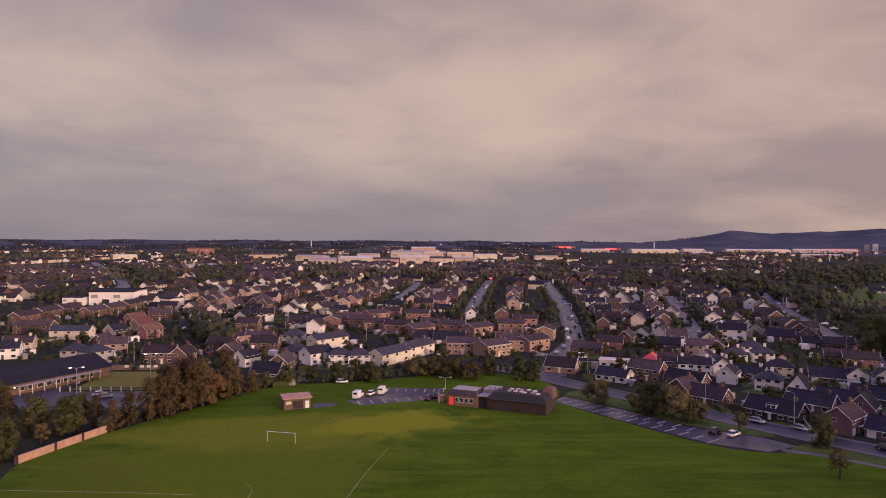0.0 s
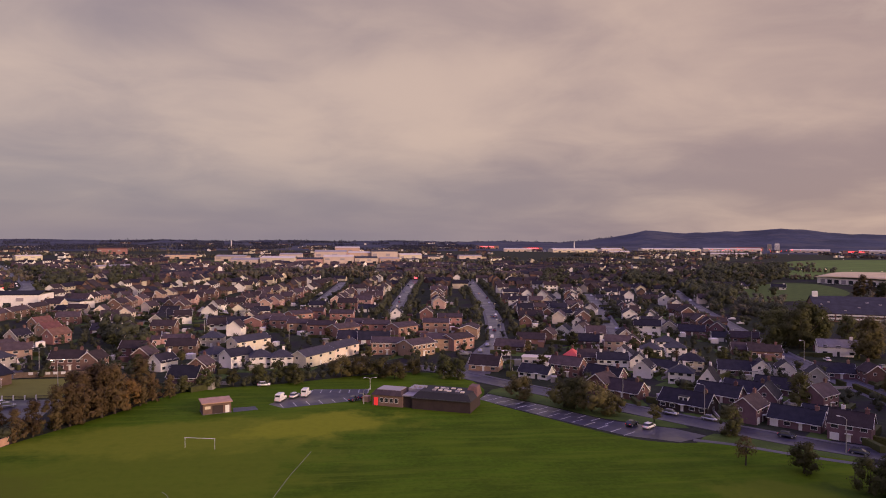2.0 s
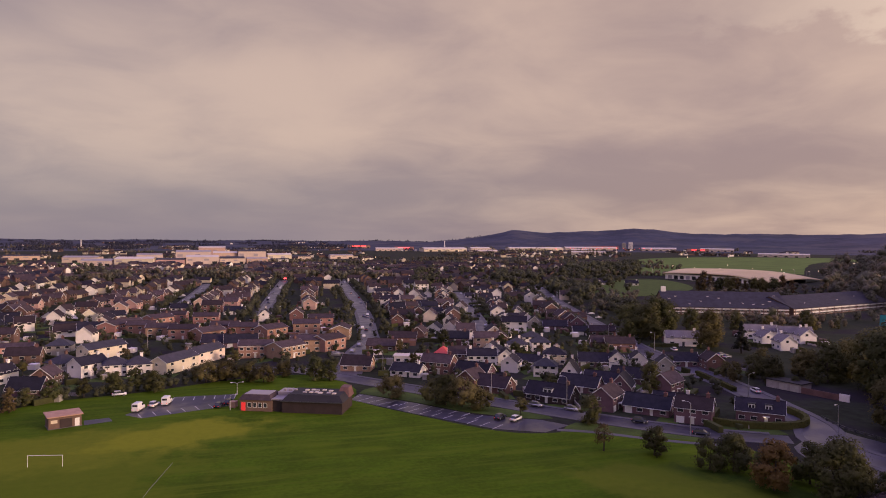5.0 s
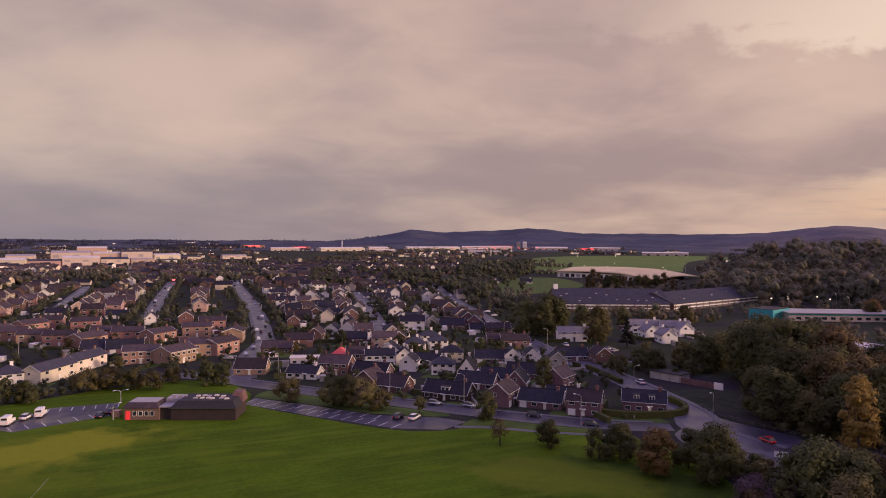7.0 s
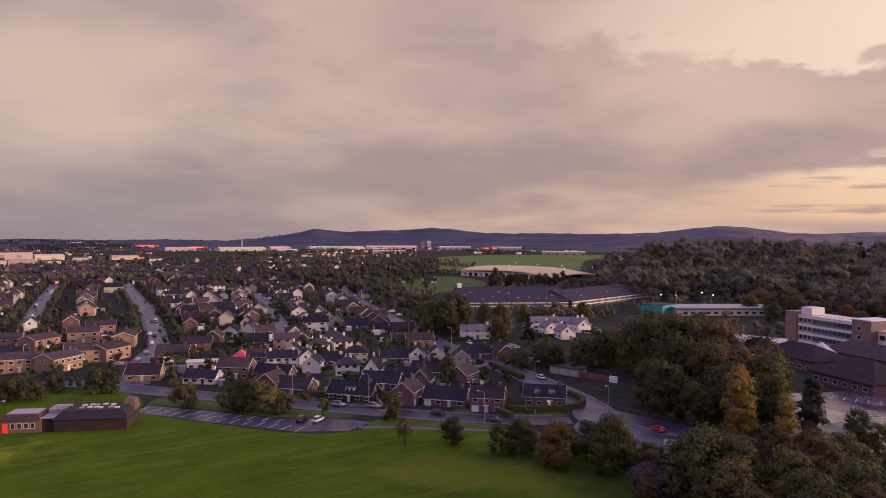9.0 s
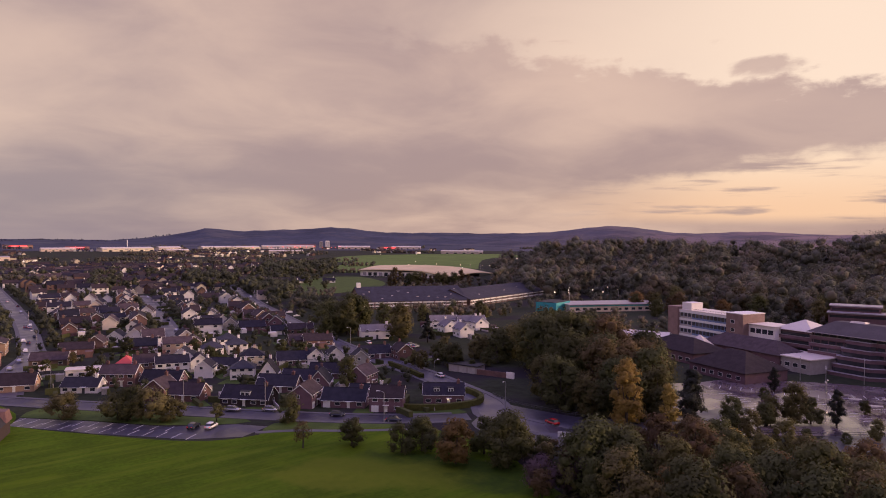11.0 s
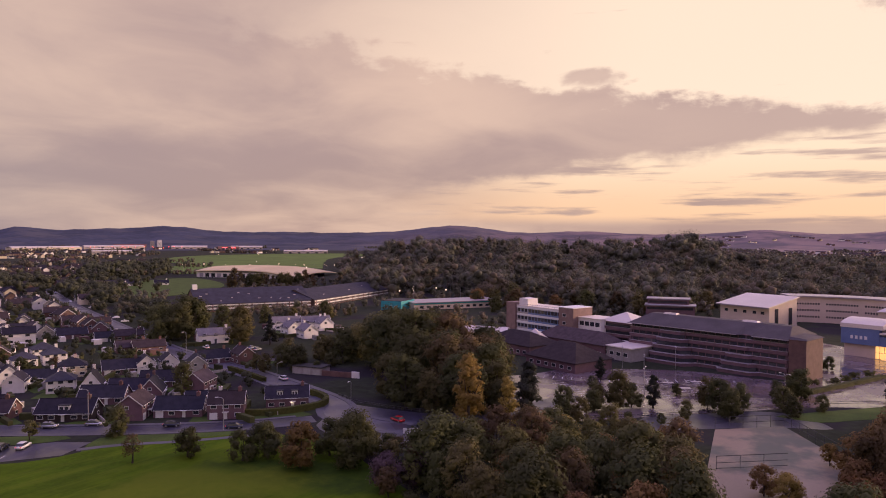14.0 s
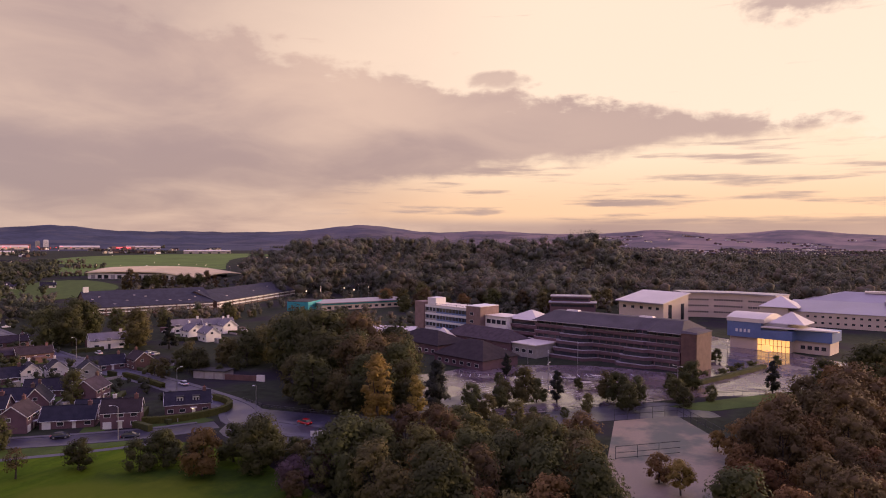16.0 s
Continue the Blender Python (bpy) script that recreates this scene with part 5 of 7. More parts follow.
FACTORY = [(-232, 1210, -8, 46, 40, 8, "stone"), (-182, 1205, -4, 58, 40, 11, "cream"), (-122, 1215, -2, 44, 34, 9, "pink"), (-160, 1290, 0, 40, 30, 15, "stone"), (-76, 1220, 2, 52, 40, 13, "stone"), (-22, 1238, 3, 40, 40, 10, "cream"),
           (-100, 1330, 0, 60, 40, 19, "stone"), (-36, 1335, 2, 42, 34, 17, "pink"), (8, 1330, 3, 50, 40, 20, "stone"), (22, 1250, 4, 36, 26, 9, "pink"), (62, 1345, 5, 44, 34, 13, "cream"), (64, 1262, 6, 30, 20, 7, "white"),
           (-290, 1360, -8, 58, 36, 9, "cream"), (-66, 1440, 0, 50, 30, 25, "pink"), (112, 1400, 8, 36, 26, 8, "cream"), (-356, 965, 40, 44, 22, 7, "stone"), (-660, 1385, 40, 46, 24, 8, "cream"), (-420, 1500, 10, 60, 26, 8, "pink"), (200, 1500, 4, 50, 24, 7, "cream")]
for i, spec in enumerate(FACTORY):
    sheds("factory", "pale clad factory shed in the distance", *spec, ("grey_roof", "metal_roof", "slate_blue")[i % 3], 4)
for spec in ((-250, 488, 3, 31, 26, 9.2), (-266, 483, 3, 14, 12, 5.6), (-217, 498, -28, 30, 12, 5.0)):
    sheds("hall", "white rendered hall with a low dark roof", *spec, "white", "slate", 4, "hall")
for spec in ((450, 2250, -6, 90, 40, 8), (590, 2160, 4, 150, 50, 9), (800, 2300, -4, 70, 50, 8), (920, 2240, -4, 200, 50, 9), (1180, 2330, -20, 190, 50, 9), (1420, 2200, -34, 120, 50, 8), (1580, 2080, -40, 110, 40, 8), (1060, 2050, -15, 80, 30, 7), (700, 1950, -5, 60, 30, 7),
             (880, 1700, -25, 90, 30, 8), (1300, 1480, -45, 120, 30, 7)):
    sheds("distribution_shed", "long pale distribution shed on the plain", *spec, "cream", "metal_roof", 10)
for spec in ((-672, 1815, 12, 66, 30, 14, False), (440, 2780, -10, 90, 30, 10, True), (560, 2460, -12, 70, 30, 9, True), (1330, 2420, -28, 110, 30, 12, True), (1490, 2030, -35, 70, 30, 8, True)):
    sheds("retail_shed", "reddish retail shed with a glowing sign", *spec[:6], "brick_orange", "tile_red", 6, "shop", spec[6])
# One tower built as two: the added grey block is its shaded side.
for x, y, w, h, m in ((1546, 2490, 17, 28, "white"), (1522, 2500, 15, 24, "grey")):
    b = at_front("tower_block", "half of the tall two-tone tower block on the plain", "tower block", x, y, -32)
    part("wall", boxes((0, w, 0, w, -0.5, h)), M[m], b)
    part("roof", boxes((2, w - 2, 2, w - 2, h, h + 2.5)), M["grey_roof"], b)
    for f in range(6):
        part("window_band", boxes((1, w - 1, -0.3, -0.01, 2 + f * 3.8, 3.2 + f * 3.8)), M["glass"], b)
b = tagged(new("chimney_stack"), "tall pale chimney stack on the horizon", "chimney")
b.matrix_basis = pose(930, 3050, 0)
part("shaft", tube(bmesh.new(), [(0, 0, -1), (0, 0, 28)], [2.2, 1.7], 12), M["white"], b)
part("rim", tube(bmesh.new(), [(0, 0, 28.01), (0, 0, 28.9)], [2.0, 2.0], 12), M["grey"], b)
b = tagged(new("chimney_stack"), "tall pale chimney stack on the horizon", "chimney")
b.matrix_basis = pose(-560, 2940, 0)
part("shaft", tube(bmesh.new(), [(0, 0, -1), (0, 0, 28)], [2.2, 1.8], 12), M["white"], b)
part("rim", tube(bmesh.new(), [(0, 0, 28.01), (0, 0, 28.9)], [2.1, 2.1], 12), M["grey"], b)


# ---- trees ----
def ball(rng, n):
    v = rng.normal(size=(n, 3))
    return v / np.linalg.norm(v, axis=1, keepdims=True)


def leaf_cards(rng, pos, out, size):
    """Small crossed leaf sprays: bent quads about the given places, turned mostly outwards."""
    n = len(pos)
    nrm = out * 1.0 + ball(rng, n) * 0.6
    nrm /= np.linalg.norm(nrm, axis=1, keepdims=True)
    u = np.cross(nrm, ball(rng, n))
    u /= np.linalg.norm(u, axis=1, keepdims=True) + 1e-6
    v = np.cross(nrm, u)
    s = (size * rng.uniform(0.55, 1.3, n))[:, None]
    a, b = u * s, v * s * rng.uniform(0.5, 0.9, n)[:, None]
    q = np.stack([pos - a - b * 0.7, pos + a - b * 0.6, pos + b * 1.3], 1).reshape(-1, 3)
    f = np.arange(n * 3).reshape(n, 3)
    turned = (np.cross(a * 2, b) * out).sum(1) < 0          # all leaves face outwards
    f[turned] = f[turned][:, ::-1]
    soft = out + ball(rng, n) * 0.14
    soft /= np.linalg.norm(soft, axis=1, keepdims=True) + 1e-6
    return q, f, np.repeat(soft, 3, 0)


ICO = []


def ico_shape():
    if not ICO:
        bm = bmesh.new()
        bmesh.ops.create_icosphere(bm, subdivisions=1, radius=1.0)
        bm.verts.ensure_lookup_table()
        ICO.append(np.array([v.co[:] for v in bm.verts]))
        ICO.append(np.array([[v.index for v in f.verts] for f in bm.faces]))
        bm.free()
    return ICO


def crown_mesh(name, rng, centres, radii, leaves, size, material, flat=0.85, core=0.45, heart=None):
    """Lobes of leaves: a small dark heart in each, and a loose shell of leaf sprays round it."""
    iv, jf = ico_shape()
    verts, tris, base, normals = [], [], 0, []
    hearts = [heart] * len(radii) if heart is None or np.ndim(heart) == 1 else heart
    for c, r, mid in zip(centres, radii, hearts):
        if core:
            k = iv * (core * r * rng.uniform(0.7, 1.2, (len(iv), 1))) * (1, 1, flat) + c
            verts.append(k)
            tris.append(jf + base)
            normals.append(iv)
            base += len(k)
        d = ball(rng, leaves)
        d[:, 2] = np.where(d[:, 2] < -0.35, -d[:, 2], d[:, 2])
        p = c + d * (r * (1.12 - 0.75 * rng.random((leaves, 1)) ** 2.2 + 0.22 * rng.random((leaves, 1)) ** 4)) * (1, 1, flat)
        o = d
        if mid is not None:
            away = p - mid
            o = d * 0.75 + away / (np.linalg.norm(away, axis=1, keepdims=True) + 1e-6) * 0.5
        q, f, soft = leaf_cards(rng, p, o, size)
        normals.append(soft)
        verts.append(q)
        tris.append(f + base)
        base += len(q)
    me = bpy.data.meshes.new(name)
    me.from_pydata(np.concatenate(verts).tolist(), [], np.concatenate(tris).tolist())
    me.materials.append(material)
    me.polygons.foreach_set("use_smooth", [True] * len(me.polygons))
    me.normals_split_custom_set_from_vertices(np.concatenate(normals).tolist())
    return me


def trunk_mesh(rng, h, top, r, spread, limbs=5):
    bm = bmesh.new()
    lean = [rng.uniform(-0.3, 0.3), rng.uniform(-0.3, 0.3)]
    tube(bm, [(0, 0, -0.4), (0.03, 0, 0.5), (lean[0], lean[1], h), (lean[0] * 2, lean[1] * 2, top)], [r * 1.35, r, r * 0.7, r * 0.22], 7)
    for i in range(limbs):
        a = i * math.tau / limbs + rng.uniform(-0.4, 0.4)
        z = h * rng.uniform(0.8, 1.15)
        o = spread * rng.uniform(0.5, 0.8)
        tube(bm, [(lean[0] * 0.8, lean[1] * 0.8, z), (o * 0.5 * math.cos(a), o * 0.5 * math.sin(a), z + (top - z) * 0.3), (o * math.cos(a), o * math.sin(a), z + (top - z) * 0.7)],
             [r * 0.45, r * 0.3, r * 0.1], 5)
    return bm


def tree(h, w, leaf, label, seed, clumps=55, leaves=60, size=0.34, shape="round", bare=0.22, name="tree", category="tree", core=0.5):
    """A tree about its own foot, h high and w wide."""
    rng = np.random.default_rng(seed)
    t = tagged(new(name), label, category)
    base = h * bare
    cs, rs = [], []
    for i in range(clumps):
        s = (i + 0.5) / clumps
        if shape == "round":
            z = base + (h - base) * (0.03 + 0.89 * s)
            k = math.sin(math.pi * min(1, 0.22 + 0.72 * s)) ** 0.7
            rad = w / 2 * k * math.sqrt(rng.uniform(0.15, 1.0)) * 0.80
            cr = w * (0.10 + 0.13 * rng.random() ** 1.5)
        elif shape == "poplar":
            z = base + (h - base) * (0.04 + 0.90 * s)
            k = math.sin(math.pi * min(1, 0.22 + 0.74 * s)) ** 0.8
            rad = w / 2 * k * rng.uniform(0.2, 0.8)
            cr = w * rng.uniform(0.14, 0.22) * (0.5 + 0.5 * k)
        elif shape == "feather":
            z = base + (h - base) * (0.03 + 0.92 * s)
            k = math.sin(math.pi * min(1, 0.30 + 0.66 * s)) ** 0.7
            rad = w / 2 * k * rng.uniform(0.1, 0.95)
            cr = w * (0.08 + 0.10 * rng.random() ** 1.5)
        elif shape == "cone":
            z = base + (h - base) * (0.02 + 0.95 * s)
            k = 1.02 - s
            rad = w / 2 * k * rng.uniform(0.35, 1.0)
            cr = w * (0.05 + 0.11 * k)
        else:
            z = h * rng.uniform(0.25, 0.75)
            k = 1.0
            rad = w / 2 * math.sqrt(rng.uniform(0, 1)) * 0.8
            cr = w * rng.uniform(0.14, 0.22)
        a = rng.uniform(0, math.tau)
        cs.append((rad * math.cos(a), rad * math.sin(a), min(z, h - cr * 0.7)))
        rs.append(cr)
    part("trunk", trunk_mesh(rng, base + (h - base) * 0.25, h * 0.82, 0.022 * h + 0.05, w / 2), M["bark"], t)
    link("crown", crown_mesh("crown", rng, np.array(cs), rs, leaves, size, M[leaf], core=core, heart=np.array((0, 0, base + (h - base) * 0.35))), None, t)
    return t


STOCK = {}
SORTS = {
    "oak": dict(h=13, w=12, leaf="leaf", label="broad dark green tree with a dense crown", seed=1, bare=0.03, clumps=46, leaves=96, size=0.28),
    "ash": dict(h=12, w=9.5, leaf="leaf_mid", label="olive green tree with a rounded crown", seed=2, bare=0.05, clumps=40, leaves=96, size=0.26),
    "spread": dict(h=8.2, w=12, leaf="leaf_mid", label="low spreading olive tree on the grass", seed=22, bare=0.08, clumps=34, leaves=92, size=0.23),
    "elm": dict(h=14.5, w=11, leaf="leaf_brown", label="tall brownish green tree with a lobed crown", seed=21, bare=0.05, clumps=44, leaves=96, size=0.27),
    "maple": dict(h=10, w=9.5, leaf="leaf_rust", label="tree with rust-brown autumn leaves", seed=3, bare=0.05, clumps=38, leaves=96, size=0.26),
    "brown": dict(h=13, w=8.0, leaf="leaf_brown", label="tall feathery brownish tree", seed=4, clumps=52, leaves=74, size=0.25, shape="feather", bare=0.02),
    "poplar": dict(h=19, w=9.0, leaf="leaf_yellow", label="tall poplar with yellowing leaves", seed=5, clumps=70, leaves=90, size=0.26, shape="feather", bare=0.1),
    "cypress": dict(h=13, w=6, leaf="conifer", label="dark upright conifer with dense foliage", seed=6, clumps=44, leaves=96, size=0.25, shape="poplar", bare=0.04),
    "fir": dict(h=15, w=8, leaf="conifer", label="dark conifer with layered branches", seed=7, clumps=60, leaves=60, size=0.34, shape="cone", bare=0.1),
    "sapling": dict(h=6.5, w=5.2, leaf="leaf_brown", label="small thinning park tree on the lawn", seed=8, clumps=24, leaves=44, size=0.17, bare=0.25, core=0.0),
    "thorn": dict(h=6.5, w=6.5, leaf="leaf", label="small rounded dark park tree", seed=9, clumps=30, leaves=110, size=0.18, bare=0.05),
    "plum": dict(h=7, w=7, leaf="leaf_plum", label="small tree with plum-coloured leaves", seed=10, clumps=30, leaves=110, size=0.19),
    "golden": dict(h=9, w=7.5, leaf="leaf_yellow", label="tree with golden yellow leaves", seed=12, clumps=36, leaves=110, size=0.21),
    "bush": dict(h=3.0, w=4.5, leaf="leaf", label="rounded dark garden shrub", seed=13, clumps=14, leaves=60, size=0.19, shape="bush", name="shrub", category="shrub"),
    "garden": dict(h=7.5, w=7, leaf="leaf", label="small dark green garden tree", seed=15, clumps=22, leaves=60, size=0.28),
    "garden_olive": dict(h=7, w=6, leaf="leaf_mid", label="small olive green garden tree", seed=16, clumps=20, leaves=60, size=0.28),
    "garden_brown": dict(h=6.5, w=5.5, leaf="leaf_brown", label="small brownish autumn garden tree", seed=17, clumps=20, leaves=60, size=0.27),
}


def plant(sort, spots, group=""):
    """spots: x, y, height over the sort's own height, turn."""
    for x, y, k, turn in spots:
        m = pose(x, y, float(land(x, y)), 0, 0, turn) @ Matrix.Diagonal((k, k, k, 1))
        if sort not in STOCK:
            STOCK[sort] = tree(**SORTS[sort])
            STOCK[sort].matrix_basis = m
            ob = STOCK[sort]
        else:
            src = STOCK[sort]
            ob = copy_thing(src, Matrix.Identity(4))
            ob.matrix_basis = m
        if group:
            ob["group"] = group


def mix(sorts, spots, group, seed):
    rng = random.Random(seed)
    for s in spots:
        x, y = s[:2]
        plant(rng.choice(sorts), [(x, y, rng.uniform(0.85, 1.15) * (s[2] if len(s) > 2 else 1), rng.uniform(0, 360))], group)


# park edges
mix(["brown", "brown", "maple", "brown"], [(-84, 176, 0.6), (-82, 180, 0.75), (-79, 185, 0.9), (-77, 189, 1.0), (-75, 193, 1.05), (-72, 197, 1.05), (-70, 201, 1.05), (-68, 205, 1.05), (-66, 210, 0.95), (-78, 194, 0.9), (-75, 200, 1.0), (-72, 206, 0.95), (-64, 215, 0.6), (-60, 219, 0.5)], "brown tree row beside the lawn", 1)
mix(["oak", "garden_brown", "ash", "brown"], [(-98, 153, 0.85), (-95, 163, 0.75), (-100, 145, 0.8), (-93, 172, 0.75), (-90, 180, 0.6), (-97, 186, 0.6), (-101, 171, 0.75), (-108, 162, 0.8), (-112, 178, 0.7), (-104, 180, 0.7), (-97, 179, 0.65), (-122, 190, 0.7), (-118, 168, 0.8), (-128, 178, 0.7), (-110, 150, 0.8), (-135, 190, 0.6)], "trees behind the park wall", 2)
mix(["thorn", "thorn", "garden"], [(-58, 227, 0.8), (-52, 230, 0.9), (-44, 234, 0.9), (-36, 237, 1.05), (-30, 239, 1.0), (-24, 236, 1.1), (-66, 224, 0.7)], "trees along the back of the park", 3)
mix(["spread"], [(-9, 246, 0.85), (-2.3, 247, 1.0), (4, 244, 0.9), (9.6, 241, 0.85), (17, 250, 0.6)], "trees along the back of the park", 27)
mix(["oak"], [(27, 241, 0.6), (31.5, 239, 0.62)], "trees along the back of the park", 28)
mix(["spread"], [(46.8, 208, 0.9), (57.5, 197, 1.0), (63.9, 191, 1.05), (68, 187, 0.8)], "trees on the grass verge", 4)
plant("oak", [(60, 195, 0.72, 30), (91.1, 165, 0.6, 80)], "trees on the grass verge")
plant("garden_olive", [(76.8, 178, 0.72, 0)], "trees on the grass verge")
plant("sapling", [(82.6, 142.8, 1.0, 10)], "small trees on the lawn")
plant("thorn", [(92.2, 136.8, 1.05, 40)], "small trees on the lawn")
mix(["thorn"], [(98, 125, 1.0), (102.5, 123, 1.1), (106.5, 126.5, 1.0), (105, 117, 0.9), (117.5, 99, 0.9), (112, 112, 1.2), (118, 106, 1.0)], "trees at the corner of the park", 5)
plant("maple", [(102.2, 111, 1.0, 0)], "trees at the corner of the park")
plant("oak", [(109.6, 102.5, 0.92, 20), (114, 107, 0.8, 120)], "trees at the corner of the park")
plant("plum", [(103.2, 87.5, 1.05, 0), (107, 84, 0.9, 70)], "trees at the corner of the park")
plant("golden", [(148.1, 70.7, 0.9, 0), (107.5, 91.5, 0.42, 20)], "trees at the corner of the park")
# the tall mound of trees by the junction
mound = fill([(163, 138), (155, 122), (163, 100), (182, 106), (212, 132), (222, 160), (208, 180), (195, 174), (181, 152)], 26, 8.4, 21)
mix(["oak", "oak", "ash", "oak", "elm", "oak"], [(x, y, (1.05 + 0.6 * smooth01(math.hypot(x - 154, y - 128), 6, 36)) * (1 - 0.22 * smooth01(x / y, 1.28, 1.6))) for x, y in mound], "tall trees at the junction", 6)
mix(["oak", "thorn", "ash"], [(158, 125, 0.7), (157, 115, 0.75), (163, 108, 0.75), (160, 133, 0.6), (168, 101, 0.7)], "tall trees at the junction", 18)
mix(["oak", "ash", "thorn"], [(188, 188, 1.0), (197, 190, 1.1), (184, 199, 0.8), (200, 200, 0.9), (166, 199, 0.55), (168, 206, 0.6), (177, 203, 0.6), (208, 190, 1.1), (176, 193, 0.75), (183, 206, 0.8), (190, 213, 0.7), (178, 184, 0.6)], "tall trees at the junction", 19)
plant("poplar", [(150.5, 100, 1.02, 0), (155.5, 91, 0.72, 90), (158, 104, 0.9, 200)], "tall yellowing poplars")
plant("cypress", [(166.3, 90.8, 1.27, 0), (172, 95, 0.9, 60)], "dark conifers")
# autumn trees below the camera on the right
low = fill([(110, 82), (120, 90), (136, 87), (148, 79), (153, 68), (155, 60), (157, 51), (145, 42), (126, 36), (109, 30), (97, 34), (96, 60), (104, 76)], 40, 7.0, 22)
mix(["oak", "ash", "elm", "oak", "ash", "maple", "oak", "elm", "oak"], [(x, y, 0.98 - 0.24 * smooth01(math.hypot(x, y), 140, 160)) for x, y in low], "autumn trees below the campus", 7)
right = fill([(155, 15), (167, 13), (180, 8), (194, -3), (198, -15), (178, -24), (150, -22), (122, -16), (107, 11), (122, 14), (140, 10)], 42, 6.8, 23)
mix(["maple", "elm", "oak", "elm", "maple", "brown"], [(x, y, 0.9 + 0.3 * smooth01(x, 145, 175)) for x, y in right], "russet trees beside the court", 8)
mix(["thorn", "ash", "garden_olive"], [(150, 48, 0.8), (142, 43, 0.8), (132, 38, 0.85), (161, 54, 0.7), (122, 34, 0.8), (169, 60, 0.6)], "autumn trees below the campus", 20)
mix(["golden", "maple"], [(144, 27, 0.6), (139, 22, 0.7), (173, 16, 0.35)], "russet trees beside the court", 9)
mix(["oak", "ash", "maple"], [(224, -6, 1.65), (234, -16, 1.7), (222, -22, 1.5), (246, -22, 1.6), (213, -18, 1.2), (248, -4, 0.9), (262, -24, 1.3)], "large trees beside the campus drive", 10)
mix(["oak", "ash"], [(193, 76, 0.85), (188, 80, 0.66), (179.4, 86.3, 0.66), (173, 83, 0.5), (185, 80, 0.5), (205, 50.3, 0.74), (210, 55, 0.72), (200, 46, 0.6), (214, 47, 0.66), (238.2, 34.4, 0.72), (243, 38, 0.6), (217.8, 36, 0.55), (212, 33, 0.5), (231, 40, 0.45), (224, 27, 0.4)], "trees in the campus car park", 11)
mix(["cypress", "thorn"], [(196.5, 73, 1.05), (200, 67.8, 0.85), (219.8, 67.1, 0.7), (215, 93.3, 0.7), (246, 11, 0.8), (228, 96, 0.65)], "trees in the campus car park", 25)
mix(["thorn", "ash", "bush"], [(168, 72, 0.8), (163, 66, 0.7), (172, 78, 0.7), (160, 60, 0.8), (158, 76, 0.7), (166, 60, 0.6), (176, 66, 0.6), (184, 60, 0.5), (192, 56, 0.5)], "trees in the campus car park", 26)
mix(["thorn", "bush"], [(268, 28, 1.0), (276, 26, 1.0), (284, 24, 0.9), (290, 20, 0.9), (296, 34, 0.8), (262, 34, 0.9), (300, 12, 0.7), (310, 44, 0.8), (318, 46, 0.7), (352, 58, 1.0), (380, 66, 1.2)], "planting before the campus halls", 12)
wrng = random.Random(44)
mix(["ash", "elm", "oak", "maple", "ash"], [(r * math.sin(radians(a)), r * math.cos(radians(a)), wrng.uniform(0.8, 1.35)) for a, r in ((wrng.uniform(56, 79), wrng.uniform(455, 520)) for _ in range(30))], "trees along the foot of the wood", 29)
plant("golden", [(172, 19, 0.55, 40)], "russet trees beside the court")
# thicket at the end of the lawn
mix(["thorn", "thorn", "bush", "garden_brown", "garden_olive"], [(x, y, 0.85) for x, y in fill([(112, 98), (119, 100), (122, 92), (108, 76), (99, 78), (97, 84), (105, 90)], 15, 4.2, 24) if clear_of(x, y, 1.0)], "thicket at the end of the lawn", 17)
# main road trees
mix(["oak"], [(194, 292, 1.5), (203, 300, 1.5), (186, 300, 1.3), (212, 306, 1.3), (199, 312, 1.3)], "big dark trees beside the main road", 13)
plant("ash", [(204, 262, 1.5, 0), (211, 270, 1.2, 70)], "big dark trees beside the main road")
plant("fir", [(209, 247, 0.95, 0)], "dark conifers")
mix(["oak", "ash", "thorn"], [(184, 206, 0.5), (190, 208, 0.6), (194, 200, 0.75), (201, 204, 0.8), (180, 196, 0.5), (206, 196, 1.0), (214, 198, 1.0), (218, 186, 1.1), (228, 200, 0.9), (236, 212, 0.8), (246, 216, 0.8), (256, 222, 0.7), (128, 192, 0.75), (124, 188, 0.6), (222, 300, 0.8), (232, 312, 0.9), (246, 318, 0.8), (260, 312, 0.8), (275, 305, 0.8), (290, 318, 0.7), (305, 310, 0.7), (320, 322, 0.7), (335, 330, 0.7), (296, 296, 0.7), (316, 300, 0.7), (230, 350, 0.9), (240, 366, 0.9), (222, 340, 0.9), (215, 326, 1.0)], "trees round the cottages", 14)
mix(["brown", "ash", "oak"], [(412 + 58 * k / 13 + 2 * math.sin(5.0 * k), 545 - 50 * k / 13, 1.1 + 0.22 * math.sin(k * 1.7)) for k in range(14)], "trees before the sports hall", 15)
# gardens
gardens = fill([(-300, 330), (-180, 260), (-70, 250), (40, 300), (60, 250), (150, 200), (175, 260), (210, 400), (280, 640), (120, 780), (-330, 780), (-380, 500)], 620, 8.0, 31)
gardens = [p for p in gardens if clear_of(p[0], p[1], 1.0)]
gardens.sort(key=lambda p: math.hypot(*p))
mix(["garden", "garden", "garden_olive", "garden_brown", "bush"], [(x, y, 0.8) for x, y in gardens[:30]], "garden trees", 16)


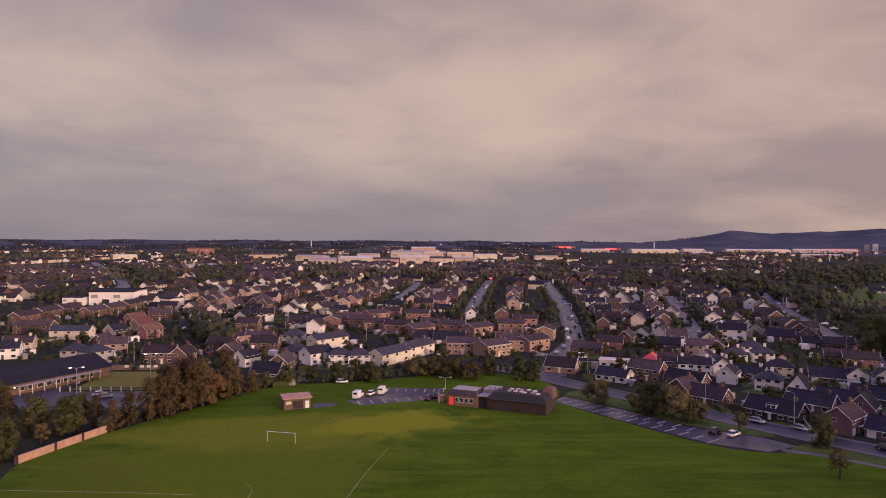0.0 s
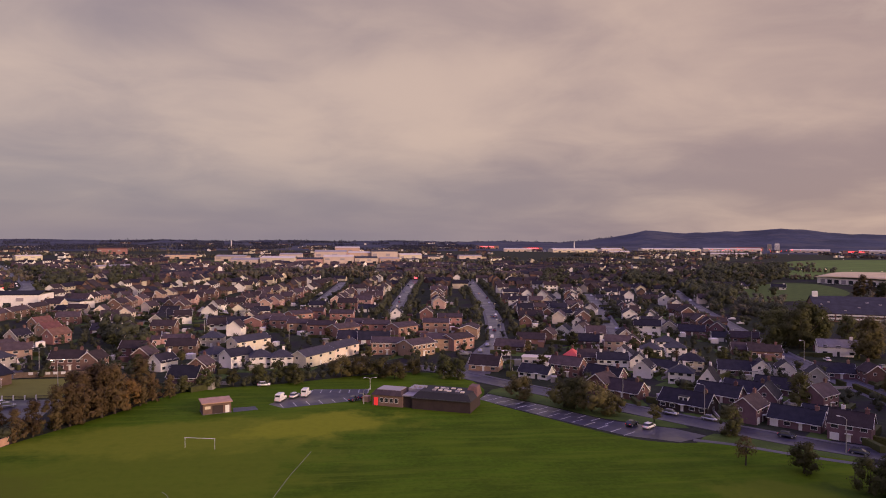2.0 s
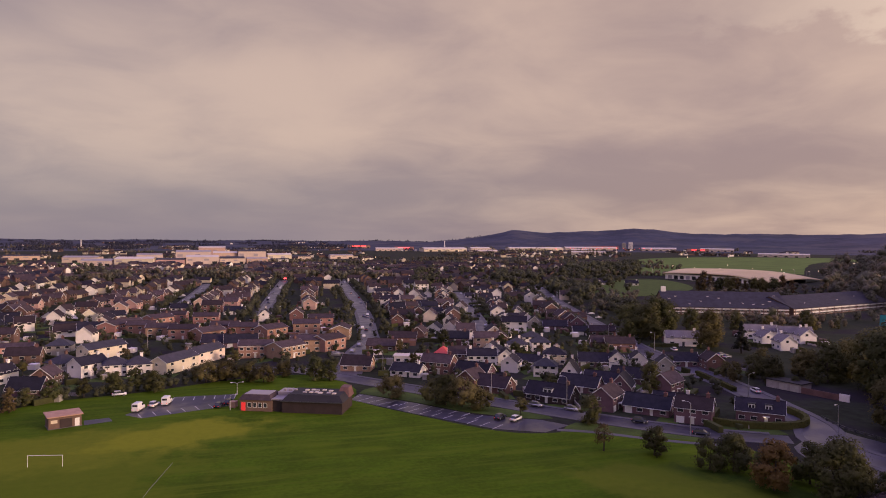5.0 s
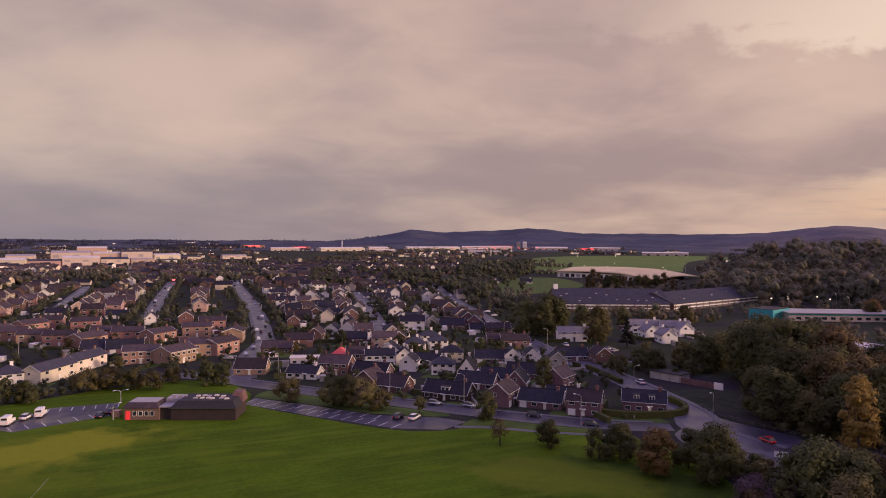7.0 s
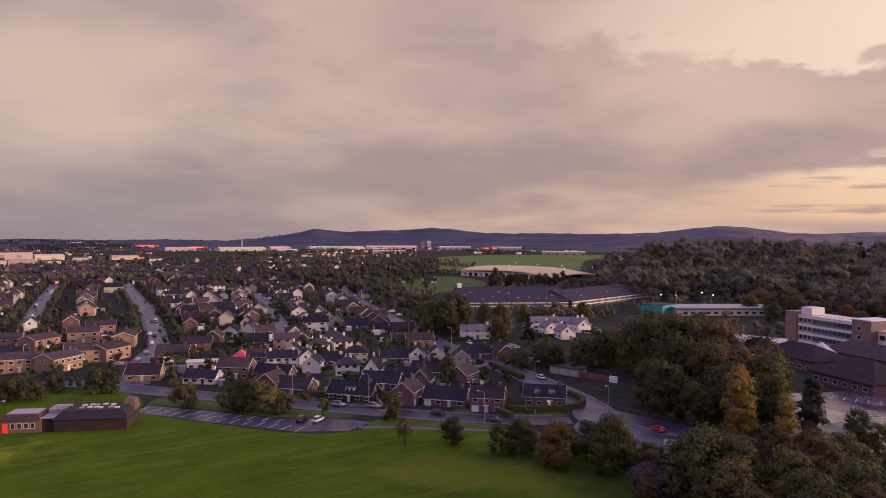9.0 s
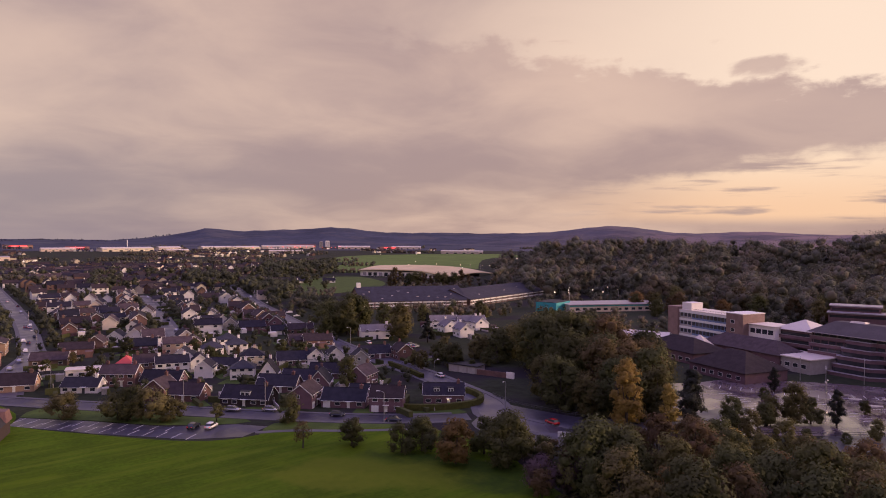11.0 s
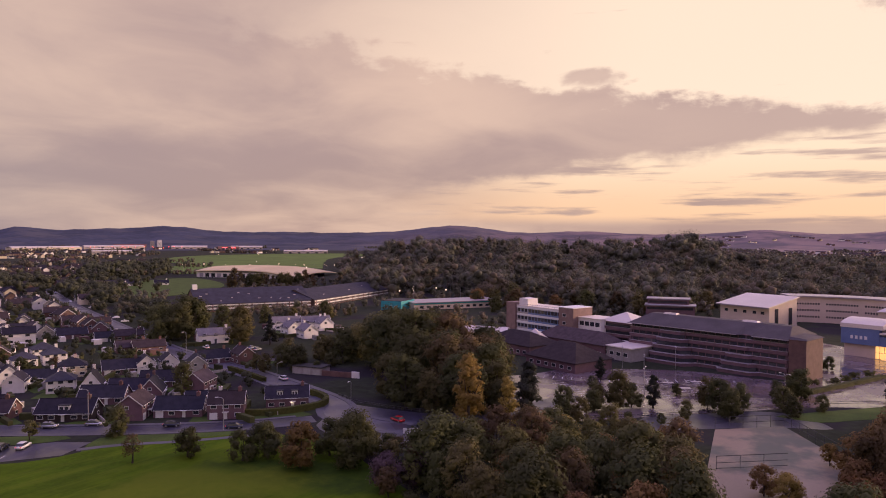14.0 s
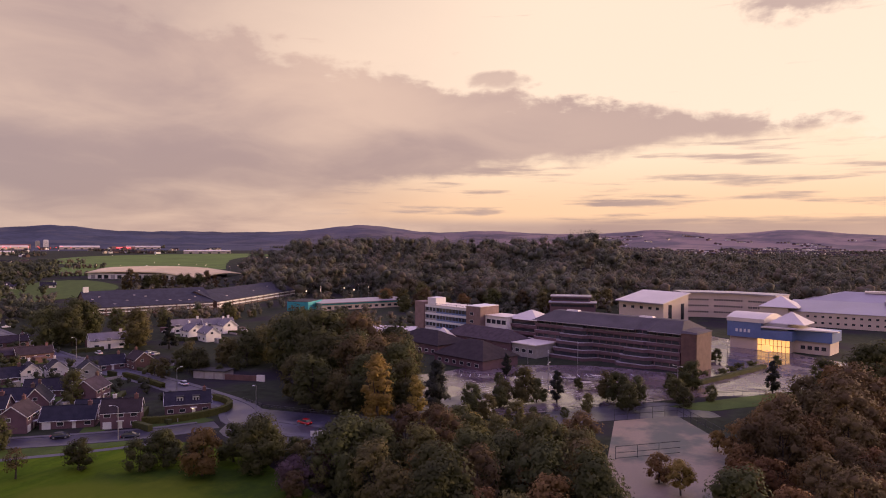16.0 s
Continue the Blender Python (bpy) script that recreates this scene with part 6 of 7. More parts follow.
# far woods and hedgerow trees: leaf clumps in one body
def far_wood(name, label, spots, seed, leaf="wood_far", big=1.0, leaves=26, lobes=4, core=0.7):
    rng = np.random.default_rng(seed)
    cs, rs, mids = [], [], []
    for x, y, h in spots:
        g = float(land(x, y))
        mids += [(x, y, g + 0.35 * h)] * (lobes + 1)
        w = h * rng.uniform(0.40, 0.66)
        for k in range(lobes):
            a, o = rng.uniform(0, math.tau), w * rng.uniform(0.1, 0.55)
            cs.append((x + o * math.cos(a), y + o * math.sin(a), g + h * rng.uniform(0.45, 0.8)))
            rs.append(w * rng.uniform(0.42, 0.62))
        cs.append((x, y, g + h * 0.3))
        rs.append(w * 0.7)
    me = crown_mesh(name, rng, np.array(cs), rs, leaves, 0.9 * big, M[leaf], 0.95, core, np.array(mids))
    return tagged(new(name, me), label, "woodland", kind="stuff")


def wood_spots(a0, a1, r0, r1, n, h0, h1, seed, grow=1.0):
    rng = random.Random(seed)
    out = []
    for _ in range(n):
        a, r = radians(rng.uniform(a0, a1)), r0 + (r1 - r0) * rng.random() ** grow
        out.append((r * math.sin(a), r * math.cos(a), h0 + (h1 - h0) * rng.random() ** 1.6))
    return out


def far_houses(name, label, spots, seed):
    """Rooftops too far off to tell one by one, in one body."""
    rng = random.Random(seed)
    verts, faces, mats = [], [], []
    for x, y, turn in spots:
        turn = radians(turn)
        L, D, E = rng.uniform(9, 15), rng.uniform(7, 8.5), rng.choice((2.8, 5.0, 5.0))
        top, g = E + D * 0.36, float(land(x, y))
        c, s = math.cos(turn), math.sin(turn)
        b = len(verts)
        for px in (-L / 2, L / 2):
            for py, pz in ((-D / 2, -0.5), (D / 2, -0.5), (D / 2, E), (0, top), (-D / 2, E)):
                verts.append((x + c * px - s * py, y + s * px + c * py, g + pz))
        o = 0.4
        for px in (-L / 2 - o, L / 2 + o):
            for py, pz in ((-D / 2 - o, E - 0.25), (0, top + 0.12), (D / 2 + o, E - 0.25), (0, top + 0.35)):
                verts.append((x + c * px - s * py, y + s * px + c * py, g + pz))
        wall = rng.choice((0, 0, 1, 1, 2, 2, 2))
        for f in ((0, 1, 2, 3, 4), (9, 8, 7, 6, 5), (0, 4, 9, 5), (1, 6, 7, 2)):
            faces.append([b + i for i in f])
            mats.append(wall)
        b += 10
        roof = rng.choice((3, 4, 4))
        for f in ((0, 1, 5, 4), (1, 2, 6, 5), (0, 4, 7, 3), (3, 7, 6, 2), (0, 3, 2, 1), (4, 5, 6, 7)):
            faces.append([b + i for i in f])
            mats.append(roof)
        if rng.random() < 0.8:
            for lvl in range(1 if E < 4 else 2):
                for k in (-0.3, 0.0, 0.3):
                    b = len(verts)
                    for px, pz in ((-0.8, 0.8), (0.8, 0.8), (0.8, 2.0), (-0.8, 2.0)):
                        for py in (-D / 2 - 0.06, -D / 2 - 0.01):
                            qx, qz = k * L + px, pz + lvl * 2.6
                            verts.append((x + c * qx - s * py, y + s * qx + c * py, g + qz))
                    faces.append([b, b + 2, b + 4, b + 6])
                    mats.append(5)
    me = bpy.data.meshes.new(name)
    me.from_pydata(verts, [], faces)
    for k in ("white", "cream", "brick", "slate", "tile", "glass"):
        me.materials.append(M[k])
    me.polygons.foreach_set("material_index", mats)
    return tagged(new(name, me), label, "houses", kind="stuff")


def scatter(a0, a1, r0, r1, n, seed):
    """House places along short streets."""
    rng, out = random.Random(seed), []
    while len(out) < n:
        a, r = radians(rng.uniform(a0, a1)), rng.uniform(r0, r1)
        x, y, turn = r * math.sin(a), r * math.cos(a), rng.choice((-7, 83, 83, 40)) + rng.uniform(-8, 8)
        for i in range(rng.randint(3, 8)):
            d = i * 15.0
            px, py = x + d * math.cos(radians(turn)), y + d * math.sin(radians(turn))
            if math.hypot(px, py) < 1950 and px > 0.6 * py:
                continue
            if clear_of(px, py, 4.0):
                out.append((px, py, turn + rng.choice((0, 0, 90))))
    return out


shrub_spots = [p for p in fill([(-260, 330), (-180, 262), (-70, 246), (36, 262), (60, 232), (100, 180), (150, 160), (175, 260), (215, 400), (120, 470), (-240, 470)], 900, 4.2, 33) if clear_of(p[0], p[1], -1.2)]
far_wood("garden_shrubs", "dark shrubs and low trees crowding the gardens", [(x, y, 2.6 + 2.2 * (i % 5) / 4) for i, (x, y) in enumerate(shrub_spots)], 10, leaf="leaf_dark", big=0.36, leaves=26, lobes=2)
edge = [(-84, 172), (-79, 190), (-71, 205), (-65, 218), (-56, 226), (-44, 232), (-30, 236.5), (-14, 245), (2, 251), (16, 254), (26, 250)]
urng = random.Random(35)
brush = [(p.x - urng.uniform(-0.5, 3.0), p.y + urng.uniform(-0.5, 3.5), urng.uniform(2.0, 4.6)) for p in spline(edge, 1.8)]
far_wood("undergrowth", "dark scrubby undergrowth along the back of the park", brush, 14, leaf="leaf_dark", big=0.24, leaves=46, lobes=3)
far_houses("estate_rooftops", "estate rooftops in long rows among gardens", FAR_ROWS, 50)
far_houses("distant_rooftops", "distant suburban rooftops among trees", scatter(-38, 13, 800, 1150, 420, 51), 51)
far_houses("distant_rooftops", "distant suburban rooftops among trees", scatter(-38, -14, 560, 1400, 330, 54), 54)
far_houses("distant_rooftops", "distant white bungalows among trees", scatter(14, 26, 560, 1200, 130, 55), 55)
far_houses("distant_rooftops", "distant bungalow rooftops among gardens", scatter(3, 25, 640, 1150, 240, 57), 57)
far_houses("distant_rooftops", "hazy town rooftops on the plain", scatter(-38, 44, 1150, 2600, 700, 52) + scatter(-38, 8, 2600, 4000, 150, 58), 52)
far_houses("distant_rooftops", "hazy town rooftops beyond the woods", scatter(78, 100, 1000, 2600, 420, 53) + scatter(68, 100, 2400, 4000, 380, 56), 53)



def belts(a0, a1, r0, r1, n, h0, h1, seed, keep_out=()):
    """Rows of trees along field edges and roads, lying mostly across the view."""
    rng, out = random.Random(seed), []
    for _ in range(n):
        a, r = radians(rng.uniform(a0, a1)), r0 * (r1 / r0) ** rng.random()
        x, y = r * math.sin(a), r * math.cos(a)
        turn = math.atan2(y, x) + math.pi / 2 + rng.gauss(0, 0.35)
        h = rng.uniform(h0, h1)
        for i in range(rng.randint(5, 26)):
            d = i * h * 0.55
            px, py = x + d * math.cos(turn) + rng.uniform(-3, 3), y + d * math.sin(turn) + rng.uniform(-3, 3)
            b, q = math.degrees(math.atan2(px, py)), math.hypot(px, py)
            if any(k[0] < b < k[1] and k[2] < q < k[3] for k in keep_out):
                continue
            out.append((px, py, h * rng.uniform(0.7, 1.15)))
    return out


MEADOW = (32, 49, 780, 1950)
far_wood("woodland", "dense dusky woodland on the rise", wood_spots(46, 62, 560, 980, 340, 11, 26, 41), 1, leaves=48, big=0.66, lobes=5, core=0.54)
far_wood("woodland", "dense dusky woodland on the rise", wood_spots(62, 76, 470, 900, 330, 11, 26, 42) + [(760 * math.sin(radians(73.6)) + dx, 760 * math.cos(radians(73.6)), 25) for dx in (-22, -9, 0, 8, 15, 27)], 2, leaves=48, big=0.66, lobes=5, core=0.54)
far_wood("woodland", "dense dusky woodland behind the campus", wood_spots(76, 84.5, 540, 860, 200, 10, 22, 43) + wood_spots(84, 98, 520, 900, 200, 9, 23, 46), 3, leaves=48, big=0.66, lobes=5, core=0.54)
verges, vrng = [], random.Random(81)
for line, half in ROADS:
    for p, q in zip(line, line[1:]):
        for side in (-1, 1):
            d = (q - p).normalized()
            x, y = p.x - side * d.y * (half + 4.2), p.y + side * d.x * (half + 4.2)
            if y > 330 and vrng.random() < 0.42 and clear_of(x, y, -1.5) and all((x - a) ** 2 + (y - b) ** 2 > 64 for a, b in verges):
                verges.append((x, y))
far_wood("garden_trees", "dark garden trees between the houses", [(x, y, 5.5) for x, y in gardens[30:]] + [(x, y, vrng.uniform(4.5, 7.5)) for x, y in verges], 8, leaf="leaf_dark", big=0.5, leaves=22)
far_wood("hedgerow_trees", "dark belts of trees over the distant town", belts(-38, 36, 800, 1500, 70, 7, 11, 44), 4, big=1.2, leaves=10, lobes=2)
far_wood("hedgerow_trees", "dark belts of trees over the distant plain", belts(-40, 60, 1450, 3000, 110, 8, 13, 45, (MEADOW,)), 5, big=2.0, leaves=4, lobes=1)
far_wood("hedgerow_trees", "dark belts of trees beyond the woods", belts(76, 100, 950, 2200, 60, 8, 14, 49) + belts(54, 100, 1500, 2900, 80, 8, 15, 63) + belts(76, 100, 1000, 2600, 70, 8, 14, 65), 9, big=2.0, leaves=4, lobes=1)
rough = fill([(214, 400), (240, 395), (262, 420), (300, 470), (330, 520), (300, 500), (318, 600), (280, 590), (252, 500)], 70, 6.0, 71) + fill([(352, 430), (460, 410), (540, 500), (500, 560), (430, 570), (360, 480)], 80, 8.0, 72)
rough += fill([(350, 332), (380, 342), (440, 372), (470, 400), (520, 360), (470, 300), (440, 296), (400, 318), (350, 322)], 60, 7.0, 73) + fill([(420, 255), (500, 270), (560, 330), (560, 220), (470, 150), (400, 150), (380, 215)], 110, 8.0, 74)
rough += fill([(262, 352), (300, 345), (330, 335), (345, 318), (330, 300), (290, 300), (262, 322), (250, 340)], 34, 5.5, 78)
rough += fill([(330, 190), (370, 250), (360, 270), (300, 262), (268, 215)], 26, 7.0, 75) + fill([(224, 330), (262, 372), (250, 384), (218, 352)], 16, 5.0, 76) + fill([(430, 130), (480, 140), (490, 70), (478, 90)], 16, 6.0, 77)
far_wood("copse", "dusky thickets round the school and stores", [(x, y, 4.5 + 3.5 * ((i * 7) % 5) / 4) for i, (x, y) in enumerate(rough)], 11, big=0.6, leaves=26, lobes=3)
far_wood("copse", "dark belt of trees beyond the estate", wood_spots(14, 32, 640, 900, 150, 7, 13, 47), 6, leaf="leaf_dark", big=0.8, leaves=24)
mass, mrng = [], random.Random(91)
for ring, n, gap, h0, h1 in (([(231, 490), (257, 464), (327, 585), (294, 612)], 46, 5.5, 8, 14), ([(390, 779), (492, 764), (640, 1000), (520, 1010)], 110, 9, 9, 16), ([(257, 672), (301, 665), (363, 806), (315, 813)], 40, 8, 8, 13),
                             ([(222, 372), (238, 362), (280, 440), (262, 465)], 34, 5, 4, 8), ([(173, 748), (236, 738), (315, 988), (230, 998)], 36, 11, 6, 10), ([(-123, 332), (-108, 318), (-96, 290), (-84, 266), (-78, 262), (-92, 300), (-110, 350), (-144, 397)], 18, 5, 7, 12), ([(-302, 512), (-268, 516), (-280, 556), (-320, 556)], 30, 5.5, 6, 9), ([(-285, 625), (-252, 640), (-285, 740), (-322, 720)], 46, 7, 8, 13), ([(-222, 542), (-186, 548), (-200, 610), (-236, 600)], 26, 6.5, 5, 9), ([(-330, 560), (-300, 570), (-330, 660), (-372, 650)], 30, 7, 6, 10),
                             ([(-337, 724), (-293, 727), (-357, 885), (-441, 949)], 60, 9, 8, 13), ([(-244, 688), (-200, 692), (-279, 964), (-340, 958)], 70, 9, 8, 13), ([(60, 830), (300, 860), (330, 960), (40, 930)], 44, 10, 6, 10)):
    mass += [(x, y, mrng.uniform(h0, h1)) for x, y in fill(ring, n, gap, len(mass) + 3) if clear_of(x, y, -1.0)]
far_wood("copse", "dark masses of trees between the estates", mass, 13, leaf="leaf_dark", big=0.62, leaves=28, lobes=4)
far_wood("copse", "dark belt of trees beyond the rooftops", belts(-30, 14, 790, 900, 16, 6, 11, 48), 7, big=0.8, leaves=20)

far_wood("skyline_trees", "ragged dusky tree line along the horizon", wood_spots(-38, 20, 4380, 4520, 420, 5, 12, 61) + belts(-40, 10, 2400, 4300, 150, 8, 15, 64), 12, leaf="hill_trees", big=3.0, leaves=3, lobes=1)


# ---- park furniture, vehicles and small things ----
def hut():
    h = tagged(new("pavilion_hut"), "small brick changing hut with a flat pinkish roof on the lawn", "hut")
    h.matrix_basis = pose(-45.2, 197, 0.05, 0, 0, 21)
    part("wall", boxes((0, 7.6, 0, 5.2, -0.4, 3.0)), M["brick"], h)
    part("roof", solid(bmesh.new(), [(-0.4, -0.4, 3.0), (8.0, -0.4, 3.0), (8.0, 5.6, 3.25), (-0.4, 5.6, 3.25)], [(-0.4, -0.4, 3.22), (8.0, -0.4, 3.22), (8.0, 5.6, 3.5), (-0.4, 5.6, 3.5)]), M["pinkwall"], h, "flat pinkish roof")
    part("door", boxes((6.0, 7.1, -0.07, -0.01, 0.0, 2.2)), M["trim"], h, "pale door")
    part("notice_board", boxes((0.5, 2.0, -0.1, -0.01, 1.5, 2.3)), M["cream"], h)
    part("shutter", boxes((2.5, 5.4, -0.06, -0.01, 0.0, 2.4)), M["brick_dark"], h, "dark closed shutter")
    part("plinth", boxes((-0.15, 7.75, -0.15, 5.35, -0.4, 0.12)), M["pave"], h)
    return h


def club_house():
    c = tagged(new("clubhouse"), "low dark brick clubhouse with rooflights and a glowing red door", "clubhouse")
    c.matrix_basis = pose(1.5, 204.2, 0.05, 0, 0, -24)
    part("wall", boxes((12.6, 30, 0, 11, -0.4, 3.3)), M["brick_dark"], c)
    part("link_wall", boxes((9.5, 12.59, 0.8, 10, -0.4, 3.1)), M["brick_dark"], c)
    part("link_roof", boxes((9.3, 14.0, 0.4, 10.2, 3.32, 3.6), (9.5, 17.5, 5.2, 10.4, 3.61, 4.7)), M["grey_roof"], c, "pale flat roof over the link")
    part("lodge_wall", boxes((0, 9.49, 0.3, 8, -0.4, 3.2)), M["brick"], c, "red brick lodge end")
    part("mansard", solid(bmesh.new(), [(12.4, -0.4, 3.3), (30.3, -0.4, 3.3), (30.3, 11.4, 3.3), (12.4, 11.4, 3.3)], [(14.0, 1.0, 4.9), (29.0, 1.0, 4.9), (29.0, 10.0, 4.9), (14.0, 10.0, 4.9)]), M["felt"], c, "dark sloping roof edge")
    part("flat_roof", boxes((14.2, 28.8, 1.2, 9.8, 4.9, 5.0)), M["felt"], c)
    part("lodge_roof", solid(bmesh.new(), [(-0.4, -0.1, 3.2), (9.4, -0.1, 3.2), (9.4, 8.4, 3.2), (-0.4, 8.4, 3.2)], [(0.6, 1.2, 4.5), (8.6, 1.2, 4.5), (8.6, 7.2, 4.5), (0.6, 7.2, 4.5)]), M["tile"], c)
    part("lodge_flat", boxes((0.9, 8.3, 1.5, 6.9, 4.5, 4.62)), M["grey_roof"], c)
    part("end_gable", solid(bmesh.new(), [(27.0, 6.4, 4.6), (30.4, 6.4, 3.4), (30.4, 11.4, 3.4), (27.0, 11.4, 4.6)], [(27.6, 7.4, 6.2), (29.8, 7.4, 6.0), (29.8, 11.0, 6.0), (27.6, 11.0, 6.2)]), M["brick"], c, "raised brick end")
    rng = random.Random(5)
    for i in range(11):
        x, y = 17.4 + (i % 6) * 1.7 + rng.uniform(-0.4, 0.4), 3.0 + (i // 6) * 3.2 + rng.uniform(-0.5, 0.5)
        part("rooflight", boxes((x, x + 1.1, y, y + 1.0, 5.0, 5.3)), M["metal_roof" if i % 4 else "grey_roof"], c, "pale rooflight")
    for i in range(3):
        part("roof_vent", boxes((10.8 + i * 1.6, 11.6 + i * 1.6, 6.2, 7.0, 4.7, 5.3)), M["grey_roof"], c)
    part("door", boxes((0.5, 1.7, 0.2, 0.29, 0.1, 2.4)), M["red_glow"], c, "glowing red door")
    for i in range(4):
        window(c, 1.1, 1.4, pose(2.9 + i * 1.55, 0.3, 1.75))
    part("eaves", boxes((12.3, 30.2, -0.55, -0.41, 3.15, 3.4)), M["dark_metal"], c)
    part("bin_store", boxes((-4.5, -2.6, 3.0, 5.0, -0.4, 1.7)), M["pinkwall"], c, "pinkish bin store")
    return c


def goal():
    g = tagged(new("goal"), "white football goal frame standing on the grass", "goal")
    g.matrix_basis = pose(-42.4, 167.0, 0.05, 0, 0, -13)
    for x in (0, 7.3):
        part("post", tube(bmesh.new(), [(x, 0, -0.1), (x, 0, 2.44)], [0.05, 0.05], 8), M["trim"], g)
    part("crossbar", tube(bmesh.new(), [(-0.07, 0, 2.44), (7.37, 0, 2.44)], [0.05, 0.05], 8), M["trim"], g)
    return g


def line_mark(pts, width=0.09, z=0.08, name="pitch_line", label="faded white painted line on the grass"):
    paint = M["paint" if name == "bay_line" else "faded_paint"]
    line = [Vector((*p, 0)) for p in pts]
    return tagged(link(name, strip(line, -width / 2, width / 2, -0.02, z), paint), label, "marking", kind="structure")


def bays(x0, y0, x1, y1, n, length, side, lift=0.072):
    d = Vector((x1 - x0, y1 - y0, 0)).normalized()
    s = Vector((d.y, -d.x, 0)) * side
    for i in range(n + 1):
        p = Vector((x0, y0, 0)).lerp(Vector((x1, y1, 0)), i / n)
        line_mark([(p.x, p.y), (p.x + s.x * length, p.y + s.y * length)], 0.2, lift, "bay_line", "white parking bay line")


def car(paint, label, kind="car"):
    c = tagged(new(kind), label, kind)
    van = kind == "van"
    L, W = (5.0, 1.95) if van else (4.2, 1.75)
    z1, z2, slim = (1.15, 2.35, 0.06) if van else (0.86, 1.46, 0.2)
    low = [(-L / 2, -W / 2), (L / 2, -W / 2), (L / 2, W / 2), (-L / 2, W / 2)]
    bm = bmesh.new()
    solid(bm, [(x, y, 0.28) for x, y in low], [(x * 0.985, y, z1) for x, y in low])
    bmesh.ops.bevel(bm, geom=bm.edges[:], offset=0.1, segments=2, affect="EDGES")
    body = part("body", bm, paint, c, smooth=not van)
    a, b = (-L / 2 + 0.1, L / 2 - 1.4) if van else (-L / 2 + 0.35, L / 2 - 1.15)
    bm = bmesh.new()
    solid(bm, [(a, -W / 2 + 0.05, z1), (b + 0.35, -W / 2 + 0.05, z1), (b + 0.35, W / 2 - 0.05, z1), (a, W / 2 - 0.05, z1)],
          [(a + (0.05 if van else 0.4), -W / 2 + slim, z2), (b - 0.45, -W / 2 + slim, z2), (b - 0.45, W / 2 - slim, z2), (a + (0.05 if van else 0.4), W / 2 - slim, z2)])
    bmesh.ops.bevel(bm, geom=bm.edges[:], offset=0.06, segments=1, affect="EDGES")
    part("cabin", bm, paint if van else M["glass"], c, "" if van else "dark glazed cabin")
    part("roof_panel", boxes((a + 0.42, b - 0.5, -W / 2 + 0.22, W / 2 - 0.22, z2 - 0.01, z2 + 0.05)), paint, c)
    part("windscreen", solid(bmesh.new(), [(b + 0.30, -W / 2 + 0.2, z1 + 0.1), (b + 0.36, -W / 2 + 0.2, z1 + 0.1), (b + 0.36, W / 2 - 0.2, z1 + 0.1), (b + 0.30, W / 2 - 0.2, z1 + 0.1)],
                             [(b - 0.40, -W / 2 + 0.3, z2 - 0.08), (b - 0.34, -W / 2 + 0.3, z2 - 0.08), (b - 0.34, W / 2 - 0.3, z2 - 0.08), (b - 0.40, W / 2 - 0.3, z2 - 0.08)]), M["glass"], c)
    if van:
        part("rear_window", boxes((a - 0.005, a + 0.04, -0.7, 0.7, 1.5, 2.05)), M["glass"], c, "dark rear window")
        for s in (-1, 1):
            part("side_window", boxes((b - 0.75, b + 0.1, min(s * (W / 2 - 0.07), s * (W / 2 - 0.03)), max(s * (W / 2 - 0.07), s * (W / 2 - 0.03)), 1.35, 1.95)), M["glass"], c, "dark cab window")
    for x in (-L * 0.31, L * 0.31):
        for s in (-1, 1):
            w = part("wheel", tube(bmesh.new(), [(x, s * (W / 2 - 0.2), 0.32), (x, s * (W / 2 + 0.02), 0.32)], [0.32, 0.32], 12), M["dark_metal"], c)
            part("rim", tube(bmesh.new(), [(x, s * (W / 2 + 0.021), 0.32), (x, s * (W / 2 + 0.04), 0.32)], [0.2, 0.18], 10), M["pipe"], w)
    for s in (-1, 1):
        part("headlight", boxes((L / 2 - 0.08, L / 2 + 0.01, s * (W / 2 - 0.35) - 0.16, s * (W / 2 - 0.35) + 0.16, 0.6, 0.76)), M["trim"], c)
        part("tail_light", boxes((-L / 2 - 0.01, -L / 2 + 0.08, s * (W / 2 - 0.3) - 0.12, s * (W / 2 - 0.3) + 0.12, 0.62, 0.8)), M["red_glow"], c)
    return c


def lamp_post(x, y, turn, h=8.0, lit=False, label="tall grey steel street lamp beside the road", arms=1, z=0.05):
    p = tagged(new("street_lamp"), label, "street lamp")
    p.matrix_basis = pose(x, y, float(land(x, y)) + z, 0, 0, turn)
    part("pole", tube(bmesh.new(), [(0, 0, -0.3), (0, 0, h * 0.5), (0, 0, h)], [0.13, 0.10, 0.07], 8), M["pipe"], p)
    for s in ((1,) if arms == 1 else (-1, 1)):
        part("arm", tube(bmesh.new(), [(0, 0, h - 0.05), (s * 0.5, 0, h + 0.35), (s * 1.5, 0, h + 0.45)], [0.06, 0.05, 0.045], 6), M["pipe"], p)
        part("lamp_head", boxes((min(s * 1.4, s * 2.1), max(s * 1.4, s * 2.1), -0.16, 0.16, h + 0.36, h + 0.52)), M["lamp" if lit else "trim"], p)
    part("base", tube(bmesh.new(), [(0, 0, -0.3), (0, 0, 1.0)], [0.17, 0.17], 8), M["pipe"], p)
    return p


